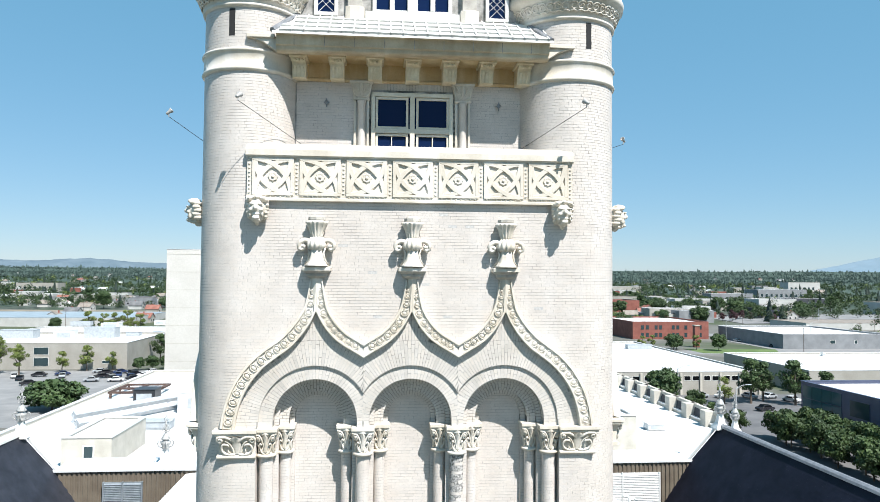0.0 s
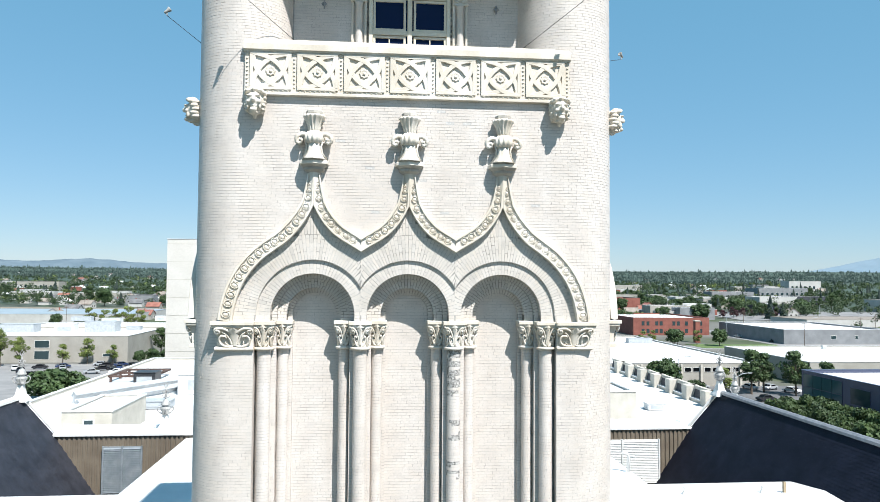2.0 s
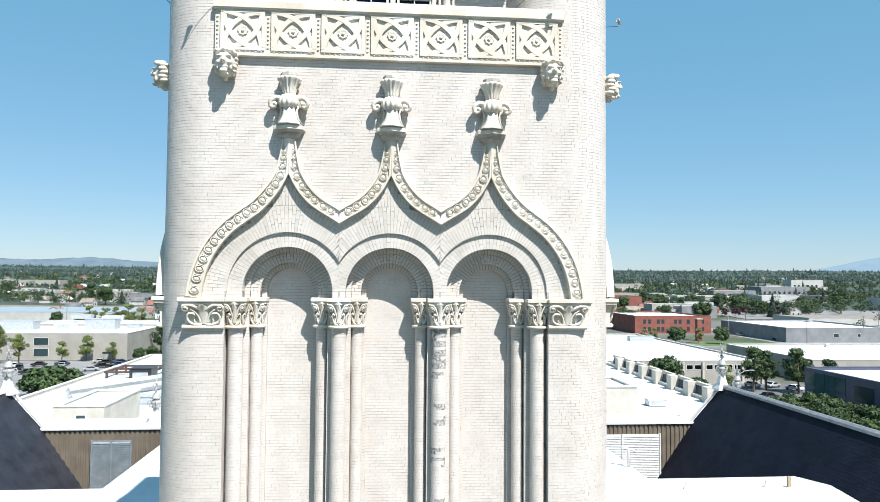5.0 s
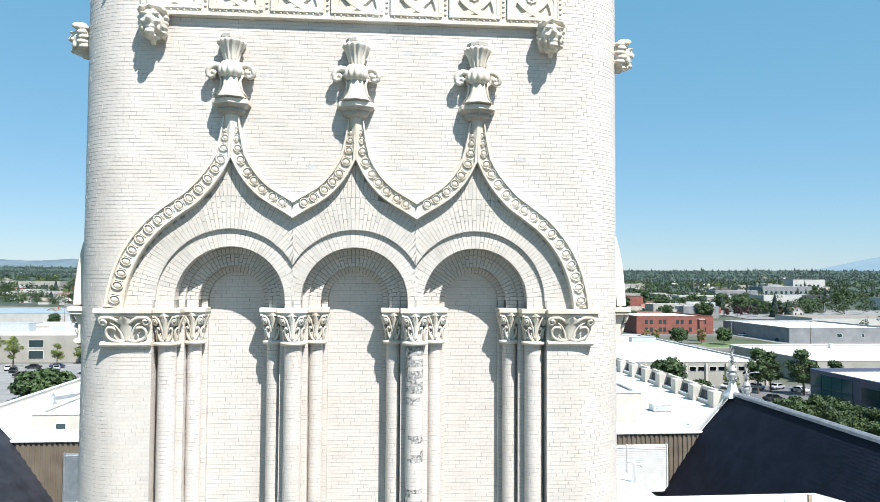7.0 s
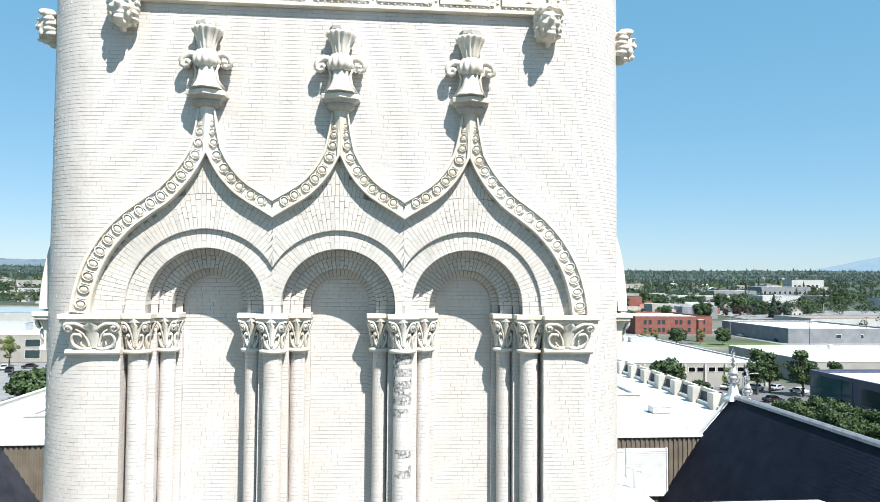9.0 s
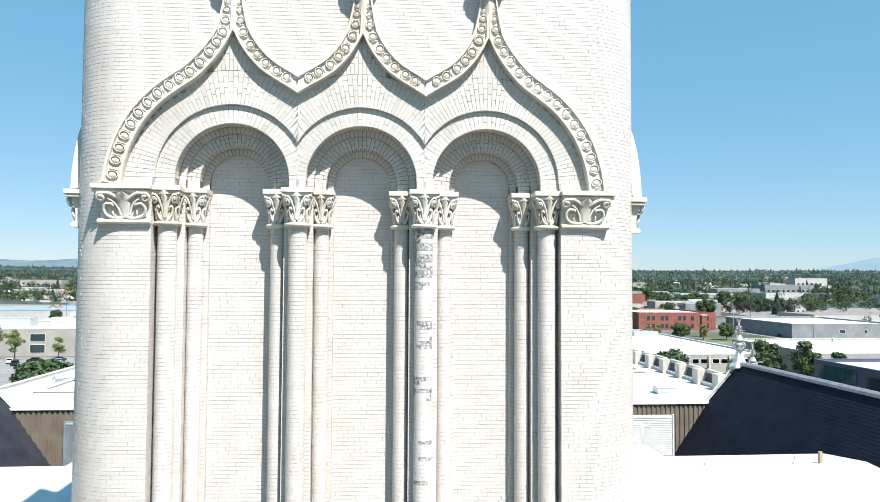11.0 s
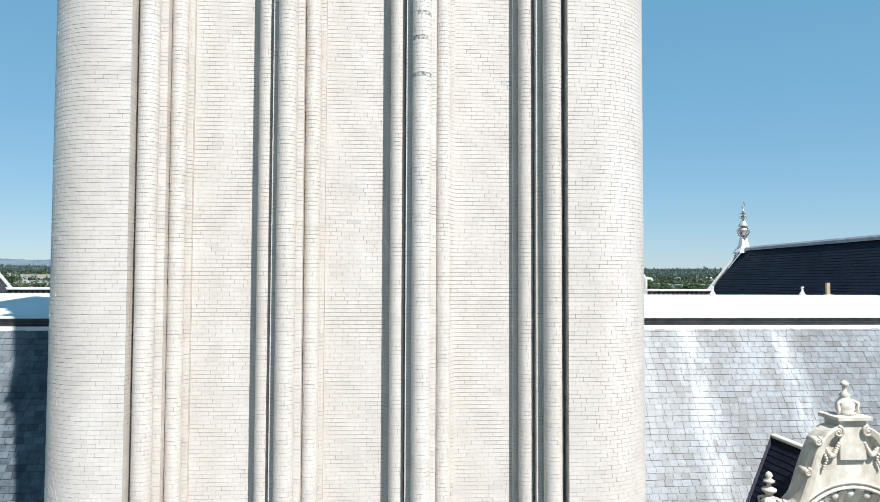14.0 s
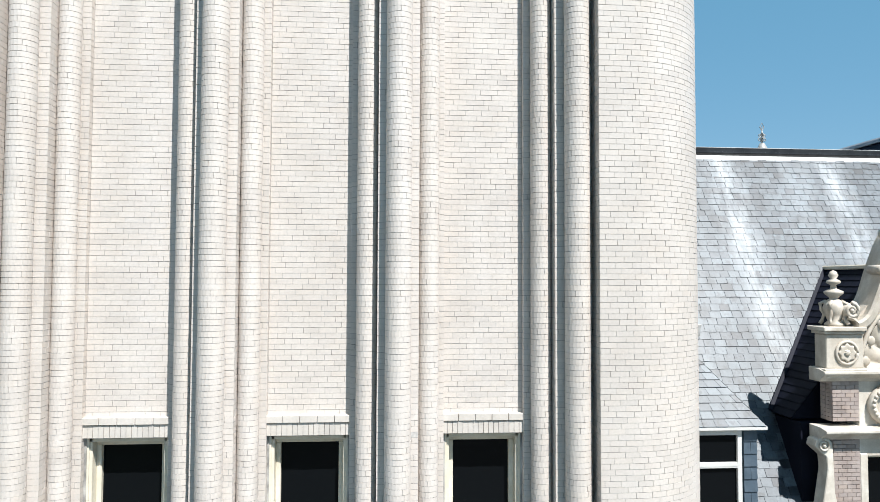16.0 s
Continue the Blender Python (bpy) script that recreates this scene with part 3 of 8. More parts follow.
# ---- finials on the ogee tips ----
def finial(x):
    y = FACE
    bm = bmesh.new()
    def prow(k, d, z0, z1, k2=None):
        k2 = k if k2 is None else k2
        d *= 0.66
        lo = [(x - k, y + 0.05), (x - k * 0.92, y - d * 0.6), (x, y - d), (x + k * 0.92, y - d * 0.6), (x + k, y + 0.05)]
        hi = [(x - k2, y + 0.05), (x - k2 * 0.92, y - d * 0.6 * k2 / k), (x, y - d * k2 / k), (x + k2 * 0.92, y - d * 0.6 * k2 / k), (x + k2, y + 0.05)]
        a = [bm.verts.new((*p, z0)) for p in lo]
        b = [bm.verts.new((*p, z1)) for p in hi]
        for i in range(5):
            j = (i + 1) % 5
            bm.faces.new((a[i], a[j], b[j], b[i]))
        bm.faces.new(a[::-1])
        bm.faces.new(b)
    prow(0.09, 0.19, 32.95, 33.66, 0.13)
    prow(0.35, 0.60, 33.82, 33.91)
    prow(0.33, 0.56, 33.91, 33.96, 0.24)
    bmesh.ops.recalc_face_normals(bm, faces=bm.faces)
    ob = part("finial", bm, TERRA, tower, "carved cream finial on a moulded pedestal", bevel=0.01)
    bm = bmesh.new()
    prow(0.16, 0.26, 33.64, 33.70, 0.25)
    prow(0.25, 0.44, 33.70, 33.76)
    prow(0.26, 0.46, 33.76, 33.82, 0.33)
    bmesh.ops.recalc_face_normals(bm, faces=bm.faces)
    part("pedestal_mould", bm, STONE_DIRT_SHADE, ob, "stained underside of the pedestal", bevel=0.006)
    c = (x, y - 0.15, 0)
    part("stem", lathe([(0.29, 33.93), (0.23, 33.98), (0.18, 34.07), (0.155, 34.18), (0.15, 34.36)], 32, c, flute=0.04, flutes=8), TERRA, ob, smooth=True)
    part("bulb", lathe([(0.10, 34.30), (0.19, 34.33), (0.225, 34.42), (0.215, 34.52), (0.15, 34.60), (0.10, 34.63)], 60, c, flute=0.10, flutes=12), TERRA, ob, smooth=True)
    part("cup", lathe([(0.12, 34.56), (0.135, 34.66), (0.17, 34.80), (0.215, 34.90), (0.245, 34.94), (0.25, 34.97), (0.225, 34.995), (0.12, 35.0)], 72, c, flute=0.085, flutes=14), TERRA, ob, smooth=True)
    part("cap", lathe([(0.19, 34.99), (0.205, 35.02), (0.20, 35.08), (0.14, 35.13), (0.02, 35.15)], 8, c), STONE_DIRT_SHADE, ob)
    for s in (-1, 1):
        # a thick leaf that leaves the bulb, arches over and rolls up below
        bm = bmesh.new()
        path = [(0.10, 34.47, 0.10), (0.19, 34.535, 0.15), (0.29, 34.545, 0.17), (0.375, 34.50, 0.18), (0.415, 34.42, 0.19), (0.40, 34.345, 0.20), (0.345, 34.315, 0.20), (0.295, 34.34, 0.20), (0.285, 34.395, 0.21), (0.325, 34.42, 0.22)]
        add_tube(bm, [(x + s * dx, y - dy, z) for dx, z, dy in path], 0.062, 9, 0.62)
        add_ball(bm, (x + s * 0.345, y - 0.10, 34.40), (0.075, 0.12, 0.085), 10, 7)
        part("scroll", bm, TERRA, ob, smooth=True)
        bm = bmesh.new()
        add_tube(bm, [(x + s * 0.27, y - 0.05, 33.97), (x + s * 0.19, y - 0.16, 34.08), (x + s * 0.165, y - 0.19, 34.25), (x + s * 0.20, y - 0.16, 34.36)], 0.03, 7, 0.8)
        part("arris", bm, TERRA, ob, smooth=True)
    return ob


for x in BAYS:
    finial(x + 0.0)


# ---- grotesque corner blocks under the balcony, kept as plain rounded carvings ----
def corner_carving(x):
    """A bracket carved as a grotesque mask: a tapered block with lumps for brow, nose, jaw and curls."""
    y = FACE
    bm = bmesh.new()
    for v in add_ball(bm, (x, y - 0.20, 35.17), (0.21, 0.27, 0.33), 20, 14):
        k = (v.co.z - 35.17) / 0.33
        v.co.x = x + (v.co.x - x) * (1.0 + 0.10 * k)
        v.co.y += 0.05 * max(0.0, -k)
    for px, dy, z, size in ((0, 0.47, 35.20, (0.048, 0.075, 0.075)), (0, 0.45, 35.27, (0.035, 0.05, 0.075)), (0, 0.42, 34.925, (0.09, 0.07, 0.06)), (0, 0.43, 35.035, (0.10, 0.035, 0.022)), (0, 0.41, 34.985, (0.10, 0.035, 0.020))):
        add_ball(bm, (x + px, y - dy, z), size, 10, 7)
    for e in (-1, 1):
        add_ball(bm, (x + e * 0.115, y - 0.40, 35.155), (0.062, 0.055, 0.055), 9, 6)
        add_ball(bm, (x + e * 0.095, y - 0.425, 35.315), (0.085, 0.05, 0.028), 9, 6)
        add_ball(bm, (x + e * 0.14, y - 0.36, 35.04), (0.03, 0.05, 0.09), 8, 6)
        for k in range(5):
            add_ball(bm, (x + e * (0.225 - 0.012 * abs(k - 3)), y - 0.17 - 0.03 * (k % 2), 34.98 + 0.105 * k), (0.055, 0.11, 0.06), 8, 6)
    for k in range(7):
        a = radians(-78 + 26 * k)
        add_ball(bm, (x + 0.20 * math.sin(a), y - 0.27 - 0.04 * (k % 2), 35.41 + 0.10 * math.cos(a)), (0.065, 0.12, 0.07), 8, 6)
    add_ball(bm, (x, y - 0.26, 34.87), (0.12, 0.15, 0.06), 10, 6)
    add_ball(bm, (x, y - 0.18, 34.80), (0.05, 0.10, 0.07), 8, 6)
    add_box(bm, x - 0.17, x + 0.17, y - 0.22, y + 0.05, 34.9, 35.45)
    top_z = max(v.co.z for v in bm.verts)
    for v in bm.verts:
        v.co.z = top_z - (top_z - v.co.z) * 0.84
    ob = part("corbel_carving", bm, TERRA, tower, "carved grotesque corbel in cream terracotta", smooth=True)
    melt = ob.modifiers.new("melt", "REMESH")
    melt.mode, melt.voxel_size, melt.use_smooth_shade = "VOXEL", 0.016, True
    return ob


carvings = {s: corner_carving(s * 3.64) for s in (1, -1)}
for s in (1, -1):
    ob = copy_thing(carvings[-s], pose(-0.13 if s > 0 else 0.18, -0.75 if s > 0 else -0.62, 0.04) @ pose(0, 0, 0, 0, 0, 90 * s))


# ---- balustrade of the balcony ----
def tracery_panel(x):
    """One open-looking panel: a frame and two crossed pointed ovals in relief."""
    y, z, h = FACE - 0.085, 36.045, 0.43
    bm = bmesh.new()
    for x0, x1, z0, z1 in ((-0.485, 0.485, 0.385, 0.45), (-0.485, 0.485, -0.45, -0.385), (-0.485, -0.41, -0.385, 0.385), (0.41, 0.485, -0.385, 0.385)):
        add_box(bm, x + x0, x + x1, y - 0.03, y + 0.12, z + z0, z + z1)
    ob = part("panel", bm, TERRA, balustrade, "square panel with interlaced arcs in relief", bevel=0.006)
    for q in range(4):
        ca, sa = math.cos(q * math.pi / 2), math.sin(q * math.pi / 2)
        pts = []
        for i in range(15):
            u = -1 + 2 * i / 14
            along, off = 0.59 * u, 0.235 * (1 - u * u)
            px, pz = (along - off) / math.sqrt(2), (along + off) / math.sqrt(2)
            pts.append(Vector((max(-0.43, min(0.43, px)), max(-0.40, min(0.40, pz)))))
        verts, faces = [], []
        for i, p in enumerate(pts):
            d = (pts[min(i + 1, 14)] - pts[max(i - 1, 0)]).normalized()
            n = Vector((-d.y, d.x))
            for w, yy in ((-0.056, 0.1), (-0.056, -0.018), (-0.046, -0.028), (0.046, -0.028), (0.056, -0.018), (0.056, 0.1)):
                e = p + n * w
                ex, ez = ca * e.x - sa * e.y, sa * e.x + ca * e.y
                verts.append((x + ex * 1.03, y + yy + 0.004 * (1 if (i > 7) else 0), z + ez))
        for i in range(14):
            for k in range(5):
                a = i * 6 + k
                faces.append((a, a + 1, a + 7, a + 6))
        mesh_object("arc", verts, faces, TERRA, ob)
    turn = Matrix.Rotation(math.pi / 2, 3, "X")
    bm = lathe([(0.06, -0.06), (0.085, 0.0), (0.105, 0.03), (0.11, 0.045), (0.09, 0.05), (0.05, 0.03), (0.035, 0.03), (0.034, 0.055), (0.015, 0.065)], 48, (x, y + 0.045, z), flute=0.09, flutes=8, turn=turn)
    part("rosette", bm, TERRA, ob, smooth=True)
    return ob


bm = bmesh.new()
add_box(bm, -3.90, 3.90, FACE - 0.066, FACE + 0.25, 35.5, 36.5)
balustrade = part("balustrade", bm, TERRA, tower, "carved cream terracotta balustrade with seven tracery panels")
bm = bmesh.new()
add_prism(bm, [(FACE + 0.3, 36.5), (FACE - 0.12, 36.5), (FACE - 0.13, 36.53), (FACE - 0.165, 36.54), (FACE - 0.165, 36.68), (FACE - 0.145, 36.70), (FACE + 0.08, 36.86), (FACE + 0.3, 36.86)], -3.94, 3.94, "x")
part("coping", bm, TERRA, balustrade)
bm = bmesh.new()
add_prism(bm, [(FACE + 0.2, 35.46), (FACE - 0.07, 35.46), (FACE - 0.115, 35.475), (FACE - 0.115, 35.53), (FACE - 0.085, 35.545), (FACE - 0.085, 35.6), (FACE + 0.2, 35.6)], -3.92, 3.92, "x")
part("plinth", bm, TERRA, balustrade)
STUD = bpy.data.meshes.new("stud")
bm = bmesh.new()
add_ball(bm, (0, 0, 0), (0.03, 0.022, 0.022), 8, 5)
bm.to_mesh(STUD)
bm.free()
STUD.materials.append(TERRA)
for i in range(7):
    tracery_panel((i - 3) * 1.103)
for i in range(8):
    x = (i - 3.5) * 1.103
    post = part("post", box(x - 0.055, x + 0.055, FACE - 0.075, FACE + 0.02, 35.6, 36.5), TERRA, balustrade, bevel=0.008)
    for k in range(9):
        stud = new("stud", STUD)
        stud.parent = post
        stud.location = (x, FACE - 0.078, 35.66 + 0.097 * k)
for i in range(7):
    for k in range(8):
        stud = new("stud", STUD)
        stud.parent = balustrade
        stud.matrix_basis = Matrix.LocRotScale(((i - 3) * 1.103 - 0.41 + k * 0.117, FACE - 0.087, 35.572), None, (0.8, 0.9, 1.2))
DENTIL = bpy.data.meshes.new("dentil")
bm = bmesh.new()
add_box(bm, -0.030, 0.030, -0.022, 0.03, -0.022, 0.022)
bm.to_mesh(DENTIL)
bm.free()
DENTIL.materials.append(TERRA)
# dark stone tone paints the coping's shadow behind the dentils
coping_row = part("dentil_bed", box(-3.88, 3.88, FACE - 0.07, FACE + 0.02, 36.47, 36.515), STONE_DIRT_SHADE, balustrade, "bed of the dentil row with the coping's shadow in its colour")
for i in range(70):
    tooth = new("dentil", DENTIL)
    tooth.parent = coping_row
    tooth.location = (-3.83 + i * 0.111, FACE - 0.085, 36.494)
for s in (-1, 1):
    part("end_cheek", box(s * 3.84, s * 3.90, FACE - 0.07, FACE + 0.25, 35.6, 36.5), TERRA, balustrade)

# ---- the recessed storey over the balcony ----
def casement(name, x0, x1, z0, z1, y, rows, cols, frame_mat, glass, parent, bar=0.07, label="", depth=0.1):
    """A framed window: casing, mullions, transoms and a pane in every light."""
    bm = bmesh.new()
    for a, b, c, d in ((x0, x1, z1 - bar, z1), (x0, x1, z0, z0 + bar), (x0, x0 + bar, z0 + bar, z1 - bar), (x1 - bar, x1, z0 + bar, z1 - bar)):
        add_box(bm, a, b, y - depth / 2, y + depth / 2, c, d)
    win = part(name, bm, frame_mat, parent, label, bevel=0.008)
    xs_, zs = [x0 + bar] + list(cols) + [x1 - bar], [z0 + bar] + list(rows) + [z1 - bar]
    for c in cols:
        part("mullion", box(c - bar * 0.6, c + bar * 0.6, y - depth * 0.55, y + depth * 0.4, z0 + bar, z1 - bar), frame_mat, win, bevel=0.006)
    for r in rows:
        part("transom", box(x0 + bar, x1 - bar, y - depth * 0.48, y + depth * 0.4, r - bar * 0.6, r + bar * 0.6), frame_mat, win, bevel=0.006)
    for a, b in zip(xs_, xs_[1:]):
        for c, d in zip(zs, zs[1:]):
            part("pane", box(a - 0.01, b + 0.01, y + 0.01, y + 0.02, c - 0.01, d + 0.01), glass, win)
    return win


big = casement("window", -1.02, 1.06, 35.7, 38.38, -4.33, (37.40,), (0.02,), PAINT_CREAM, GLASS_BLUE, tower, 0.10, "cream framed window with dark blue panes", 0.16)
for x in (-0.5, 0.54):
    part("sash", box(x - 0.012, x + 0.012, -4.36, -4.31, 35.8, 37.33), PAINT_CREAM, big)
for a, b in ((-0.91, -0.08), (0.12, 0.96)):
    for z0, z1 in ((37.46, 38.27), (35.8, 37.33)):
        bm = bmesh.new()
        for c in ((a, b, z1 - 0.06, z1), (a, b, z0, z0 + 0.06), (a, a + 0.06, z0 + 0.06, z1 - 0.06), (b - 0.06, b, z0 + 0.06, z1 - 0.06)):
            add_box(bm, c[0], c[1], -4.37, -4.315, c[2], c[3])
        part("sash", bm, PAINT_CREAM, big, bevel=0.005)
bm = bmesh.new()
for i in range(26):
    add_box(bm, -1.02 + i * 0.08 + 0.004, -1.02 + (i + 1) * 0.08 - 0.004, -4.315, -4.25, 38.46, 38.63)
tagged(part("flat_arch", bm, BRICK_OLD, tower), kind="stuff")
for s in (-1, 1):
    cx = s * 1.29 + 0.02
    pil = part("pilaster", box(cx - 0.19, cx + 0.19, -4.34, -4.25, 35.6, 38.16), BRICK_OLD, tower, "slim round pilaster of glazed brick between fillets", bevel=0.01)
    part("shaft", lathe([(0.095, 35.6), (0.095, 36.62), (0.115, 36.66), (0.095, 36.70), (0.095, 38.10), (0.12, 38.13), (0.12, 38.16)], 16, (cx, -4.37, 0)), BRICK_OLD, pil, smooth=True)
    for k in (-1, 1):
        part("fillet", box(cx + k * 0.165 - 0.028, cx + k * 0.165 + 0.028, -4.40, -4.33, 35.6, 38.16), TERRA, pil, bevel=0.006)
    bm = bmesh.new()
    low = [bm.verts.new((cx + dx, yy, 38.22)) for dx, yy in ((-0.19, -4.3), (-0.19, -4.42), (0.19, -4.42), (0.19, -4.3))]
    top = [bm.verts.new((cx + dx, yy, 38.58)) for dx, yy in ((-0.27, -4.3), (-0.27, -4.49), (0.27, -4.49), (0.27, -4.3))]
    for k in range(4):
        bm.faces.new((low[k], low[(k + 1) % 4], top[(k + 1) % 4], top[k]))
    bm.faces.new(low[::-1])
    bm.faces.new(top)
    cap = part("capital", bm, TERRA, pil, "carved leaf capital")
    part("abacus", box(cx - 0.30, cx + 0.30, -4.52, -4.3, 38.58, 38.64), TERRA, cap, bevel=0.012)
    part("necking", box(cx - 0.21, cx + 0.21, -4.44, -4.3, 38.16, 38.225), TERRA, cap, bevel=0.015)
    at = lambda u, h, lift: Vector((cx + u * (0.19 + 0.08 * h), -4.42 - 0.07 * h - lift, 38.22 + 0.36 * h))
    bm = bmesh.new()
    palmette(bm, at, 0.0, 0.05, 1.0, 0.24)
    part("leaf", bm, TERRA, cap, smooth=True)
    for k in (-1, 1):
        bm = bmesh.new()
        carve(bm, at, [(k * 0.12, 0.1), (k * 0.3, 0.45), (k * 0.6, 0.9)] + [(k * (0.72 + 0.2 * q * math.cos(t)), 0.74 + 0.2 * q * math.sin(t)) for t, q in zip(np.linspace(1.5, -5.0, 12), np.linspace(1, 0.3, 12))], 0.02, 0.75, (0.01, 0.03))
        carve(bm, at, [(k * 0.2, 0.04), (k * 0.6, 0.1), (k * 0.9, 0.3), (k * 0.75, 0.48), (k * 0.5, 0.42)], 0.022, 0.6, (0.01, 0.03))
        part("scroll", bm, TERRA, cap, smooth=True)
    # iron star anchor in the wall
    bm = bmesh.new()
    ax, az = (-2.15, 38.09) if s < 0 else (2.25, 38.12)
    add_tube(bm, [(ax, -4.36, az + 0.1), (ax, -4.36, az - 0.12)], 0.016, 6)
    add_tube(bm, [(ax - 0.07, -4.36, az), (ax + 0.07, -4.36, az)], 0.012, 6)
    add_ball(bm, (ax, -4.37, az), (0.06, 0.03, 0.06), 4, 4)
    part("wall_anchor", bm, LEAD, tower, "small weathered iron wall anchor")

bm = bmesh.new()
add_prism(bm, [(-4.2, 38.63), (-4.36, 38.63), (-4.40, 38.66), (-4.40, 38.69), (-4.36, 38.72), (-4.36, 39.1), (-4.2, 39.1)], -2.85, 2.85, "x")
part("frieze", bm, TERRA_GOLD, tower, "ochre terracotta frieze under the eaves")
cornice = part("cornice", prism([(-4.2, 39.110), (-5.14, 39.110), (-5.18, 39.035), (-5.38, 39.035), (-5.42, 39.075), (-5.42, 39.150), (-5.47, 39.175), (-5.49, 39.385), (-5.55, 39.425), (-4.2, 39.440)], -3.27, 3.31, "x"), CORNICE, tower, "stained stone cornice with carved brackets")
# unseen floor, added in white to throw light onto the recessed wall
part("bounce_floor", box(-3.75, 3.75, FACE + 0.25, -4.29, 35.552, 35.575), PAINT_WHITE, tower, "unseen white balcony floor that bounces light")
part("soffit", box(-2.9, 2.9, -5.16, -4.3, 39.085, 39.105), TERRA_GOLD, cornice)
for k in range(9):
    part("joint", box(-2.85 + k * 0.713 - 0.006, -2.85 + k * 0.713 + 0.006, -5.495, -5.40, 39.160, 39.385), MORTAR, cornice)


BRACKET = mottled("bracket_terracotta", (0.74, 0.62, 0.42), (0.90, 0.80, 0.60), 0.25, 0.5, 0.04, 0.25)


def bracket(x, tilt=0):
    prof = [(-4.34, 39.085), (-4.98, 39.085), (-5.00, 39.030), (-4.94, 38.950), (-4.84, 38.925), (-4.81, 38.840), (-4.79, 38.690), (-4.74, 38.590), (-4.66, 38.570), (-4.60, 38.640), (-4.50, 38.610), (-4.34, 38.610)]
    ob = part("bracket", prism(prof, x - 0.17, x + 0.17, "x"), BRACKET, cornice, "carved ochre scroll bracket", bevel=0.012)
    part("bracket_cap", box(x - 0.22, x + 0.22, -5.05, -4.36, 39.030, 39.084), BRACKET, ob, bevel=0.012)
    bm = bmesh.new()
    for k in (-1, 0, 1):
        leaf(bm, (x + 0.085 * k, -4.66, 38.600), 0, 0.29, 0.15, 0.09, 0.055)
    for k in (-1, 0, 1):
        add_ball(bm, (x + 0.085 * k, -4.97, 38.975), (0.045, 0.05, 0.04), 8, 5)
    part("leaf", bm, BRACKET, ob, smooth=True)
    return ob


for x in (-2.80, -1.87, -0.935, 0.0, 0.935, 1.87, 2.82):
    bracket(x)

# pent roof of white sheet-metal tiles over the cornice
y0, z0, y1, z1 = -5.63, 39.432, -4.30, 40.330
run = math.hypot(y1 - y0, z1 - z0)
pent = mesh_object("pent_roof", [(-3.35, y0, z0), (3.39, y0, z0), (2.85, y1, z1), (-2.85, y1, z1), (-3.35, y0, z0 - 0.05), (3.39, y0, z0 - 0.05), (2.85, y1, z1 - 0.3), (-2.85, y1, z1 - 0.3)], [(0, 1, 2, 3), (4, 7, 6, 5), (0, 4, 5, 1), (1, 5, 6, 2), (3, 2, 6, 7), (0, 3, 7, 4)], PAINT_WHITE, tower, "white sheet-metal tiled pent roof")
TILE = bpy.data.meshes.new("tile")
bm = bmesh.new()
add_prism(bm, [(0, 0.0), (0, 0.045), (0.36, 0.012), (0.36, 0.0)], -0.125, 0.125, "x")
bmesh.ops.recalc_face_normals(bm, faces=bm.faces)
bm.to_mesh(TILE)
bm.free()
TILE.materials.append(PAINT_WHITE)
slope = math.atan2(z1 - z0, y1 - y0)
for i in range(22):
    x = -3.06 + i * 0.294
    for k in range(4):
        u = (k * 0.39 + 0.02) / run
        if abs(x - 0.02) + 0.1 > 3.3 - 0.45 * u:
            continue
        t = new("tile", TILE)
        t.parent = pent
        t.matrix_basis = Matrix.Translation((x, y0 + (y1 - y0) * u, z0 + (z1 - z0) * u + 0.004)) @ Matrix.Rotation(slope, 4, "X")
    b = part("rib", prism([(0, 0), (0, 0.06), (run * 0.97, 0.05), (run * 0.97, 0)], -0.016, 0.016, "x"), PAINT_WHITE, pent)
    b.matrix_basis = Matrix.Translation((x + 0.147, y0, z0)) @ Matrix.Rotation(slope, 4, "X")

# windows of the top storey, of which the lower part shows
top_win = casement("window", -1.02, 1.02, 40.40, 42.0, -4.38, (41.2,), (-0.52, 0.0, 0.52), PAINT_WHITE, GLASS_BLUE, tower, 0.1, "white framed window with dark panes over the pent roof", 0.12)
part("sill", box(-1.2, 1.2, -4.56, -4.36, 40.16, 40.40), PAINT_WHITE, top_win, bevel=0.01)
part("mullion", box(-0.13, 0.13, -4.46, -4.36, 40.40, 42.0), PAINT_WHITE, top_win, bevel=0.01)
for s in (-1, 1):
    part("stone_pier", prism([(s * 1.22, -4.36), (s * 1.22, -4.58), (s * 1.34, -4.64), (s * 1.58, -4.64), (s * 1.70, -4.58), (s * 1.70, -4.36)], 40.12, 40.5), TERRA, tower, "moulded stone pier base", bevel=0.015)
    part("pier_shaft", box(s * 1.28, s * 1.64, -4.54, -4.34, 40.5, 42.0), STONE_DIRT_SHADE, tower)
    side = casement("window", s * 2.19 - 0.3, s * 2.19 + 0.3, 40.3, 41.6, -4.38, (), (), PAINT_WHITE, GLASS_BLUE, tower, 0.09, "small white window with a diamond lattice", 0.12)
    bm = bmesh.new()
    for k in range(-6, 7):
        for f in (-1, 1):
            p = [(s * 2.19 + max(-0.2, min(0.2, q)), -4.40, 40.95 + 0.18 * k + f * q * 1.0) for q in (-0.2, 0.2)]
            if all(40.35 < v[2] < 41.55 for v in p):
                add_tube(bm, p, 0.008, 4)
    part("lattice", bm, PAINT_WHITE, side)

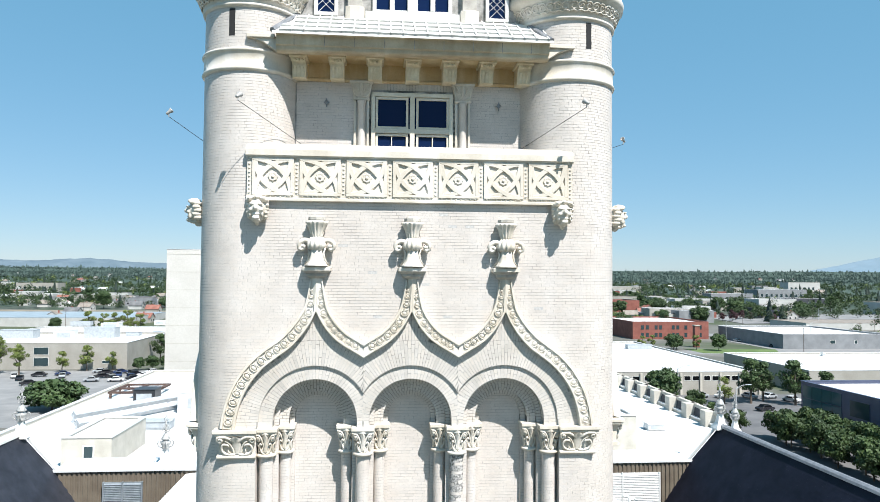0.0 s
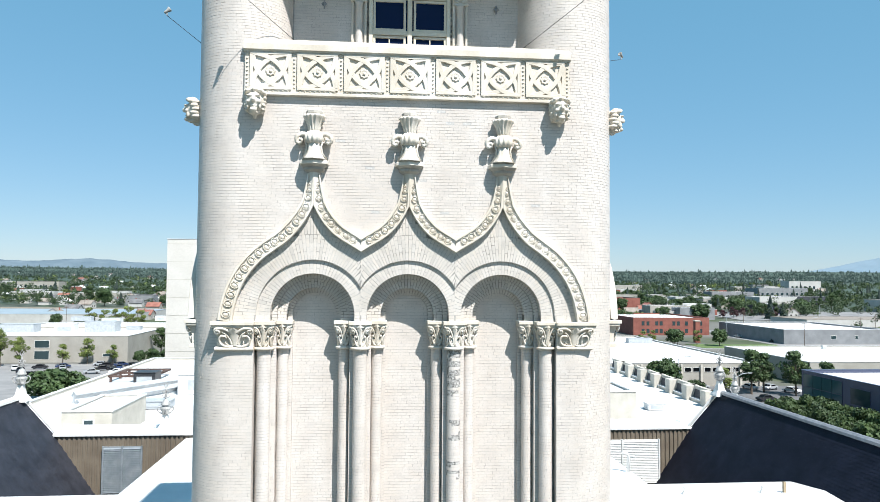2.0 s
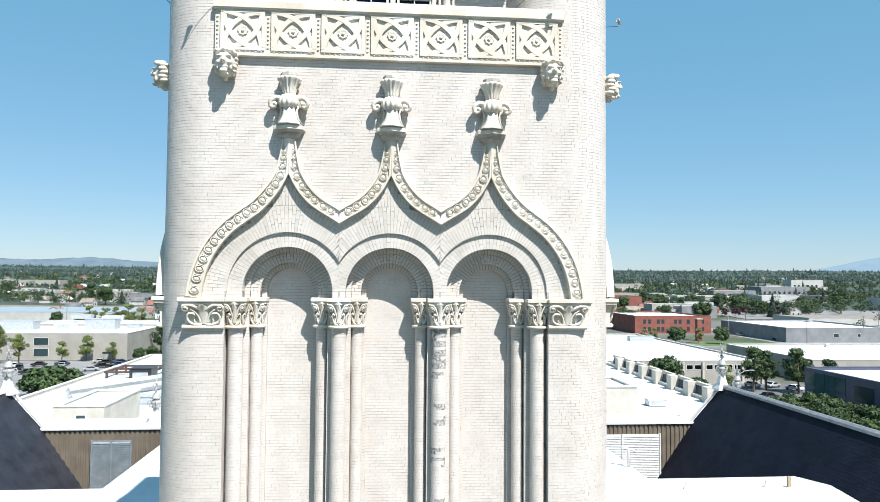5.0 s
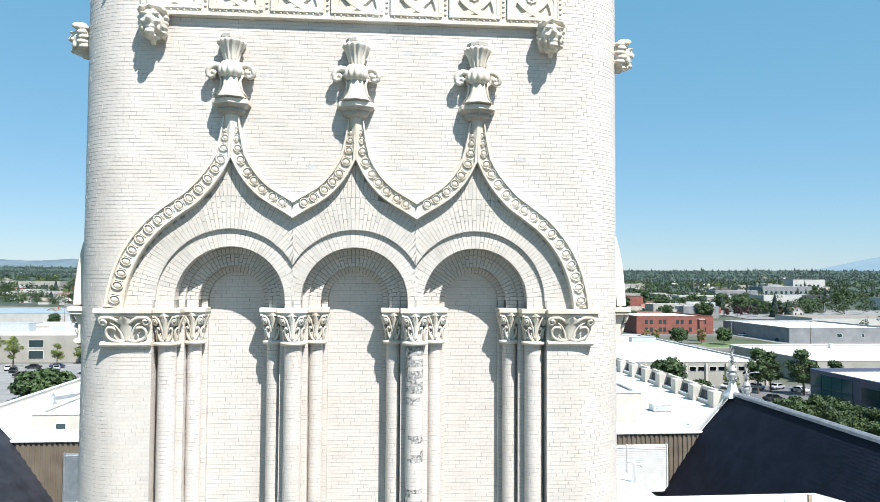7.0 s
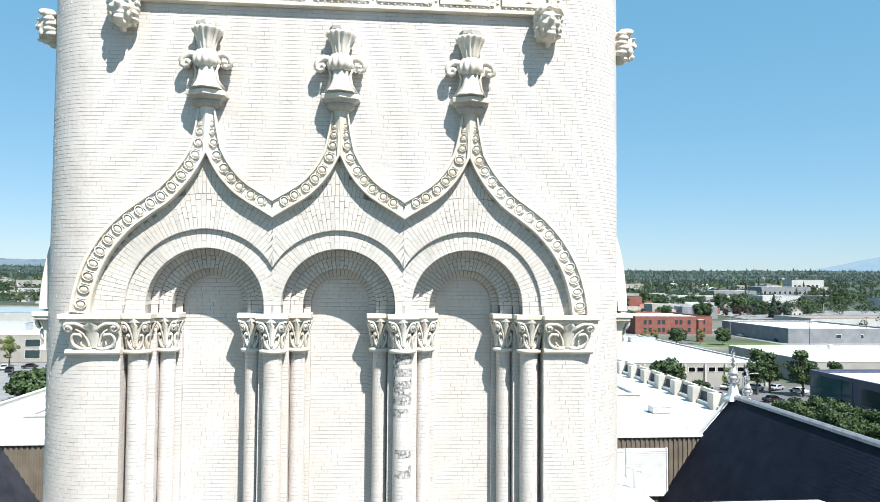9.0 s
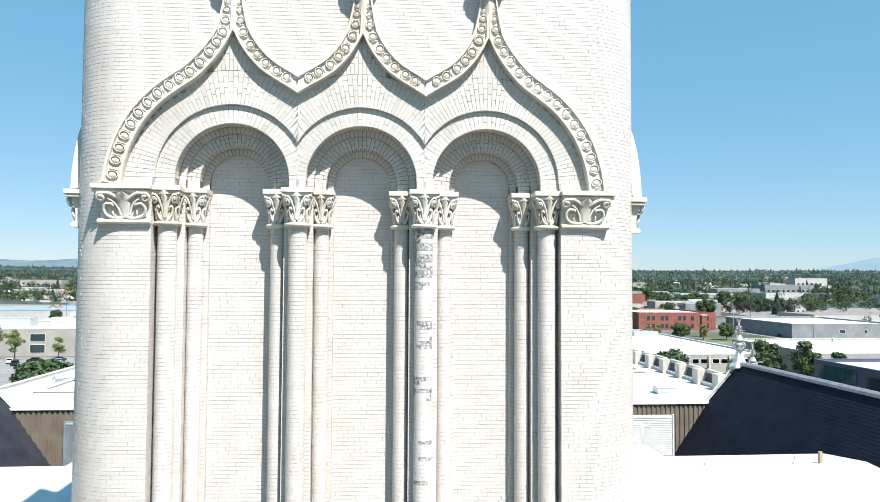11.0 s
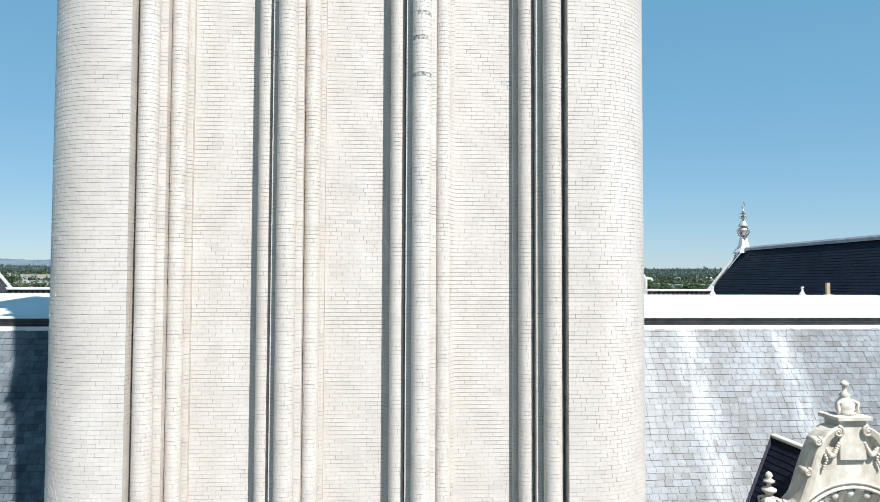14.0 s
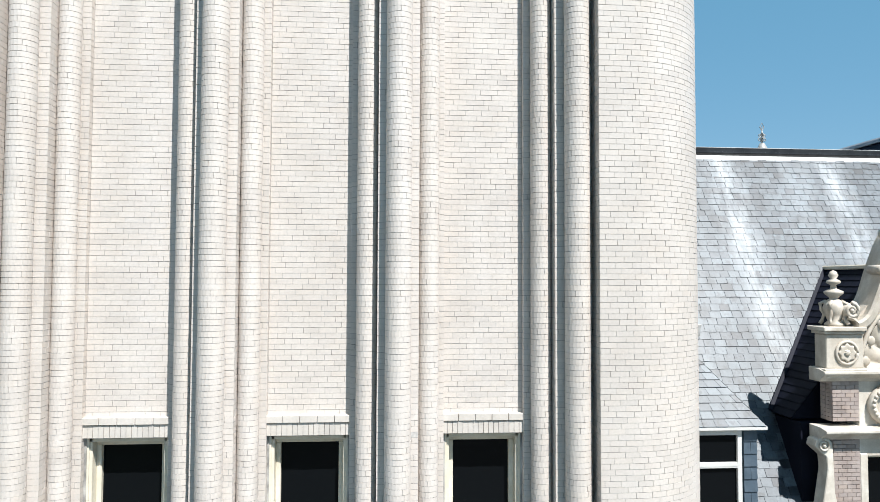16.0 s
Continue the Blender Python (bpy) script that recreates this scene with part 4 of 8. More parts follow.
# bands and carved friezes of the turrets
for s in (-1, 1):
    at = (s * TUR_X, TUR_Y[s], 0)
    k0 = TUR_R[s] - 1.35
    part("band", lathe([(r + k0, z) for r, z in ((1.34, 38.58), (1.40, 38.60), (1.42, 38.64), (1.405, 38.68), (1.38, 38.70), (1.375, 39.03), (1.40, 39.05), (1.425, 39.08), (1.41, 39.12), (1.34, 39.14))], 64, at), TERRA, tower, "smooth cream stone band round the turret", smooth=True)
    frieze = part("turret_frieze", lathe([(r + k0, z) for r, z in ((1.34, 40.12), (1.41, 40.15), (1.42, 40.2), (1.39, 40.22), (1.40, 40.26), (1.56, 40.62), (1.64, 40.66), (1.66, 40.8), (1.5, 41.2), (1.34, 42.0))], 64, at), TERRA, tower, "flared carved frieze round the turret", smooth=True)
    # unseen cone, added so that the tower's shadow narrows on the deck
    part("turret_roof", lathe([(1.62, 42.0), (1.7, 42.1), (1.3, 43.6), (0.6, 45.6), (0.1, 47.2)], 32, at), SLATE_CONE, tower, "unseen conical turret roof added for its shadow", smooth=True)
    for k in range(26):
        a = radians(-100 + 8 * k)
        bm = bmesh.new()
        m = Matrix.Translation(at) @ Matrix.Rotation(s * a, 4, "Z") @ Matrix.Translation((0, -1.495 - k0, 40.45)) @ Matrix.Rotation(0.42, 4, "X")
        add_tube(bm, spiral(0, 0, 0.115, 1.4, 0.6, 1 if k % 2 else -1, 14), 0.028, 6, 0.6)
        add_tube(bm, [(-0.10, 0, -0.14), (0.0, -0.01, -0.10), (0.10, 0, -0.15)], 0.024, 5)
        bmesh.ops.transform(bm, matrix=m, verts=bm.verts)
        part("scroll", bm, TERRA, frieze, smooth=True)
    a = radians(15)
    n = Vector((s * math.sin(a), -math.cos(a), 0))
    c = Vector((s * TUR_X, TUR_Y[s], 0)) + n * (TUR_R[s] - 0.003)
    # flat near-black sheet paints the shade inside the slit; no opening is cut
    slit = part("slit_window", box(-0.075, 0.075, -0.004, 0.004, 39.42, 40.08), SLIT_SHADE, tower, "narrow slit window drawn as a flat dark sheet")
    slit.matrix_basis = Matrix.Translation(c) @ Matrix.Rotation(s * a, 4, "Z")
    part("stone_slab", prism([(s * 3.32, -5.38), (s * 3.32, -4.6), (s * 3.98, -4.6), (s * 3.98, -5.36)], 39.36, 39.45), TERRA, tower, bevel=0.01)
    part("stone_corbel", prism([(s * 3.28, 39.36), (s * 3.88, 39.36), (s * 3.60, 39.27), (s * 3.28, 39.06)], -5.32, -4.6, "y"), TERRA, tower, bevel=0.01)
    part("hip_flashing", tube([(s * 3.34, y0 + 0.04, z0 + 0.03), (s * 2.87, y1, z1 + 0.03)], 0.07, 6), LEAD, pent)

# ---- windows at the foot of the bays ----
for bx in BAYS:
    win = casement("window", bx - 0.44, bx + 0.44, 10.6, 14.06, -4.26, (12.3,), (), PAINT_CREAM, GLASS, tower, 0.065, "tall cream sash window with dark panes", 0.12)
    bm = bmesh.new()
    for s in (-1, 1):
        add_box(bm, bx + s * 0.44, bx + s * 0.485, -4.45, -4.22, 10.5, 14.12)
        add_box(bm, bx + s * 0.475, bx + s * 0.527, -4.475, -4.30, 10.5, 14.12)
    add_box(bm, bx - 0.525, bx + 0.525, -4.45, -4.22, 14.06, 14.124)
    part("casing", bm, PAINT_CREAM, win, bevel=0.004)
    lintel = part("lintel", box(bx - 0.545, bx + 0.545, -4.545, -4.2, 14.125, 14.38), MORTAR, tower, "projecting lintel of glazed brick on end")
    bm = bmesh.new()
    for i in range(16):
        w = 1.08 / 16
        e = random.uniform(-0.003, 0.003)
        add_box(bm, bx - 0.54 + i * w + 0.003, bx - 0.54 + (i + 1) * w - 0.003, -4.556 + e, -4.5, 14.13, 14.285)
    tagged(part("soldier_bricks", bm, BRICK_OLD, lintel), kind="stuff")
    for i in range(5):
        w = 1.1 / 5
        part("cap_brick", box(bx - 0.55 + i * w + 0.003, bx - 0.55 + (i + 1) * w - 0.003, -4.575, -4.4, 14.292, 14.385), BRICK_OLD, lintel, bevel=0.005)

# ---- floodlights on rods ----
def floodlight(base, head, aim):
    base, head, aim = Vector(base), Vector(head), Vector(aim)
    lamp = empty("floodlight", base, label="small white floodlight on a thin iron rod", category="floodlight", group="floodlights on the tower", kind="thing")
    bm = tube([(0, 0, 0), head - base], 0.007, 6)
    part("rod", bm, DARK_METAL, lamp)
    d = (aim - head).normalized()
    turn = d.to_track_quat("Z", "Y").to_matrix()
    part("lamp_head", lathe([(0.02, -0.08), (0.034, -0.07), (0.038, 0.0), (0.062, 0.07), (0.066, 0.09), (0.055, 0.09), (0.015, 0.04)], 12, head - base + Vector((0, 0, 0.11)), turn=turn), IRON, lamp, smooth=True)
    part("swivel", tube([head - base, head - base + Vector((0, 0, 0.11))], 0.014, 6), IRON, lamp)
    part("base_plate", box(-0.03, 0.03, -0.03, 0.03, -0.03, 0.03), DARK_METAL, lamp)


floodlight((-2.72, -4.40, 36.98), (-3.98, -6.2, 37.62), (-3.0, -4.3, 39.0))
floodlight((2.78, -4.40, 36.98), (4.02, -6.2, 37.70), (3.0, -4.3, 39.0))
floodlight((-5.17, -3.8, 37.05), (-5.98, -4.45, 37.60), (-4.5, -4, 39.0))
floodlight((5.25, -3.2, 37.2), (6.36, -2.15, 37.66), (4.5, -4, 39.0))
floodlight((5.29, -3.85, 15.25), (5.42, -4.0, 15.30), (5.5, -3.0, 20.0))

# ---- the main building behind the tower ----
def slate_material(name, kind, out):
    m, nt, b = shader(name, 0.5)
    b.inputs["Specular IOR Level"].default_value = 0.6
    col = ramp(nt, noise_of(nt, 0.9), [(0.3, (0.034, 0.047, 0.058)), (0.7, (0.080, 0.101, 0.120))])
    r = nt.nodes.new(kind).outputs[out]
    col = mix(nt, 1.0, col, ramp(nt, r, [(0.0, (0.3, 0.31, 0.33)), (0.05, (0.45, 0.46, 0.5)), (0.10, (0.72, 0.73, 0.76)), (0.5, (1, 1, 1)), (1.0, (1.5, 1.5, 1.46))]), "MULTIPLY")
    fine = noise_of(nt, 0.05, 4.0, (1, 1, 0.5))
    col = mix(nt, 0.5, col, ramp(nt, fine, [(0.35, (0.6, 0.6, 0.6)), (0.65, (1, 1, 1))]), "MULTIPLY")
    blotch = noise_of(nt, 0.22, 4.0, (1, 1, 1), 0.6)
    col = mix(nt, 0.8, col, ramp(nt, blotch, [(0.36, (0.35, 0.36, 0.38)), (0.46, (1, 1, 1))]), "MULTIPLY")
    # pale lime streaks that run down the slope
    run = noise_of(nt, 1.0, 3.0, (0.55, 0.05, 0.05), 0.6)
    col = mix(nt, ramp(nt, run, [(0.50, (0, 0, 0)), (0.74, (0.5, 0.5, 0.5))]), col, (0.28, 0.31, 0.33))
    # two broad lime runs below the ridge
    sep = nt.nodes.new("ShaderNodeSeparateXYZ")
    nt.links.new(coords(nt, (1 / 20, 1 / 20, 1 / 20)), sep.inputs[0])
    bands = ramp(nt, sep.outputs[0], [(0.455, (0, 0, 0)), (0.485, (1, 1, 1)), (0.515, (0, 0, 0)), (0.60, (0, 0, 0)), (0.635, (1, 1, 1)), (0.66, (0, 0, 0))])
    ragged = noise_of(nt, 0.30, 5.0, (1, 0.3, 0.3), 0.65)
    bands = mix(nt, 1.0, bands, ramp(nt, ragged, [(0.36, (0.08, 0.08, 0.08)), (0.66, (0.75, 0.75, 0.75))]), "MULTIPLY")
    col = mix(nt, bands, col, (0.40, 0.43, 0.45))
    nt.links.new(col, b.inputs["Base Color"])
    bump(nt, b, fine, 0.35, 0.006)
    return m


SLATE = slate_material("slate", "ShaderNodeNewGeometry", "Random Per Island")
SLATE_PIECE = slate_material("slate_piece", "ShaderNodeObjectInfo", "Random")
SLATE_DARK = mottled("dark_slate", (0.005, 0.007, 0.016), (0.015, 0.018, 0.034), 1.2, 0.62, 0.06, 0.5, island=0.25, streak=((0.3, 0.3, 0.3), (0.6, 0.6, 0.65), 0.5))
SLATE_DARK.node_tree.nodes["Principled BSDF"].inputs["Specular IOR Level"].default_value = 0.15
# paler copy of the dark slate: the left wing's sunlight is in the colour
SLATE_SUNLIT = mottled("sunlit_slate", (0.014, 0.016, 0.025), (0.042, 0.046, 0.062), 1.0, 0.62, 0.06, 0.5, island=0.25, streak=((0.3, 0.3, 0.3), (0.7, 0.7, 0.75), 0.5))
SLATE_BLUE = mottled("blue_slate", (0.05, 0.08, 0.11), (0.10, 0.14, 0.18), 0.3, 0.5, 0.05, 0.4, island=0.3)
DECK = mottled("white_roof_membrane", (0.70, 0.71, 0.71), (0.82, 0.82, 0.81), 2.5, 0.55, 0.05, 0.1, streak=((0.25, 0.08, 0.2), (0.9, 0.9, 0.9), 0.5))
CORRUGATED = mottled("brown_corrugated_metal", (0.15, 0.12, 0.09), (0.22, 0.185, 0.14), 1.2, 0.5, 0.05, 0.15)
LOUVRE_GREY = mottled("grey_louvre_metal", (0.22, 0.255, 0.28), (0.34, 0.38, 0.41), 0.6, 0.4, 0.05, 0.1, metal=0.2)
LOUVRE_WHITE = mottled("white_louvre_metal", (0.66, 0.66, 0.64), (0.8, 0.8, 0.78), 0.6, 0.4, 0.05, 0.1)
PINK_BRICK = mottled("pinkish_brick", (0.36, 0.29, 0.26), (0.52, 0.44, 0.40), 0.35, 0.75, 0.03, 0.3, island=0.3)
CONCRETE = mottled("beige_concrete", (0.50, 0.47, 0.41), (0.64, 0.61, 0.54), 1.5, 0.8, 0.08, 0.25, streak=((0.6, 0.6, 0.15), (0.85, 0.83, 0.8), 0.5))
STEEL = mottled("galvanised_steel", (0.40, 0.43, 0.45), (0.56, 0.59, 0.61), 0.7, 0.5, 0.05, 0.1, metal=0.1)

building = empty("main_building", (0, 8, 9), label="large slate-roofed stone building behind the tower", category="building", kind="thing")


def under(parent, ob):
    """Parents without moving."""
    ob.parent = parent
    ob.matrix_parent_inverse = Matrix.Translation(-parent.location)
    return ob


TAN = 1.665
EAVE_Z, RIDGE_Z = 9.0, 19.42


def slope_y(z):
    return 3.32 + (z - 18.16) / TAN


def main_slope(side):
    x0, x1 = (5.1, 22.95) if side > 0 else (-22.95, -5.1)
    bm = bmesh.new()
    add_prism(bm, [(slope_y(EAVE_Z), EAVE_Z), (slope_y(RIDGE_Z), RIDGE_Z), (slope_y(RIDGE_Z) + 0.6, RIDGE_Z), (slope_y(RIDGE_Z) + 0.6, EAVE_Z)], x0, x1, "x")
    bmesh.ops.recalc_face_normals(bm, faces=bm.faces)
    ob = under(building, part("roof_slope", bm, SLATE_DARK, None, "steep grey-blue slate roof slope with pale lime streaks"))
    rng = random.Random(11 + side)
    down = Vector((0, -1 / TAN, -1)).normalized()
    out = Vector((0, -TAN, 1)).normalized()
    step, w = 0.178, 0.245
    verts, faces, singles = [], [], []
    rows = int((RIDGE_Z - 10.3) / (step * abs(down.z)))
    for r in range(rows):
        z = RIDGE_Z - (r + 1) * step * abs(down.z)
        a, b = (5.1, 17.5) if side > 0 else (-13.5, -5.1)
        x = a - (w / 2 if r % 2 else 0) - rng.random() * 0.03
        while x < b:
            ww = w + rng.uniform(-0.03, 0.03)
            low = Vector((x, slope_y(z), z))
            lift = 0.014 + rng.uniform(-0.003, 0.006)
            skew = rng.uniform(-0.008, 0.008)
            p = [low + out * lift + Vector((0.004, 0, 0)) + down * skew, low + out * lift + Vector((ww - 0.004, 0, 0)) - down * skew]
            q = [p[0] - down * (step + 0.02) - out * 0.012, p[1] - down * (step + 0.02) - out * 0.012]
            n = [p[0] - out * 0.012, p[1] - out * 0.012]
            if side > 0 and 5.6 < x < 9.6 and 15.0 < z < 17.45:
                singles.append((x, z, ww, lift))
                x += ww
                continue
            v = len(verts)
            verts += [p[0], p[1], q[1], q[0], n[0], n[1]]
            faces += [(v, v + 1, v + 2, v + 3), (v, v + 4, v + 5, v + 1), (v, v + 3, v + 4), (v + 1, v + 5, v + 2)]
            x += ww
    field_ob = mesh_object("slate", verts, faces, SLATE, None)
    field_ob.parent = ob
    tagged(field_ob, kind="stuff", label="overlapping grey-blue roofing slates")
    one = bpy.data.meshes.new("slate")
    l, up = step + 0.02, 0.012
    one.from_pydata([(0.016, 0, 0), (0.984, 0, 0), (0.984, l, -up), (0.016, l, -up), (0.016, 0, -up), (0.984, 0, -up)], [], [(0, 1, 2, 3), (0, 4, 5, 1), (0, 3, 4), (1, 5, 2)])
    one.materials.append(SLATE_PIECE)
    turn = Matrix((Vector((1, 0, 0)), -down, out)).transposed().to_4x4()
    for x, z, ww, lift in singles:
        piece = new("slate", one)
        piece.parent = ob
        piece.matrix_basis = Matrix.Translation(Vector((x, slope_y(z), z)) + out * lift) @ turn @ Matrix.Rotation(rng.uniform(-0.03, 0.03), 4, "Z") @ Matrix.Diagonal((ww, 1, 1, 1))
    return ob


for s in (1, -1):
    main_slope(s)
    a, b = sorted((s * 5.4, s * 22.5))
    under(building, part("wall", box(a, b, -2.1, 29.4, 2.8, 9.1), CONCRETE, None, "beige stone outer wall"))
    under(building, part("inner_wall", box(a, b, 4.8, 16.3, 9.1, 19.25), CONCRETE, None))

# ridge flashing, gutter and the low white roof behind it
for s in (1, -1):
    a, b = (s * 5.1, s * 22.9)
    y = slope_y(RIDGE_Z)
    under(building, part("ridge_flashing", prism([(y - 0.07, RIDGE_Z - 0.10), (y - 0.03, RIDGE_Z + 0.02), (y + 0.12, RIDGE_Z + 0.03), (y + 0.12, RIDGE_Z - 0.10)], a, b, "x"), PAINT_WHITE, None, "white metal ridge flashing"))
    under(building, part("gutter", prism([(y + 0.03, RIDGE_Z + 0.03), (y - 0.02, RIDGE_Z + 0.10), (y - 0.02, RIDGE_Z + 0.13), (y + 0.03, RIDGE_Z + 0.14), (y + 0.02, RIDGE_Z + 0.24), (y + 0.3, RIDGE_Z + 0.25), (y + 0.3, RIDGE_Z + 0.03)], a, b, "x"), DARK_METAL, None, "dark metal gutter edge"))
ry = slope_y(RIDGE_Z) + 0.06
deck = under(building, part("roof_deck", prism([(ry, 19.4), (ry, 19.68), (13.6, 20.2), (16.4, 19.9), (16.4, 19.4)], -23.4, 23.4, "x"), DECK, None, "low white membrane roof"))
back = part("rear_deck", prism([(-14.0, 19.3), (-14.0, 19.9), (-12, 20.12), (12, 20.12), (14.4, 19.9), (14.4, 19.3)], 13.4, 29.5, "y"), DECK, None)
under(deck, back)
for x in (15.2, 19.4):
    vent = empty("vent_pipe", (x, 13.5, 20.15), label="short white vent pipe on the roof", category="vent pipe", kind="thing", group="vent pipes")
    part("pipe", lathe([(0.16, 0.0), (0.12, 0.10), (0.05, 0.22), (0.05, 0.36), (0.07, 0.37), (0.05, 0.42)], 12), PAINT_WHITE, vent, smooth=True)
post = empty("timber_post", (20.55, 13.4, 20.17), label="short weathered timber post with a plate", category="post", kind="thing")
part("post", box(-0.07, 0.07, -0.07, 0.07, 0, 0.58), mottled("weathered_timber", (0.3, 0.22, 0.13), (0.45, 0.36, 0.24), 0.2, 0.8, 0.02, 0.3), post)
part("base", box(-0.14, 0.14, -0.14, 0.14, 0, 0.05), PAINT_WHITE, post)


# ---- wings with dark slate roofs ----
WING_PITCH = 1.43


def wing(s):
    w = empty("wing_roof", (s * 24.9, 10, 9), label="steep dark slate wing roof with a pale ridge cap", category="roof", kind="thing", group="wing roofs")
    def rel(ob):
        return under(w, ob)
    half, foot = 8.4, 23.0 - 8.4 * WING_PITCH
    core = bmesh.new()
    ridge0, ridge1 = (24.9 * s, 2.0, 22.98), (24.9 * s, 28.8, 22.98)
    vs = [core.verts.new(v) for v in (ridge0, ridge1, (s * (24.9 - half), 2.0, foot), (s * (24.9 + half), 2.0, foot), (s * (24.9 - half), 28.8 + half * 0.45, foot), (s * (24.9 + half), 28.8 + half * 0.45, foot))]
    for f in ((0, 2, 4, 1), (0, 1, 5, 3), (1, 4, 5), (0, 3, 2), (2, 3, 5, 4)):
        core.faces.new([vs[i] for i in f])
    bmesh.ops.recalc_face_normals(core, faces=core.faces)
    # shaded right slope keeps the dark tone, sunlit left slope takes the paler copy
    slates = SLATE_DARK if s > 0 else SLATE_SUNLIT
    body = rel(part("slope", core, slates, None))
    a, b = sorted((s * 23.0, s * 33.2))
    rel(part("wall", box(a, b, 2.1, 32.4, 2.8, foot + 0.02), CONCRETE, None, "beige stone outer wall"))
    # stepped slate courses on the slope that faces the middle
    rng = random.Random(5 + s)
    verts, faces = [], []
    n = 46
    for r in range(n):
        z1, z0 = 22.95 - r * 0.155, 22.95 - (r + 1) * 0.155
        x_at = lambda z: 24.9 - (22.98 - z) / WING_PITCH
        y = 2.0
        end = 28.8 + (22.98 - z0) / WING_PITCH * 0.45
        while y < end:
            w_ = rng.uniform(0.26, 0.36)
            e = min(y + w_, end)
            v = len(verts)
            l = 0.02 + rng.uniform(0, 0.010)
            for yy, zz, ll in ((y + 0.006, z0, l), (e - 0.006, z0, l), (e - 0.006, z1, 0.012), (y + 0.006, z1, 0.012)):
                verts.append((s * (x_at(zz) - ll), yy, zz + ll * 0.4))
            verts += [(s * (x_at(z0) - 0.004), y + 0.006, z0), (s * (x_at(z0) - 0.004), e - 0.006, z0)]
            faces += [(v, v + 1, v + 2, v + 3), (v, v + 4, v + 5, v + 1)]
            y = e
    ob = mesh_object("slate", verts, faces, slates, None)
    ob.parent = body
    ob.matrix_parent_inverse = Matrix.Identity(4)
    tagged(ob, kind="stuff")
    cap = bmesh.new()
    add_prism(cap, [(s * 24.9 - 0.22, 22.86), (s * 24.9 - 0.20, 23.02), (s * 24.9 - 0.05, 23.13), (s * 24.9 + 0.05, 23.13), (s * 24.9 + 0.20, 23.02), (s * 24.9 + 0.22, 22.86)], 2.0, 28.7, "y")
    rel(part("ridge_cap", cap, LEAD if s > 0 else PAINT_WHITE, None, "pale metal ridge cap"))
    hip = tube([(s * 24.7, 28.9, 23.0), (s * (24.9 - half), 28.8 + half * 0.45, foot + 0.1)], 0.10, 6)
    rel(part("hip_cap", hip, PAINT_WHITE, None, "white metal hip flashing"))
    return w


for s in (1, -1):
    wing(s)


def roof_finial(at, k=1.0):
    f = empty("roof_finial", at, label="ornate cast metal roof finial with scrolls, painted white", category="finial", kind="thing", group="roof finials")
    f.scale = (k, k, k)
    bm = bmesh.new()
    add_lathe(bm, [(0.74, -0.55), (0.70, -0.45), (0.40, -0.1), (0.27, 0.35), (0.22, 0.62)], 4, (0, 0, 0), a0=math.pi / 4, a1=math.pi / 4 + math.tau)
    part("skirt", bm, PAINT_WHITE, f, "white metal skirt")
    part("urn", lathe([(0.26, 0.6), (0.33, 0.66), (0.24, 0.75), (0.36, 0.95), (0.37, 1.05), (0.24, 1.15), (0.22, 1.22), (0.33, 1.27), (0.30, 1.34), (0.22, 1.48), (0.16, 1.62), (0.08, 1.68)], 20), IRON, f, smooth=True)
    for q in range(4):
        a = q * math.pi / 2 + 0.3
        ca, sa = math.cos(a), math.sin(a)
        bm = bmesh.new()
        prof = [(0.26, 0.66), (0.40, 0.72), (0.52, 0.86), (0.54, 1.02), (0.46, 1.14), (0.36, 1.16), (0.36, 1.08)]
        add_tube(bm, [(r * ca, r * sa, z) for r, z in prof], 0.045, 6, 0.7)
        part("handle", bm, IRON, f, smooth=True)
    part("stem", lathe([(0.07, 1.66), (0.05, 1.8), (0.10, 1.84), (0.05, 1.9), (0.05, 2.25), (0.09, 2.3), (0.05, 2.36), (0.03, 2.5)], 10), IRON, f, smooth=True)
    for q in range(4):
        a = q * math.pi / 2
        for z0, r in ((1.86, 0.15), (2.12, 0.13)):
            bm = bmesh.new()
            pts = [Vector((0.05 + r * (1 - 0.6 * i / 10) * (1 + math.sin(5.2 * i / 10 - 1.5)), 0, z0 + r * (1 - 0.6 * i / 10) * math.cos(5.2 * i / 10 - 1.5))) for i in range(11)]
            add_tube(bm, [Matrix.Rotation(a, 3, "Z") @ p for p in pts], 0.03, 5, 0.8)
            part("scroll", bm, IRON, f, smooth=True)
    bm = bmesh.new()
    add_tube(bm, [(0, 0, 2.45), (0.14, 0, 2.68), (0, 0, 2.95), (-0.14, 0, 2.68), (0, 0, 2.45)], 0.03, 5)
    add_tube(bm, [(0, 0, 2.5), (0, 0, 2.72)], 0.03, 5)
    part("diamond", bm, IRON, f)
    return f


roof_finial((24.85, 28.85, 23.25))
roof_finial((-24.85, 28.85, 23.25))
roof_finial((-15.85, 31.0, 20.75))
roof_finial((31.6, 39.5, 20.6))


# ---- plant shed of brown corrugated metal ----
shed = empty("plant_shed", (0, 31, 9), label="brown corrugated metal plant shed with louvres", category="shed", kind="thing")


def corrugated(x0, x1, y, z0, z1, pitch=0.33):
    verts, faces = [], []
    x = x0
    prof = []
    while x < x1:
        prof += [(x, 0.0), (x + pitch * 0.35, 0.0), (x + pitch * 0.45, -0.07), (x + pitch * 0.9, -0.07)]
        x += pitch
    prof = [(min(px, x1), d) for px, d in prof]
    for px, d in prof:
        verts += [(px, y + d, z0), (px, y + d, z1)]
    for i in range(len(prof) - 1):
        faces.append((2 * i, 2 * i + 2, 2 * i + 3, 2 * i + 1))
    return verts, faces


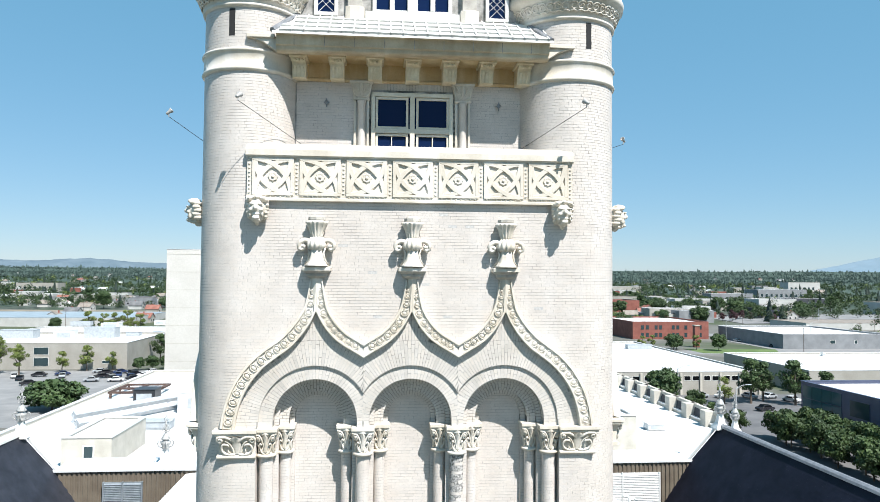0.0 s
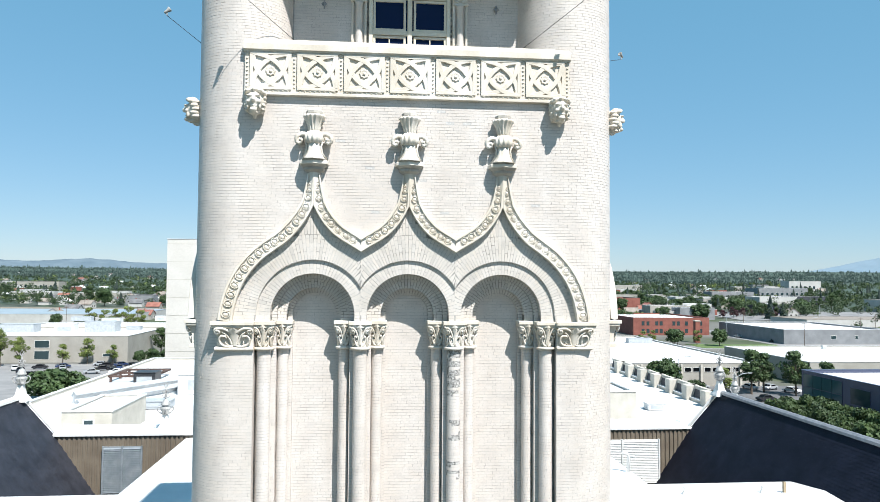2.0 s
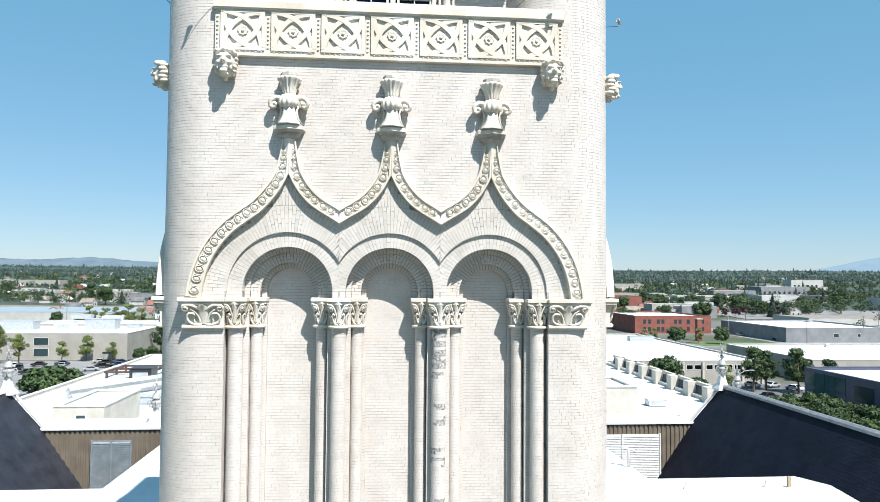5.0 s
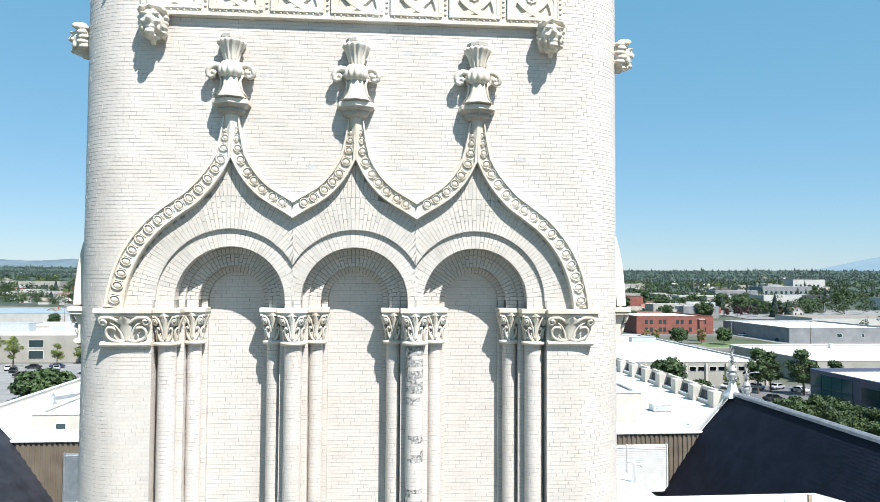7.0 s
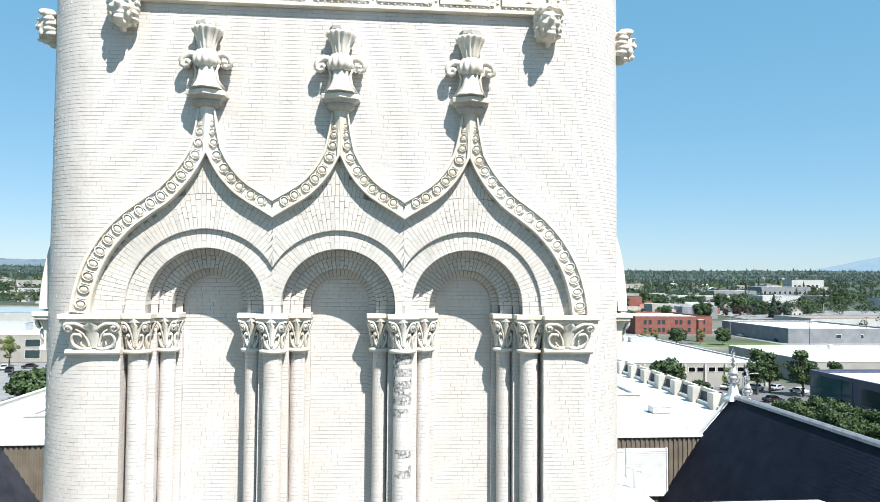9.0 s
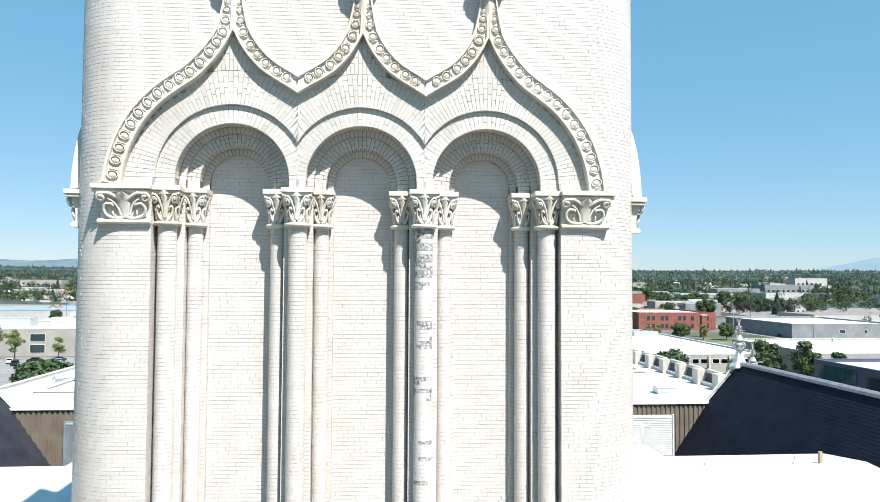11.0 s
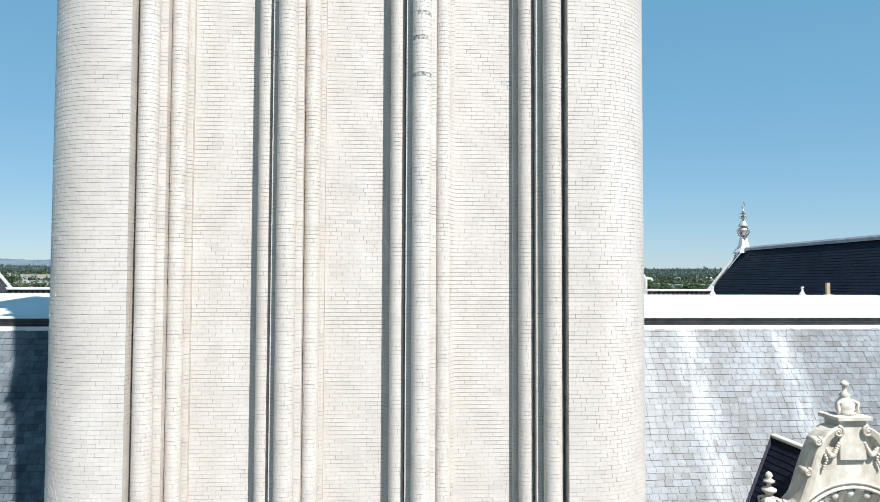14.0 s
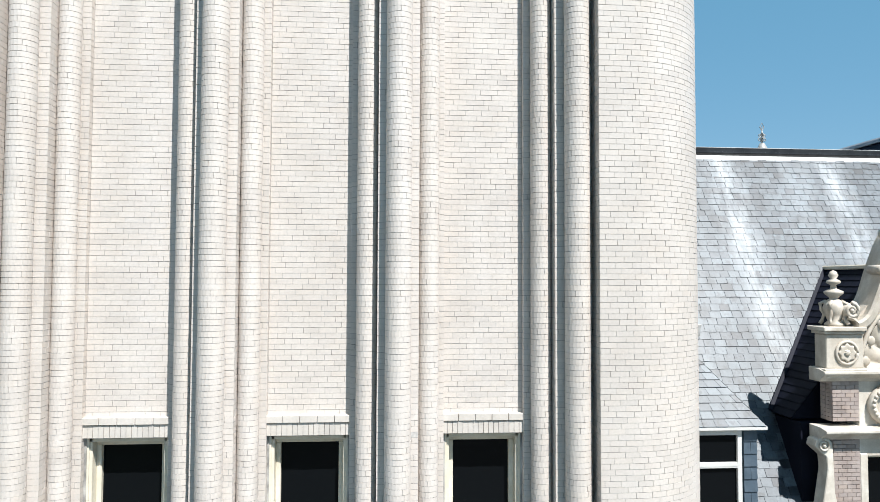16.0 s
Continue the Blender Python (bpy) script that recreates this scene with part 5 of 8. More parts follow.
under(shed, part("body", box(-23.1, 23.1, 29.66, 33.0, 2.8, 20.2), CORRUGATED, None))
v, f = corrugated(-23.1, 23.1, 29.62, 10, 20.12)
under(shed, mesh_object("cladding", v, f, CORRUGATED, None, "ribbed brown metal cladding"))
under(shed, part("roof", box(-23.1, 23.1, 29.74, 33.1, 20.2, 20.23), DECK, None, "white membrane shed roof"))
under(shed, part("coping", box(-23.15, 23.15, 29.45, 29.75, 20.12, 20.27), DECK, None, bevel=0.02))
for x0, x1, mat in ((-19.55, -16.95, LOUVRE_GREY), (14.7, 20.38, LOUVRE_WHITE)):
    lv = under(shed, part("louvre", box(x0, x1, 29.46, 29.58, 16.2, 19.4), mat, None, "large metal ventilation louvre"))
    for k in range(26):
        z = 16.25 + k * 0.12
        ob = part("blade", prism([(29.44, z), (29.36, z - 0.015), (29.47, z + 0.09)], x0 + 0.05, x1 - 0.05, "x"), mat, None)
        ob.parent = lv
        ob.matrix_parent_inverse = Matrix.Identity(4)
    for x in (x0, (x0 + x1) / 2, x1):
        ob = part("frame", box(x - 0.05, x + 0.05, 29.34, 29.5, 16.15, 19.45), mat, None)
        ob.parent = lv
        ob.matrix_parent_inverse = Matrix.Identity(4)
stack = empty("exhaust_pipe", (14.1, 18.6, 19.9), label="white goose-neck exhaust pipe on the roof", category="pipe", kind="thing")
part("pipe", tube([(0, 0, 0), (0, 0, 1.0), (-0.1, 0, 1.17), (-0.3, 0, 1.22), (-0.42, 0, 1.16)], 0.08, 10), PAINT_WHITE, stack, smooth=True)
part("arm", tube([(0, 0, 1.05), (0.3, 0, 1.02), (0.36, 0, 0.9)], 0.06, 8), PAINT_WHITE, stack, smooth=True)
part("flange", lathe([(0.2, 0), (0.2, 0.05), (0.1, 0.08)], 12), PAINT_WHITE, stack)


# ---- the small slate-hung dormer beside the tower ----
small = empty("small_dormer", (6.9, -0.6, 11), label="slate-hung dormer with a white sash window and hipped roof", category="dormer", kind="thing")
under(small, part("body", box(5.65, 8.12, -0.58, 2.0, 9.5, 13.36), SLATE_BLUE, None, "dormer cheek hung with blue slates"))
rng = random.Random(3)
for r in range(9):
    z = 13.30 - r * 0.24
    for x0, x1 in ((7.86, 8.0), (8.0, 8.13)) if r % 2 else ((7.86, 8.13),):
        ob = part("slate", prism([(-0.60, z - 0.24), (-0.625, z - 0.24), (-0.605, z), (-0.59, z)], x0 + 0.003, x1 - 0.003, "x"), SLATE_BLUE, None)
        under(small, ob)
# hipped roof
hip = bmesh.new()
pts = [(5.5, -0.75, 13.36), (8.25, -0.75, 13.36), (8.25, 2.6, 13.36), (5.5, 2.6, 13.36), (6.88, 0.235, 15.0), (6.88, 2.6, 15.0)]
vs = [hip.verts.new(p) for p in pts]
for f in ((0, 1, 4), (1, 2, 5, 4), (3, 0, 4, 5), (2, 3, 5), (0, 3, 2, 1)):
    hip.faces.new([vs[i] for i in f])
bmesh.ops.recalc_face_normals(hip, faces=hip.faces)
under(small, part("roof", hip, SLATE_DARK, None))
verts, faces = [], []
for face in (0, 1):
    for r in range(12):
        u0, u1 = r / 12, (r + 1) / 12
        if face == 0:
            A, B, C = Vector(pts[0]), Vector(pts[1]), Vector(pts[4])
            a0, b0, a1, b1 = A.lerp(C, u0), B.lerp(C, u0), A.lerp(C, u1), B.lerp(C, u1)
            out = Vector((0, -0.857, 0.515))
        else:
            A, B, C, D = Vector(pts[1]), Vector(pts[2]), Vector(pts[4]), Vector(pts[5])
            a0, b0, a1, b1 = A.lerp(C, u0), B.lerp(D, u0), A.lerp(C, u1), B.lerp(D, u1)
            out = Vector((0.77, 0, 0.64))
        n = max(1, int((b0 - a0).length / 0.24))
        sh = 0.5 if r % 2 else 0.0
        cuts = sorted({0.0, 1.0, *[(i + sh) / n for i in range(n + 1) if 0 < (i + sh) / n < 1]})
        for c, d in zip(cuts, cuts[1:]):
            e = 0.004 / max(0.2, (b0 - a0).length)
            v = len(verts)
            l = 0.022 + rng.uniform(0, 0.006)
            verts += [a0.lerp(b0, c + e) + out * l, a0.lerp(b0, d - e) + out * l, a1.lerp(b1, d - e) + out * 0.008, a1.lerp(b1, c + e) + out * 0.008, a0.lerp(b0, c + e), a0.lerp(b0, d - e)]
            faces += [(v, v + 1, v + 2, v + 3), (v, v + 4, v + 5, v + 1)]
under(small, tagged(mesh_object("roof_slate", verts, faces, SLATE, None), kind="stuff"))
under(small, part("eave", box(5.5, 8.27, -0.76, -0.56, 13.29, 13.36), PAINT_WHITE, None, bevel=0.01))
win = casement("window", 6.0, 7.80, 10.4, 13.28, -0.62, (12.62,), (6.9,), PAINT_WHITE, GLASS, None, 0.09, "white sash window with dark panes", 0.1)
under(small, win)
sash = part("sash", box(6.95, 7.70, -0.675, -0.63, 12.60, 12.66), PAINT_WHITE, None)
under(small, sash)
under(small, part("knob", lathe([(0.10, 14.9), (0.16, 15.0), (0.05, 15.1), (0.10, 15.2), (0.02, 15.3)], 8, (6.88, 0.235, 0)), LEAD, None, "small lead roof knob", smooth=True))


# ---- the large dormer with a shell gable ----
gable = empty("stone_dormer", (11.45, -1.0, 11), label="cream stone dormer with shell gable and scrolls", category="dormer", kind="thing")
GX, GY = 11.45, -1.05


def g(ob):
    return under(gable, ob)


def mirrored(make):
    for s in (-1, 1):
        make(s)


def piers(s):
    x0, x1 = GX + s * 1.55, GX + s * 2.08
    for z0, z1 in ((9.5, 13.18), (13.5, 14.32)):
        core = g(part("pier", box(x0 + s * 0.01, x1 - s * 0.01, GY + 0.02, GY + 0.36, z0, z1), MORTAR, None, "pinkish brick pier"))
        verts = Bricks2()
        row, z = 0, max(z0, 11.2)
        while z < z1 - 0.02:
            n = 3
            u = abs(x1 - x0) / n
            a = min(x0, x1)
            cuts = [a + i * u for i in range(n + 1)] if row % 2 else [a] + [a + (i + 0.5) * u for i in range(n)] + [a + n * u]
            for c, d in zip(cuts, cuts[1:]):
                verts.add(c, d, GY, z, min(z + 0.075, z1), False)
            sx = min(x0, x1)
            for k in range(2):
                verts.add(GY + 0.01 + k * 0.17, GY + 0.17 + k * 0.17, sx, z, min(z + 0.075, z1), True)
            z, row = z + 0.075, row + 1
        ob = verts.make("brick", PINK_BRICK)
        ob.parent = core
        ob.matrix_parent_inverse = Matrix.Identity(4)
    # pedestal with rosette
    ped = g(part("pedestal", box(GX + s * 1.50, GX + s * 2.24, GY - 0.10, GY + 0.26, 14.50, 15.14), CREAM_WORN, None, "cream stone pedestal with a carved rosette", bevel=0.015))
    for z0, z1, e in ((15.14, 15.20, 0.04), (15.20, 15.28, 0.09), (14.40, 14.50, 0.08), (14.32, 14.40, 0.03)):
        ob = part("moulding", box(GX + s * (1.50 - e * 0.2), GX + s * (2.24 + e), GY - 0.10 - e, GY + 0.26 + e, z0, z1), CREAM_WORN, None, bevel=0.012)
        ob.parent = ped
        ob.matrix_parent_inverse = Matrix.Identity(4)
    bm = bmesh.new()
    cx, cz = GX + s * 1.84, 14.79
    ring = [(cx + 0.21 * math.cos(a), GY - 0.11, cz + 0.21 * math.sin(a)) for a in np.linspace(0, math.tau, 25)]
    add_tube(bm, ring, 0.03, 6)
    add_lathe(bm, [(0.05, -0.02), (0.15, 0.0), (0.165, 0.025), (0.13, 0.04), (0.07, 0.02), (0.055, 0.02), (0.05, 0.05), (0.02, 0.06)], 64, (cx, GY - 0.1, cz), flute=0.10, flutes=8, turn=Matrix.Rotation(math.pi / 2, 3, "X"))
    ob = part("rosette", bm, CREAM_WORN, None, smooth=True)
    ob.parent = ped
    ob.matrix_parent_inverse = Matrix.Identity(4)
    # vase finial on the pedestal
    vx = GX + s * 1.94
    fin = g(part("vase", lathe([(0.17, 15.28), (0.17, 15.33), (0.11, 15.38), (0.16, 15.5), (0.20, 15.62), (0.15, 15.75), (0.07, 15.8), (0.09, 15.83), (0.17, 15.9), (0.17, 15.94), (0.06, 15.99), (0.05, 16.06), (0.13, 16.1), (0.12, 16.14), (0.05, 16.18), (0.09, 16.24), (0.06, 16.31), (0.01, 16.34)], 16, (vx, GY + 0.1, 0)), CREAM_WORN, None, "turned stone vase finial", smooth=True))
    for q in range(4):
        a = q * math.pi / 2 + 0.7
        bm = bmesh.new()
        add_tube(bm, [(vx + r * math.cos(a), GY + 0.1 + r * math.sin(a), z) for r, z in ((0.13, 15.75), (0.24, 15.7), (0.22, 15.58), (0.17, 15.5), (0.21, 15.38), (0.25, 15.32))], 0.035, 6)
        ob = part("scroll", bm, CREAM_WORN, None, smooth=True)
        ob.parent = fin
        ob.matrix_parent_inverse = Matrix.Identity(4)
    # side console below the cornice
    cons = [(1.55, 9.6), (2.75, 9.6), (2.55, 11.0), (2.32, 12.0), (2.22, 12.6), (2.24, 12.85), (2.36, 12.95), (2.46, 13.05), (2.42, 13.18), (2.24, 13.22), (2.12, 13.12), (2.10, 12.9), (2.08, 12.2)]
    g(part("console", prism([(GX + s * x, z) for x, z in cons], GY - 0.05, GY + 0.25, "y"), CREAM_WORN, None, "cream scrolled side console", bevel=0.015))
    bm = bmesh.new()
    volute(bm, GX + s * 2.30, GY - 0.07, 13.07, 0.12, s, 0.025)
    g(part("volute", bm, CREAM_WORN, None, smooth=True))
    # gable scroll strip
    edge = [(1.84, 15.42), (1.62, 15.38), (1.42, 15.52), (1.28, 15.8), (1.16, 16.12), (1.04, 16.45), (0.92, 16.78), (0.78, 17.05), (0.62, 17.25), (0.44, 17.36), (0.28, 17.40)]
    fine = smooth_line(edge, 0.08)
    verts, faces = [], []
    for i, (x, z) in enumerate(fine):
        a, b = fine[max(i - 1, 0)], fine[min(i + 1, len(fine) - 1)]
        d = Vector((b[0] - a[0], b[1] - a[1])).normalized()
        nx, nz = -d.y, d.x
        nx, nz = (nx, nz) if nx * (-1) + nz * (-0.2) > -9 and nx < 0 else (-nx, -nz)
        wd = 0.20
        for w_, y in ((0, 0.35), (0, -0.12), (0.04, -0.16), (wd - 0.04, -0.13), (wd, -0.09), (wd, 0.0)):
            verts.append((GX + s * (x + nx * w_), GY + y, z + nz * w_))
    for i in range(len(fine) - 1):
        for k in range(5):
            p = 6 * i + k
            faces.append((p, p + 1, p + 7, p + 6))
    g(mesh_object("gable_scroll", verts, faces, CREAM_WORN, None, "curved scroll edge of the gable"))
    for cx, cz, r in ((1.74, 15.58, 0.15), (1.12, 16.36, 0.09), (0.86, 17.06, 0.10), (0.36, 17.28, 0.13)):
        bm = bmesh.new()
        volute(bm, GX + s * cx, GY - 0.13, cz, r, s, 0.04)
        add_lathe(bm, [(r * 0.85, -0.12), (r * 0.95, -0.08), (r * 0.95, 0.2)], 14, (GX + s * cx, GY, cz), turn=Matrix.Rotation(-math.pi / 2, 3, "X"))
        g(part("volute", bm, CREAM_WORN, None, smooth=True))


class Bricks2:
    """Small bricks facing the camera's side or the left."""

    def __init__(self):
        self.bm = bmesh.new()

    def add(self, a, b, at, z0, z1, side):
        e = 0.004
        if side:
            add_box(self.bm, at - 0.012, at + 0.02, a + e, b - e, z0 + e, z1 - e)
        else:
            add_box(self.bm, a + e, b - e, at - 0.012, at + 0.03, z0 + e, z1 - e)

    def make(self, name, mat):
        return tagged(part(name, self.bm, mat, None), kind="stuff")


mirrored(piers)
# tympanum wall, shell niche, cornices, window
arc = [(GX + 1.80 * math.cos(a), 14.42 + 1.80 * math.sin(a)) for a in np.linspace(0, math.pi, 25)]
R_IN = 1.50
pieces = bmesh.new()
outer = [(-1.72, 14.42), (-1.56, 15.38), (-1.24, 15.8), (-1.0, 16.45), (-0.74, 17.03), (-0.42, 17.33), (0.0, 17.38), (0.42, 17.33), (0.74, 17.03), (1.0, 16.45), (1.24, 15.8), (1.56, 15.38), (1.72, 14.42)]
outer_f = smooth_line(outer[:7], 0.1)[:-1] + smooth_line(outer[6:], 0.1)
N = len(outer_f)
va, vb, vc, vd = [], [], [], []
for i, (x, z) in enumerate(outer_f):
    a = math.pi * (1 - i / (N - 1))
    ix, iz = R_IN * math.cos(a), 14.42 + R_IN * math.sin(a)
    va.append(pieces.verts.new((GX + x, GY, z)))
    vb.append(pieces.verts.new((GX + ix, GY, iz)))
    vc.append(pieces.verts.new((GX + ix, GY + 0.6, iz)))
    vd.append(pieces.verts.new((GX + x, GY + 0.5, z)))
for i in range(N - 1):
    pieces.faces.new((va[i], va[i + 1], vb[i + 1], vb[i]))
    pieces.faces.new((vb[i], vb[i + 1], vc[i + 1], vc[i]))
    pieces.faces.new((va[i], vd[i], vd[i + 1], va[i + 1]))
g(part("gable_wall", pieces, CREAM_WORN, None, "cream stone gable wall round the shell"))
bm = bmesh.new()
for r, w_, y in ((1.55, 0.045, -0.04), (1.66, 0.035, -0.03)):
    add_tube(bm, [(GX + r * math.cos(a), GY + y, 14.42 + r * math.sin(a)) for a in np.linspace(0.02, math.pi - 0.02, 33)], w_, 6)
g(part("arch_moulding", bm, CREAM_WORN, None, smooth=True))
verts, faces = [], []
NR, NA = 9, 133
for j in range(NR):
    u = j / (NR - 1)
    for i in range(NA):
        a = math.pi * i / (NA - 1)
        lobe = abs(math.cos(a * 11))
        r = 0.16 + (R_IN - 0.16 - 0.10 * (1 - lobe) * u) * u
        deep = GY + 0.40 - 0.34 * u ** 2.2 - 0.11 * lobe * u ** 0.7
        verts.append((GX + r * math.cos(a), deep, 14.42 + r * math.sin(a)))
for j in range(NR - 1):
    for i in range(NA - 1):
        p = j * NA + i
        faces.append((p, p + 1, p + NA + 1, p + NA))
g(mesh_object("shell", verts, faces, CREAM_WORN, None, "carved scallop shell with fluted lobes", smooth=True))
for k in range(11):
    a = math.pi * (k + 0.5) / 11
    bm = bmesh.new()
    add_ball(bm, (GX + 1.41 * math.cos(a), GY + 0.02, 14.42 + 1.41 * math.sin(a)), (0.10, 0.05, 0.10), 10, 6)
    g(part("shell_bead", bm, CREAM_WORN, None, smooth=True))
bm = bmesh.new()
for k in range(6):
    add_tube(bm, [(GX + 0.09 * k * math.cos(a) * 0.9, GY + 0.40 - 0.05 * k, 14.50 + 0.07 * k * math.sin(a)) for a in np.linspace(0, math.pi, 9)], 0.05, 6)
g(part("shell_hinge", bm, CREAM_WORN, None, smooth=True))
for z0, prof in ((14.30, 0.20), (13.22, 0.24)):
    mould = [(GY + 0.3, z0 - 0.05), (GY - 0.03, z0 - 0.05), (GY - prof * 0.4, z0 + 0.02), (GY - prof * 0.55, z0 + 0.03), (GY - prof, z0 + 0.10), (GY - prof, z0 + 0.15), (GY - 0.02, z0 + 0.19), (GY + 0.3, z0 + 0.19)]
    g(part("cornice", prism(mould, GX - 2.28 - prof * 0.3, GX + 2.28 + prof * 0.3, "x"), CREAM_WORN, None, "moulded cream stone cornice", bevel=0.008))
g(part("panel", box(GX - 1.53, GX + 1.53, GY + 0.02, GY + 0.4, 13.4, 14.27), CREAM_WORN, None, "cream stone panel with carved wreaths"))
for k in (-1, 0, 1):
    bm = bmesh.new()
    cx = GX + k * 1.02
    ring = [(cx + 0.29 * math.cos(a), GY - 0.03, 13.80 + 0.29 * math.sin(a)) for a in np.linspace(0, math.tau, 33)]
    add_tube(bm, ring, 0.08, 8)
    for i in range(22):
        a = math.tau * i / 22
        add_ball(bm, (cx + 0.30 * math.cos(a), GY - 0.10, 13.80 + 0.30 * math.sin(a)), 0.04, 6, 4)
    for s in (-1, 1):
        add_tube(bm, [(cx, GY - 0.05, 14.12), (cx + s * 0.1, GY - 0.06, 14.2), (cx + s * 0.17, GY - 0.05, 14.13), (cx + s * 0.05, GY - 0.05, 14.09)], 0.025, 6)
    g(part("wreath", bm, CREAM_WORN, None, smooth=True))
g(part("stone_surround", box(GX - 1.55, GX + 1.55, GY + 0.02, GY + 0.4, 12.85, 13.2), CREAM_WORN, None))
for s in (-1, 1):
    g(part("stone_jamb", box(GX + s * 1.38, GX + s * 1.55, GY + 0.0, GY + 0.4, 9.5, 12.9), CREAM_WORN, None, bevel=0.02))
dw = casement("window", GX - 1.38, GX + 1.38, 9.6, 12.86, GY + 0.22, (11.6,), (GX - 0.45, GX + 0.45), PAINT_CREAM, GLASS, None, 0.08, "dormer window with dark panes")
g(dw)
# top block with finial, garlands
top = g(part("top_block", box(GX - 0.30, GX + 0.36, GY - 0.08, GY + 0.5, 16.6, 17.52), CREAM_WORN, None, "square stone block under the gable finial", bevel=0.015))
ob = part("moulding", box(GX - 0.40, GX + 0.46, GY - 0.18, GY + 0.6, 17.52, 17.62), CREAM_WORN, None, bevel=0.015)
ob.parent = top
ob.matrix_parent_inverse = Matrix.Identity(4)
g(part("vase", lathe([(0.22, 17.62), (0.17, 17.68), (0.22, 17.78), (0.20, 17.9), (0.12, 18.0), (0.10, 18.04), (0.13, 18.08), (0.06, 18.15), (0.05, 18.28), (0.10, 18.32), (0.08, 18.37), (0.02, 18.42)], 16, (GX + 0.03, GY + 0.2, 0)), CREAM_WORN, None, "turned stone vase finial", smooth=True))
for s in (-1, 1):
    bm = bmesh.new()
    add_tube(bm, [(GX + 0.03 + s * 0.12, GY + 0.1, 17.95), (GX + 0.03 + s * 0.25, GY + 0.08, 17.9), (GX + 0.03 + s * 0.22, GY + 0.08, 17.76), (GX + 0.03 + s * 0.26, GY + 0.08, 17.66)], 0.045, 6)
    g(part("scroll", bm, CREAM_WORN, None, smooth=True))
    bm = bmesh.new()
    rng2 = random.Random(4 + s)
    add_tube(bm, spiral(GX + s * 0.62, 17.05, 0.13, 1.3, 0, s, 14, GY - 0.04), 0.035, 6, 0.6)
    garland = g(part("garland", bm, CREAM_WORN, None, "carved fruit garland", smooth=True))
    fruits = []
    for k in range(16):
        u = k / 15
        fruits.append(((GX + s * (0.32 + 0.36 * u), GY - 0.06, 16.98 - 0.28 * math.sin(math.pi * u) + 0.02 * rng2.random()), 0.045 + 0.025 * math.sin(math.pi * u)))
    for k in range(9):
        fruits.append(((GX + s * (0.66 + 0.04 * math.sin(k)), GY - 0.06, 16.9 - 0.06 * k), 0.055 - 0.003 * k))
    for centre, radius in fruits:
        bm = bmesh.new()
        add_ball(bm, centre, radius, 6, 4)
        ob = part("fruit", bm, CREAM_WORN, None, smooth=True)
        ob.parent = garland
        ob.matrix_parent_inverse = Matrix.Identity(4)
# pitched slate roof behind the gable
rf = bmesh.new()
pts = [(GX, GY + 0.72, 16.42), (GX, 2.3, 16.42), (GX - 2.45, GY + 0.72, 13.42), (GX - 2.45, 0.47, 13.42), (GX + 2.45, GY + 0.72, 13.42), (GX + 2.45, 0.47, 13.42)]
vs = [rf.verts.new(p) for p in pts]
for f in ((0, 1, 3, 2), (0, 4, 5, 1), (0, 2, 4), (1, 5, 3), (2, 3, 5, 4)):
    rf.faces.new([vs[i] for i in f])
bmesh.ops.recalc_face_normals(rf, faces=rf.faces)
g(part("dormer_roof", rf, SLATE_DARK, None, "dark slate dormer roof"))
verts, faces = [], []
for r in range(22):
    u0, u1 = r / 22, (r + 1) / 22
    A, B, C, D = Vector(pts[2]), Vector(pts[3]), Vector(pts[0]), Vector(pts[1])
    a0, b0, a1, b1 = A.lerp(C, u0), B.lerp(D, u0), A.lerp(C, u1), B.lerp(D, u1)
    n = max(1, int((b0 - a0).length / 0.24))
    sh = 0.5 if r % 2 else 0.0
    cuts = sorted({0.0, 1.0, *[(i + sh) / n for i in range(n + 1) if 0 < (i + sh) / n < 1]})
    out = Vector((-0.775, 0, 0.63))
    for c, d in zip(cuts, cuts[1:]):
        e = 0.004
        v = len(verts)
        verts += [a0.lerp(b0, c + e) + out * 0.025, a0.lerp(b0, d - e) + out * 0.025, a1.lerp(b1, d - e) + out * 0.008, a1.lerp(b1, c + e) + out * 0.008, a0.lerp(b0, c + e), a0.lerp(b0, d - e)]
        faces += [(v, v + 1, v + 2, v + 3), (v, v + 4, v + 5, v + 1)]
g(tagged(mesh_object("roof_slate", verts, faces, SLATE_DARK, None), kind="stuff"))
bm = bmesh.new()
add_tube(bm, [(GX - 2.47, 0.42, 13.44), (GX, 2.26, 16.46)], 0.07, 6)
g(part("valley_flashing", bm, SLATE_DARK, None, "dark valley flashing"))
g(part("ridge_cap", box(GX - 0.09, GX + 0.09, GY + 0.5, 2.3, 16.40, 16.5), PAINT_CREAM, None, bevel=0.02))
# near-black slate tone paints in the shadow that lies on this cheek
g(part("cheek_wall", box(GX - 2.40, GX - 1.6, GY + 0.5, 0.6, 9.5, 13.38), SLATE_DARK, None, "slate-hung dormer cheek with shadow in its colour"))
g(part("rear_wall", box(GX - 1.6, GX + 2.4, GY + 0.5, 0.6, 9.5, 13.38), PINK_BRICK, None))

# the whole dormer is scaled about the last camera position, to fit that view
gable.location = (11.503, -0.936, 10.975)
gable.scale = (1.005, 1.005, 1.005)

# ---- the town beyond ----
def ground_z(x, y):
    d = math.hypot(x, y)
    rise = max(0.0, d - 430.0)
    return 3.0 + 0.0225 * rise + 5.0 * noise.noise(Vector((x / 420.0, y / 420.0, 0))) * min(1, rise / 400)


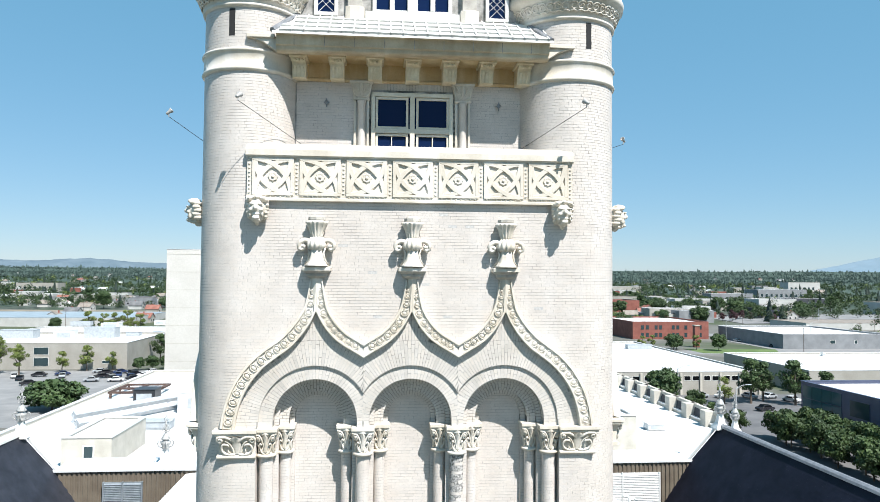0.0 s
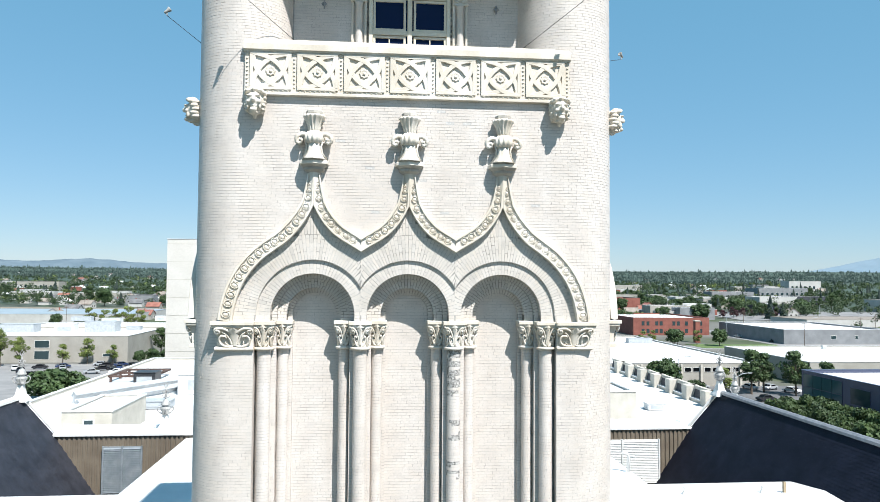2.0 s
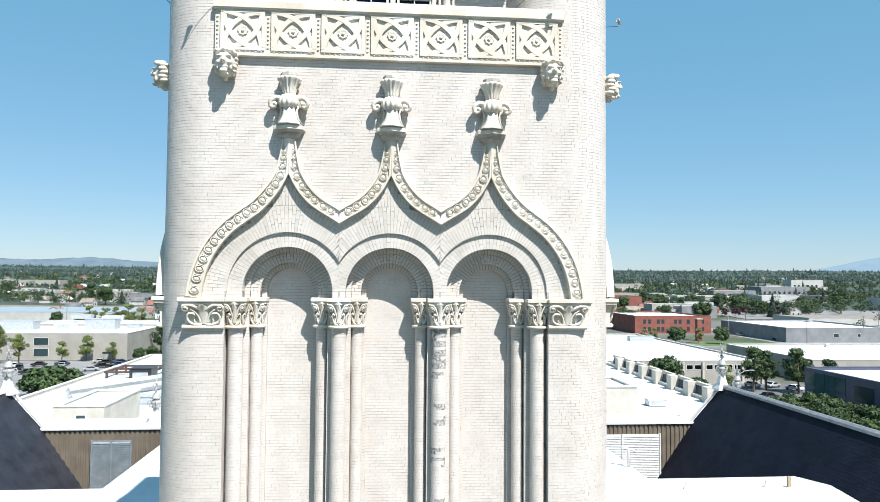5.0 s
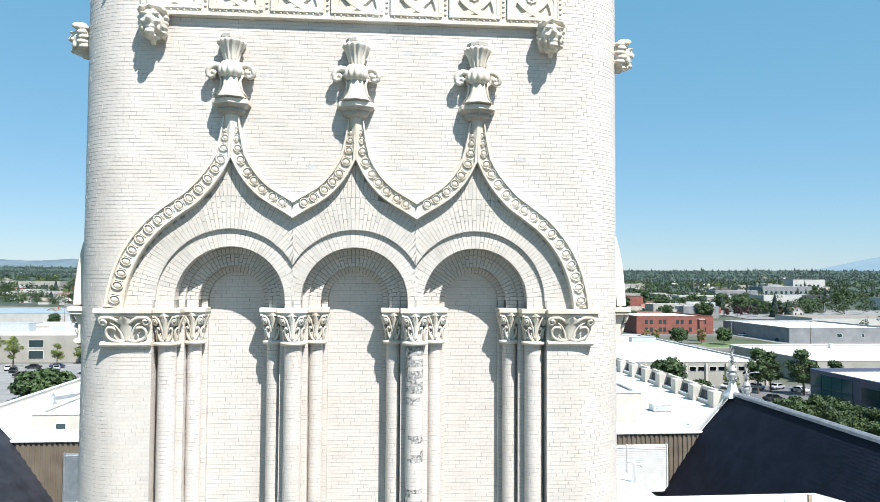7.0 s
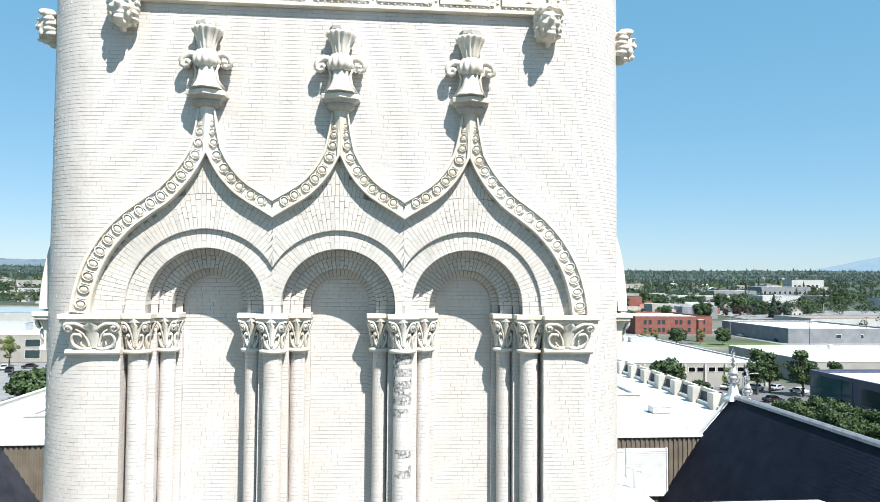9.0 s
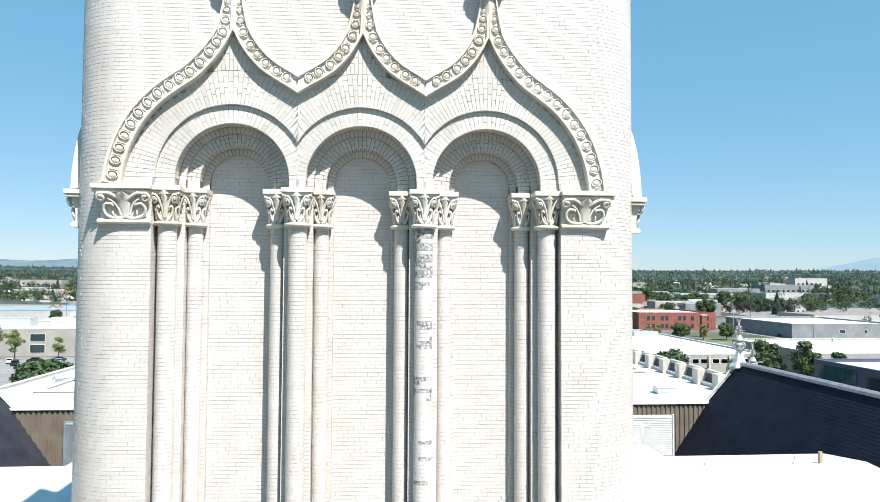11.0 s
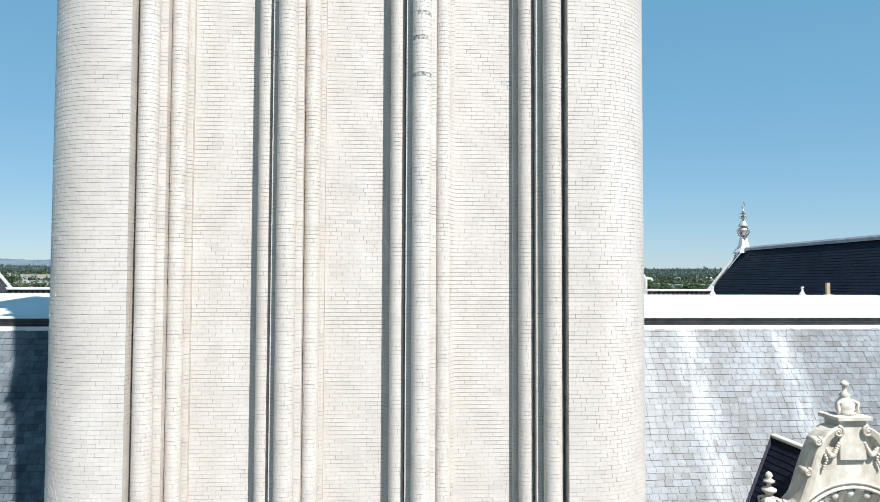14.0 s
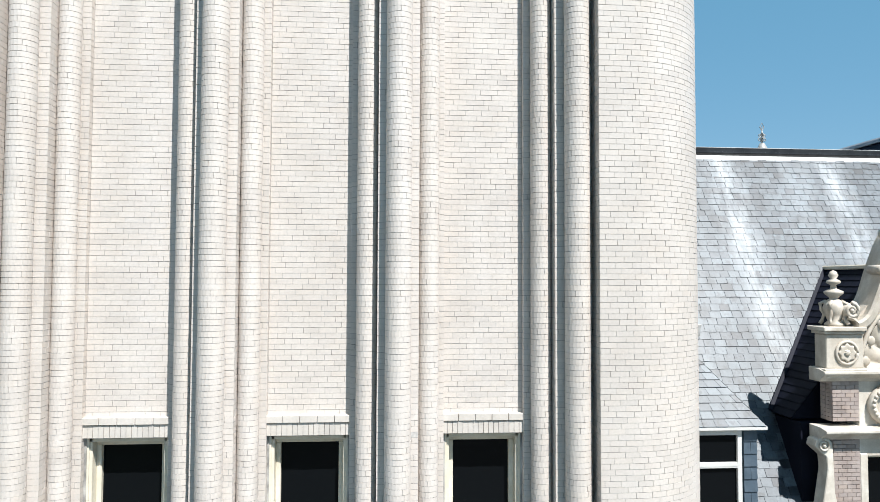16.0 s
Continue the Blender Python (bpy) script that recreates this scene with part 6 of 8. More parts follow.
ASPHALT = mottled("asphalt", (0.10, 0.10, 0.105), (0.17, 0.17, 0.172), 6, 0.85, 0.2, 0.0)
ROAD = mottled("worn_road", (0.20, 0.20, 0.20), (0.29, 0.285, 0.28), 5, 0.85, 0.2, 0.0)
GRASS = mottled("lawn", (0.07, 0.12, 0.03), (0.14, 0.20, 0.06), 4, 0.9, 0.3, 0.0)
SAND = mottled("dry_earth", (0.20, 0.165, 0.12), (0.29, 0.25, 0.19), 8, 0.9, 0.4, 0.0)
WALL_BEIGE = mottled("beige_wall", (0.34, 0.32, 0.28), (0.43, 0.41, 0.365), 5, 0.8, 0.3, 0.0)
WALL_GREY = mottled("grey_wall", (0.20, 0.21, 0.22), (0.29, 0.30, 0.31), 4, 0.8, 0.3, 0.0)
WALL_PALE = mottled("pale_wall", (0.46, 0.455, 0.43), (0.58, 0.575, 0.55), 5, 0.8, 0.3, 0.0)
WALL_RED = mottled("red_brick_wall", (0.21, 0.065, 0.048), (0.31, 0.11, 0.08), 3, 0.8, 0.3, 0.0)
WALL_DARK = mottled("dark_wall", (0.035, 0.04, 0.05), (0.07, 0.075, 0.09), 4, 0.7, 0.3, 0.0)
WALL_NAVY = mottled("navy_panel", (0.05, 0.062, 0.115), (0.085, 0.10, 0.165), 3, 0.35, 0.3, 0.0)
ROOF_WHITE = mottled("white_flat_roof", (0.66, 0.67, 0.67), (0.80, 0.80, 0.80), 8, 0.7, 0.5, 0.0)
ROOF_BLUE = mottled("pale_metal_roof", (0.25, 0.31, 0.35), (0.36, 0.42, 0.46), 8, 0.5, 0.5, 0.0)
ROOF_GREY = mottled("shingle_roof", (0.10, 0.10, 0.105), (0.2, 0.2, 0.2), 3, 0.85, 0.3, 0.0)
ROOF_RED = mottled("red_shingle_roof", (0.22, 0.08, 0.06), (0.34, 0.15, 0.11), 3, 0.85, 0.3, 0.0)
ROOF_BROWN = mottled("brown_shingle_roof", (0.2, 0.17, 0.14), (0.33, 0.29, 0.25), 3, 0.85, 0.3, 0.0)
PURPLE = mottled("purple_mural_paint", (0.10, 0.06, 0.30), (0.25, 0.18, 0.55), 1.5, 0.7, 0.3, 0.0)
LEAF_DARK = mottled("dark_conifer", (0.010, 0.025, 0.020), (0.028, 0.052, 0.038), 6, 0.8, 0.6, 0.0, island=0.3)
LEAF_FAR = mottled("far_leaves", (0.018, 0.042, 0.015), (0.066, 0.110, 0.036), 14, 0.8, 0.8, 0.0, island=0.35)
LEAF_MID = mottled("summer_leaves", (0.024, 0.056, 0.015), (0.072, 0.128, 0.034), 5, 0.7, 0.5, 0.0, island=0.35)
LEAF_LIGHT = mottled("bright_leaves", (0.10, 0.15, 0.03), (0.22, 0.27, 0.06), 4, 0.7, 0.5, 0.0, island=0.3)
LEAF_PLUM = mottled("plum_leaves", (0.04, 0.015, 0.02), (0.09, 0.03, 0.035), 4, 0.7, 0.5, 0.0, island=0.3)
# teal of reflections is put into the base colour of these panes
CITY_GLASS = glass_pane("office_glass", (0.025, 0.045, 0.05), 0.08)
CITY_GLASS.node_tree.nodes["Principled BSDF"].inputs["Specular IOR Level"].default_value = 0.5
TEAL_GLASS = glass_pane("teal_glass", (0.025, 0.075, 0.085), 0.08)
TEAL_GLASS.node_tree.nodes["Principled BSDF"].inputs["Specular IOR Level"].default_value = 0.5
BARK = mottled("bark", (0.08, 0.06, 0.045), (0.17, 0.13, 0.10), 0.4, 0.9, 0.05, 0.3)
# blue of distant haze is put into the hill and mountain colours
HILL_HAZED = mottled("hazed_wooded_hill", (0.085, 0.130, 0.165), (0.135, 0.185, 0.22), 90, 0.95, 20, 0.0)
MOUNTAIN_HAZED = mottled("hazed_mountain", (0.16, 0.24, 0.30), (0.20, 0.28, 0.34), 300, 0.95, 40, 0.0)


def build_ground():
    m, nt, b = shader("town_ground", 0.9)
    col = ramp(nt, noise_of(nt, 55, 5.0), [(0.30, (0.035, 0.055, 0.022)), (0.42, (0.06, 0.075, 0.035)), (0.52, (0.10, 0.10, 0.085)), (0.62, (0.14, 0.135, 0.12)), (0.75, (0.20, 0.18, 0.145))])
    col = mix(nt, 0.4, col, ramp(nt, noise_of(nt, 3.0), [(0.3, (0.6, 0.6, 0.6)), (0.7, (1, 1, 1))]), "MULTIPLY")
    # far off the plain is all wood
    dist = nt.nodes.new("ShaderNodeVectorMath")
    dist.operation = "LENGTH"
    nt.links.new(coords(nt, (1 / 4000, 1 / 4000, 0)), dist.inputs[0])
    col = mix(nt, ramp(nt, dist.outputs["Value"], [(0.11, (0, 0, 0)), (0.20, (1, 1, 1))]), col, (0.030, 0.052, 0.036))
    nt.links.new(col, b.inputs["Base Color"])
    radii = [0, 30, 60, 120, 200, 300, 380] + [430 * 1.12 ** i for i in range(22)]
    radii[-1] = 4850
    verts, faces, n = [(0, 0, 3.0)], [], 96
    for r in radii[1:]:
        for k in range(n):
            a = math.tau * k / n
            x, y = r * math.sin(a), r * math.cos(a)
            verts.append((x, y, ground_z(x, y)))
    for k in range(n):
        faces.append((0, 1 + (k + 1) % n, 1 + k))
    for i in range(len(radii) - 2):
        for k in range(n):
            p, q = 1 + i * n, 1 + (i + 1) * n
            faces.append((p + k, p + (k + 1) % n, q + (k + 1) % n, q + k))
    return tagged(mesh_object("ground", verts, faces, m, None, "", True), kind="structure")


build_ground()


def slab(name, pts, mat, z, label):
    ob = part(name, prism(pts, z - 0.3, z), mat)
    return tagged(ob, label=label, kind="structure", category=name)


slab("parking_lot", [(-140, 130), (-46, 130), (-46, 222), (-140, 222)], ROAD, 3.06, "worn grey asphalt parking lot")
slab("parking_lot", [(66, 62), (90, 62), (90, 124), (118, 124), (118, 163.5), (46, 163.5), (46, 120)], ASPHALT, 3.06, "dark asphalt parking lot beside the warehouse")
slab("road", [(112, 268), (230, 268), (230, 284), (112, 284)], ROAD, 3.07, "grey asphalt street")
slab("road", [(178, 180), (186, 180), (196, 330), (262, 640), (246, 640), (182, 330)], ROAD, 3.08, "long straight grey street")
slab("parking_lot", [(184, 285), (275, 270), (300, 350), (190, 400)], ROAD, 3.05, "grey asphalt yard")
slab("lawn", [(140, 272), (172, 266), (182, 288), (140, 292)], GRASS, 3.12, "small trimmed lawn beside the street")


def field_sheet(name, x0, x1, y0, y1, mat, label, n=14):
    """A sheet of open ground that lies on the plain."""
    verts = [(x0 + (x1 - x0) * i / n, y0 + (y1 - y0) * j / n, ground_z(x0 + (x1 - x0) * i / n, y0 + (y1 - y0) * j / n) + 0.35) for j in range(n + 1) for i in range(n + 1)]
    faces = [(j * (n + 1) + i, j * (n + 1) + i + 1, (j + 1) * (n + 1) + i + 1, (j + 1) * (n + 1) + i) for j in range(n) for i in range(n)]
    return tagged(mesh_object(name, verts, faces, mat, None, label, True), kind="structure", category=name)


field_sheet("yard", -330, -95, 520, 566, SAND, "dry sandy yard")
field_sheet("yard", 250, 420, 440, 520, ROAD, "grey paved yard")


def block(name, x0, x1, y0, y1, z1, wall, roof, label, category="building", parapet=0.7, z0=2.8, turn=0.0, windows=(), trim=None):
    """A flat-roofed building: four walls with a parapet, a roof slab, and windows on the front or left."""
    cx, cy = (x0 + x1) / 2, (y0 + y1) / 2
    b = empty(name, (cx, cy, z0), label=label, category=category, kind="thing")
    b.rotation_euler = (0, 0, radians(turn))
    w, d, h = (x1 - x0) / 2, (y1 - y0) / 2, z1 - z0
    t = 0.35
    part("wall", box(-w, w, -d, -d + t, 0, h), wall, b)
    part("wall", box(-w, w, d - t, d, 0, h), wall, b)
    part("wall", box(-w, -w + t, -d + t, d - t, 0, h), wall, b)
    part("wall", box(w - t, w, -d + t, d - t, 0, h), wall, b)
    part("roof", box(-w + t, w - t, -d + t, d - t, h - parapet - 0.3, h - parapet), roof, b)
    c = bmesh.new()
    for a in ((-w - 0.08, w + 0.08, -d - 0.08, -d + t + 0.05), (-w - 0.08, w + 0.08, d - t - 0.05, d + 0.08), (-w - 0.08, -w + t + 0.05, -d + t + 0.05, d - t - 0.05), (w - t - 0.05, w + 0.08, -d + t + 0.05, d - t - 0.05)):
        add_box(c, *a, h, h + 0.12)
    part("coping", c, trim or roof, b)
    for face, u0, u1, a0, a1, mat in windows:
        if face == "front":
            f = part("window", box(u0 - cx - 0.12, u1 - cx + 0.12, -d - 0.06, -d + 0.1, a0 - z0 - 0.12, a1 - z0 + 0.12), trim or PAINT_WHITE, b)
            part("pane", box(u0 - cx, u1 - cx, -d - 0.09, -d - 0.05, a0 - z0, a1 - z0), mat, f)
        else:
            f = part("window", box(-w - 0.06, -w + 0.1, u0 - cy - 0.1, u1 - cy + 0.1, a0 - z0 - 0.1, a1 - z0 + 0.1), trim or PAINT_WHITE, b)
            part("pane", box(-w - 0.09, -w - 0.05, u0 - cy, u1 - cy, a0 - z0, a1 - z0), mat, f)
    return b


def unit(name, x, y, z, w, d, h, mat, label, category="roof unit"):
    """A rooftop box: casing, lid and grille."""
    u = empty(name, (x, y, z), label=label, category=category, kind="thing")
    part("casing", box(-w / 2, w / 2, -d / 2, d / 2, 0, h), mat, u, bevel=0.05)
    part("lid", box(-w / 2 - 0.08, w / 2 + 0.08, -d / 2 - 0.08, d / 2 + 0.08, h, h + 0.1), mat, u)
    part("grille", box(-w * 0.35, w * 0.35, -d / 2 - 0.04, -d / 2 + 0.02, h * 0.25, h * 0.75), STEEL, u)
    return u


# annex of the building just behind the shed
block("annex", -43, 41, 33.2, 118, 16.0, CONCRETE, DECK, "beige concrete annex with a white flat roof", parapet=0.35)
block("stair_house", -30.2, -25.6, 48, 58, 18.5, CONCRETE, DECK, "cream stair house on the roof with one small window", parapet=0.15, z0=15.2, windows=(("front", -28.1, -27.3, 16.4, 17.7, CITY_GLASS),))
block("lift_house", 17.5, 26.0, 49, 56, 19.85, CONCRETE, DECK, "beige lift house with a white door", parapet=0.15, z0=15.2, windows=(("front", 18.6, 20.6, 16.4, 19.0, LOUVRE_WHITE),))
block("penthouse", -24, -14.5, 92, 104, 22.5, CONCRETE, DECK, "beige rooftop penthouse on the annex", parapet=0.2, z0=15.2)
unit("roof_hatch", -26.6, 66, 15.7, 3.2, 2.2, 0.9, STEEL, "low galvanised roof hatch")
unit("roof_hatch", 26.2, 60, 15.7, 1.6, 1.6, 0.8, LOUVRE_WHITE, "small white roof hatch")
unit("roof_hatch", 33.2, 62, 15.7, 2.2, 1.6, 0.7, LOUVRE_WHITE, "small white roof hatch")
unit("air_handler", -22.5, 78, 15.7, 9, 5, 2.6, LOUVRE_WHITE, "large white rooftop air handler", "air handler")
unit("air_handler", -33.5, 84, 15.7, 3, 3, 2.0, DARK_METAL, "dark rooftop fan housing", "air handler")
for pts in ([(-38, 70, 16.6), (-30, 82, 16.6), (-22, 92, 16.6)], [(-36, 66, 16.3), (-27, 80, 16.3)], [(-18, 70, 16.8), (-18, 88, 16.8), (-26, 96, 17.5)]):
    duct = empty("roof_duct", pts[0], label="galvanised metal duct across the white roof", category="duct", kind="thing", group="roof ducts")
    rel = [Vector(p) - Vector(pts[0]) for p in pts]
    part("duct", tube(rel, 0.5, 4), STEEL, duct)
    for p in rel:
        part("leg", box(p.x - 0.1, p.x + 0.1, p.y - 0.1, p.y + 0.1, -1.0, p.z + 0.05), STEEL, duct)
frame_ = empty("steel_frame", (-37, 92, 15.7), label="rusty brown steel frame on the roof", category="frame", kind="thing")
for x in (-3.2, 0, 3.2):
    part("beam", box(x - 0.2, x + 0.2, -4, 4, 0.7, 1.0), mottled("rust", (0.07, 0.04, 0.035), (0.13, 0.08, 0.06), 0.5, 0.8, 0.05, 0.2), frame_)
for y in (-4, 0, 4):
    part("beam", box(-3.4, 3.4, y - 0.2, y + 0.2, 0.7, 1.0), bpy.data.materials["rust"], frame_)
    part("leg", box(-3.2, -2.9, y - 0.15, y + 0.15, 0, 0.7), bpy.data.materials["rust"], frame_)
# sloped buttress parapet at the annex's edge
para = empty("buttress_parapet", (41, 62, 13), label="beige parapet with sloped piers and dark panels", category="parapet", kind="thing")
for k in range(7):
    y = 1.0 + k * 5.4
    part("pier", prism([(y, 0.0), (y, 4.6), (y + 1.5, 4.6), (y + 1.5, 0.0)], -0.9, 0.9, "x"), CONCRETE, para, bevel=0.05)
    part("panel", prism([(-0.5, 0.5), (0.3, 4.2), (0.5, 4.2), (0.3, 0.5)], y + 1.5, y + 5.4, "y"), WALL_DARK, para)
part("rail", box(0.2, 0.7, 0, 39, 4.2, 4.6), CONCRETE, para)

# large neighbours
block("tower_block", -48.6, -20, 145, 175, 40.3, mottled("pale_concrete", (0.62, 0.59, 0.54), (0.70, 0.67, 0.62), 6, 0.8, 0.3, 0.0), ROOF_WHITE, "tall blank pale concrete block with level joints", parapet=0.5)
for k in range(9):
    seam = part("panel_joint", box(-14.31, 14.31, -15.03, -14.98, 3.6 + 4.1 * k, 3.68 + 4.1 * k), CONCRETE, bpy.data.objects["tower_block"])
wins = [("front", x, x + 4.6, z0, z1, CITY_GLASS) for x in (-114.0,) for z0, z1 in ((4.2, 6.8), (8.0, 10.3))] + [("front", -92, -89, 5.0, 5.8, CITY_GLASS), ("front", -99, -96, 5.0, 5.8, CITY_GLASS)]
block("office_building", -160, -84, 226, 275, 11.8, WALL_BEIGE, ROOF_WHITE, "long beige office with white roof", windows=wins)
for x, y, w, d, h, mat in ((-133, 255, 13, 6, 3.2, STEEL), (-104, 258, 11, 6, 4.0, STEEL), (-114, 250, 7, 4, 3.6, LOUVRE_WHITE), (-150, 262, 8, 6, 3.5, STEEL), (-95, 266, 5, 4, 1.6, STEEL), (-122, 318, 8, 5, 2, LOUVRE_WHITE), (-90, 320, 7, 5, 1.8, STEEL), (-105, 335, 5, 4, 2.2, LOUVRE_WHITE), (-140, 330, 9, 4, 2, STEEL)):
    unit("air_handler", x, y, 10.9, w, d, h, mat, "grey metal rooftop air handler", "air handler")
block("white_hall", -170, -72, 286, 360, 8.4, WALL_PALE, ROOF_WHITE, "wide white-roofed hall behind the office")
block("metal_hall", -300, -150, 425, 505, 9.5, WALL_PALE, ROOF_BLUE, "long low hall with a pale metal roof", parapet=0.1)
block("warehouse", 48, 104.4, 164, 258, 9.3, WALL_BEIGE, ROOF_WHITE, "long beige warehouse with small windows and a white roof", parapet=0.4, windows=[("front", 60.6 + k * 5.57 + j * 2.35, 62.3 + k * 5.57 + j * 2.35, 7.0, 8.1, GLASS) for k in range(8) for j in (0, 1)])
for k in range(9):
    ob = empty("wall_pier", (59.6 + k * 5.57, 163.8, 3), label="grey concrete wall pier", category="pier", kind="thing", group="warehouse piers")
    part("pier", box(-0.3, 0.3, -0.25, 0.15, 0, 6), CONCRETE, ob)
unit("roof_unit", 96, 232, 8.9, 9, 3, 1.6, STEEL, "row of rooftop condensers")
block("warehouse", 118.6, 196, 164, 212, 9.4, WALL_BEIGE, ROOF_WHITE, "wide beige warehouse with a white roof", parapet=0.4)
unit("roof_unit", 150, 205, 9.0, 1.2, 1.2, 1.2, LOUVRE_WHITE, "small white roof vent")
rw = [("front", x, x + 1.6, z, z + 2.2, CITY_GLASS) for z in (4.2, 8.2) for x in (140.5, 143.2, 148.0, 150.5, 157.5, 160.0, 164.5, 170.0, 172.5)]
block("brick_building", 136, 178, 345, 400, 12.3, WALL_RED, ROOF_WHITE, "two-storey red brick building with a white roof", windows=rw, trim=WALL_RED)
ob = empty("brick_chimney", (150, 300, 3), label="square red brick chimney", category="chimney", kind="thing")
part("shaft", box(-1.2, 1.2, -1.2, 1.2, 0, 10), WALL_RED, ob, bevel=0.08)
part("cap", box(-1.4, 1.4, -1.4, 1.4, 10, 10.4), CONCRETE, ob)
block("brick_building", 195, 222, 560, 600, 18, WALL_RED, ROOF_GREY, "red brick building beyond the trees", z0=5)
block("grey_hall", 187, 240, 290, 352, 9.8, WALL_GREY, ROOF_WHITE, "grey block hall with a pale roof", windows=(("front", 210, 212.5, 5.5, 7, CITY_GLASS), ("front", 222, 223.2, 5.5, 7, CITY_GLASS)))
block("tan_hall", 262, 350, 390, 430, 9, WALL_PALE, ROOF_BROWN, "long low hall with a brown roof", parapet=0.1)
gw = [("left", y0, y0 + 5.4, z0, z1, CITY_GLASS) for y0 in (101.5, 92.2, 82.9, 73.6, 64.3) for z0, z1 in ((8.2, 11.2), (4.0, 7.0))] + [("left", 109.4 + k * 3.15, 112.45 + k * 3.15, z0, z0 + 2.55, TEAL_GLASS) for k in range(4) for z0 in (4.0, 6.7, 9.4)]
block("glass_office", 90.2, 146, 50, 122.6, 12.6, WALL_NAVY, ROOF_WHITE, "dark blue office building with tinted windows", windows=gw, parapet=0.6, trim=WALL_NAVY)
unit("roof_unit", 101, 104, 12.0, 5, 3, 2.2, LOUVRE_WHITE, "white rooftop unit with a grille")
block("mural_building", 292, 320, 498, 530, 14, WALL_DARK, ROOF_GREY, "dark building with a purple mural", z0=4, windows=(("front", 302, 311, 6.5, 12.5, PURPLE),), trim=WALL_DARK)
for i, (x, y, w, d, h) in enumerate(((345, 560, 34, 24, 11), (372, 690, 46, 20, 12), (230, 640, 40, 22, 10), (300, 610, 50, 18, 9), (420, 640, 46, 24, 9), (440, 520, 60, 22, 10), (470, 760, 60, 30, 13), (330, 900, 50, 24, 12), (560, 860, 44, 20, 16), (-250, 640, 40, 16, 9), (-330, 690, 40, 20, 8), (-190, 800, 30, 20, 10), (210, 470, 30, 16, 9), (245, 505, 26, 14, 8), (-420, 900, 50, 22, 11))):
    z = ground_z(x, y)
    b = block("shop_building", x - w / 2, x + w / 2, y, y + d, z + h, (WALL_PALE, WALL_GREY, WALL_BEIGE, WALL_PALE, WALL_DARK if x > 0 else WALL_BEIGE)[i % 5], (ROOF_WHITE, ROOF_WHITE, ROOF_BROWN)[i % 3], "low commercial building among trees", z0=z - 3, windows=[("front", x - w / 2 + 3 + 6 * k, x - w / 2 + 6 + 6 * k, z + h * 0.35, z + h * 0.6, CITY_GLASS) for k in range(int(w / 6) - 1)])
    b["group"] = "commercial buildings"


rng = random.Random(77)
for i in range(64):
    side = 1 if i % 3 else -1
    y = 450 + 620 * rng.random() ** 1.4
    x = y * rng.uniform(0.30, 0.62) if side > 0 else -y * rng.uniform(0.30, 0.66)
    if side < 0 and y < 620:
        y += 180
    w, d, h = rng.uniform(10, 26), rng.uniform(10, 20), rng.uniform(4.5, 9)
    z = ground_z(x, y)
    wins_ = [("front", x - w / 2 + 1.5 + 4 * k, x - w / 2 + 3.5 + 4 * k, z + 1.2, z + 3.0, GLASS) for k in range(int(w / 4) - 1)] if i % 2 else ()
    b = block("shop_building", x - w / 2, x + w / 2, y, y + d, z + h, rng.choice((WALL_PALE, WALL_BEIGE, WALL_GREY, WALL_RED, WALL_PALE, WALL_GREY)), rng.choice((ROOF_WHITE, ROOF_WHITE, ROOF_GREY, ROOF_BROWN)), "small flat-roofed building among the trees", z0=z - 2, windows=wins_)
    b["group"] = "commercial buildings"


# ---- houses ----
def house_kind(wall, roof, label):
    h = empty("house", (0, 0, 0), label=label, category="house", group="houses among the trees", kind="thing")
    part("wall", prism([(-4.2, 0), (-4.2, 3.6), (0, 6.4), (4.2, 3.6), (4.2, 0)], -5, 5, "y"), wall, h)
    rf = bmesh.new()
    for s in (-1, 1):
        add_prism(rf, [(s * 4.7, 3.25), (s * 4.7, 3.5), (0, 6.75), (0, 6.5)], -5.4, 5.4, "y")
    part("roof", rf, roof, h)
    for x in (-2.2, 1.6):
        w = part("window", box(x - 0.75, x + 0.75, -5.08, -4.95, 1.2, 2.8), PAINT_WHITE, h)
        part("pane", box(x - 0.6, x + 0.6, -5.12, -5.07, 1.35, 2.65), GLASS, w)
    part("chimney", box(1.4, 2.1, 1, 1.8, 4.6, 7.3), WALL_RED, h)
    return h


kinds = [house_kind(WALL_PALE, ROOF_GREY, "white house with a grey shingle roof"), house_kind(WALL_PALE, ROOF_BROWN, "white house with a brown shingle roof"), house_kind(WALL_BEIGE, ROOF_RED, "beige house with a red roof"), house_kind(WALL_PALE, ROOF_WHITE, "white house with a pale roof")]
rng = random.Random(21)
for i, k in enumerate(kinds):
    x, y = ((-262, 660), (-236, 675), (-300, 690), (282, 330))[i]
    k.location = (x, y, ground_z(x, y))
    k.rotation_euler = (0, 0, rng.choice((0, 1.57)))
for i in range(150):
    d = 480 * math.exp(rng.random() * 1.5)
    a = rng.uniform(-0.66, 0.60)
    x, y = d * math.sin(a), d * math.cos(a)
    if abs(a) < 0.10:
        continue
    copy_thing(kinds[rng.randrange(4)], pose(x, y, ground_z(x, y) - 0.3, 0, 0, rng.choice((0, 90)) + rng.uniform(-8, 8)))

for i in range(40):
    x, y = rng.uniform(-400, -130), rng.uniform(600, 790)
    copy_thing(kinds[(0, 3, 1, 3, 2)[i % 5]], pose(x, y, ground_z(x, y) - 0.2, 0, 0, rng.choice((0, 90)) + rng.uniform(-6, 6)) @ Matrix.Diagonal((0.85, 0.85, 0.85, 1)))


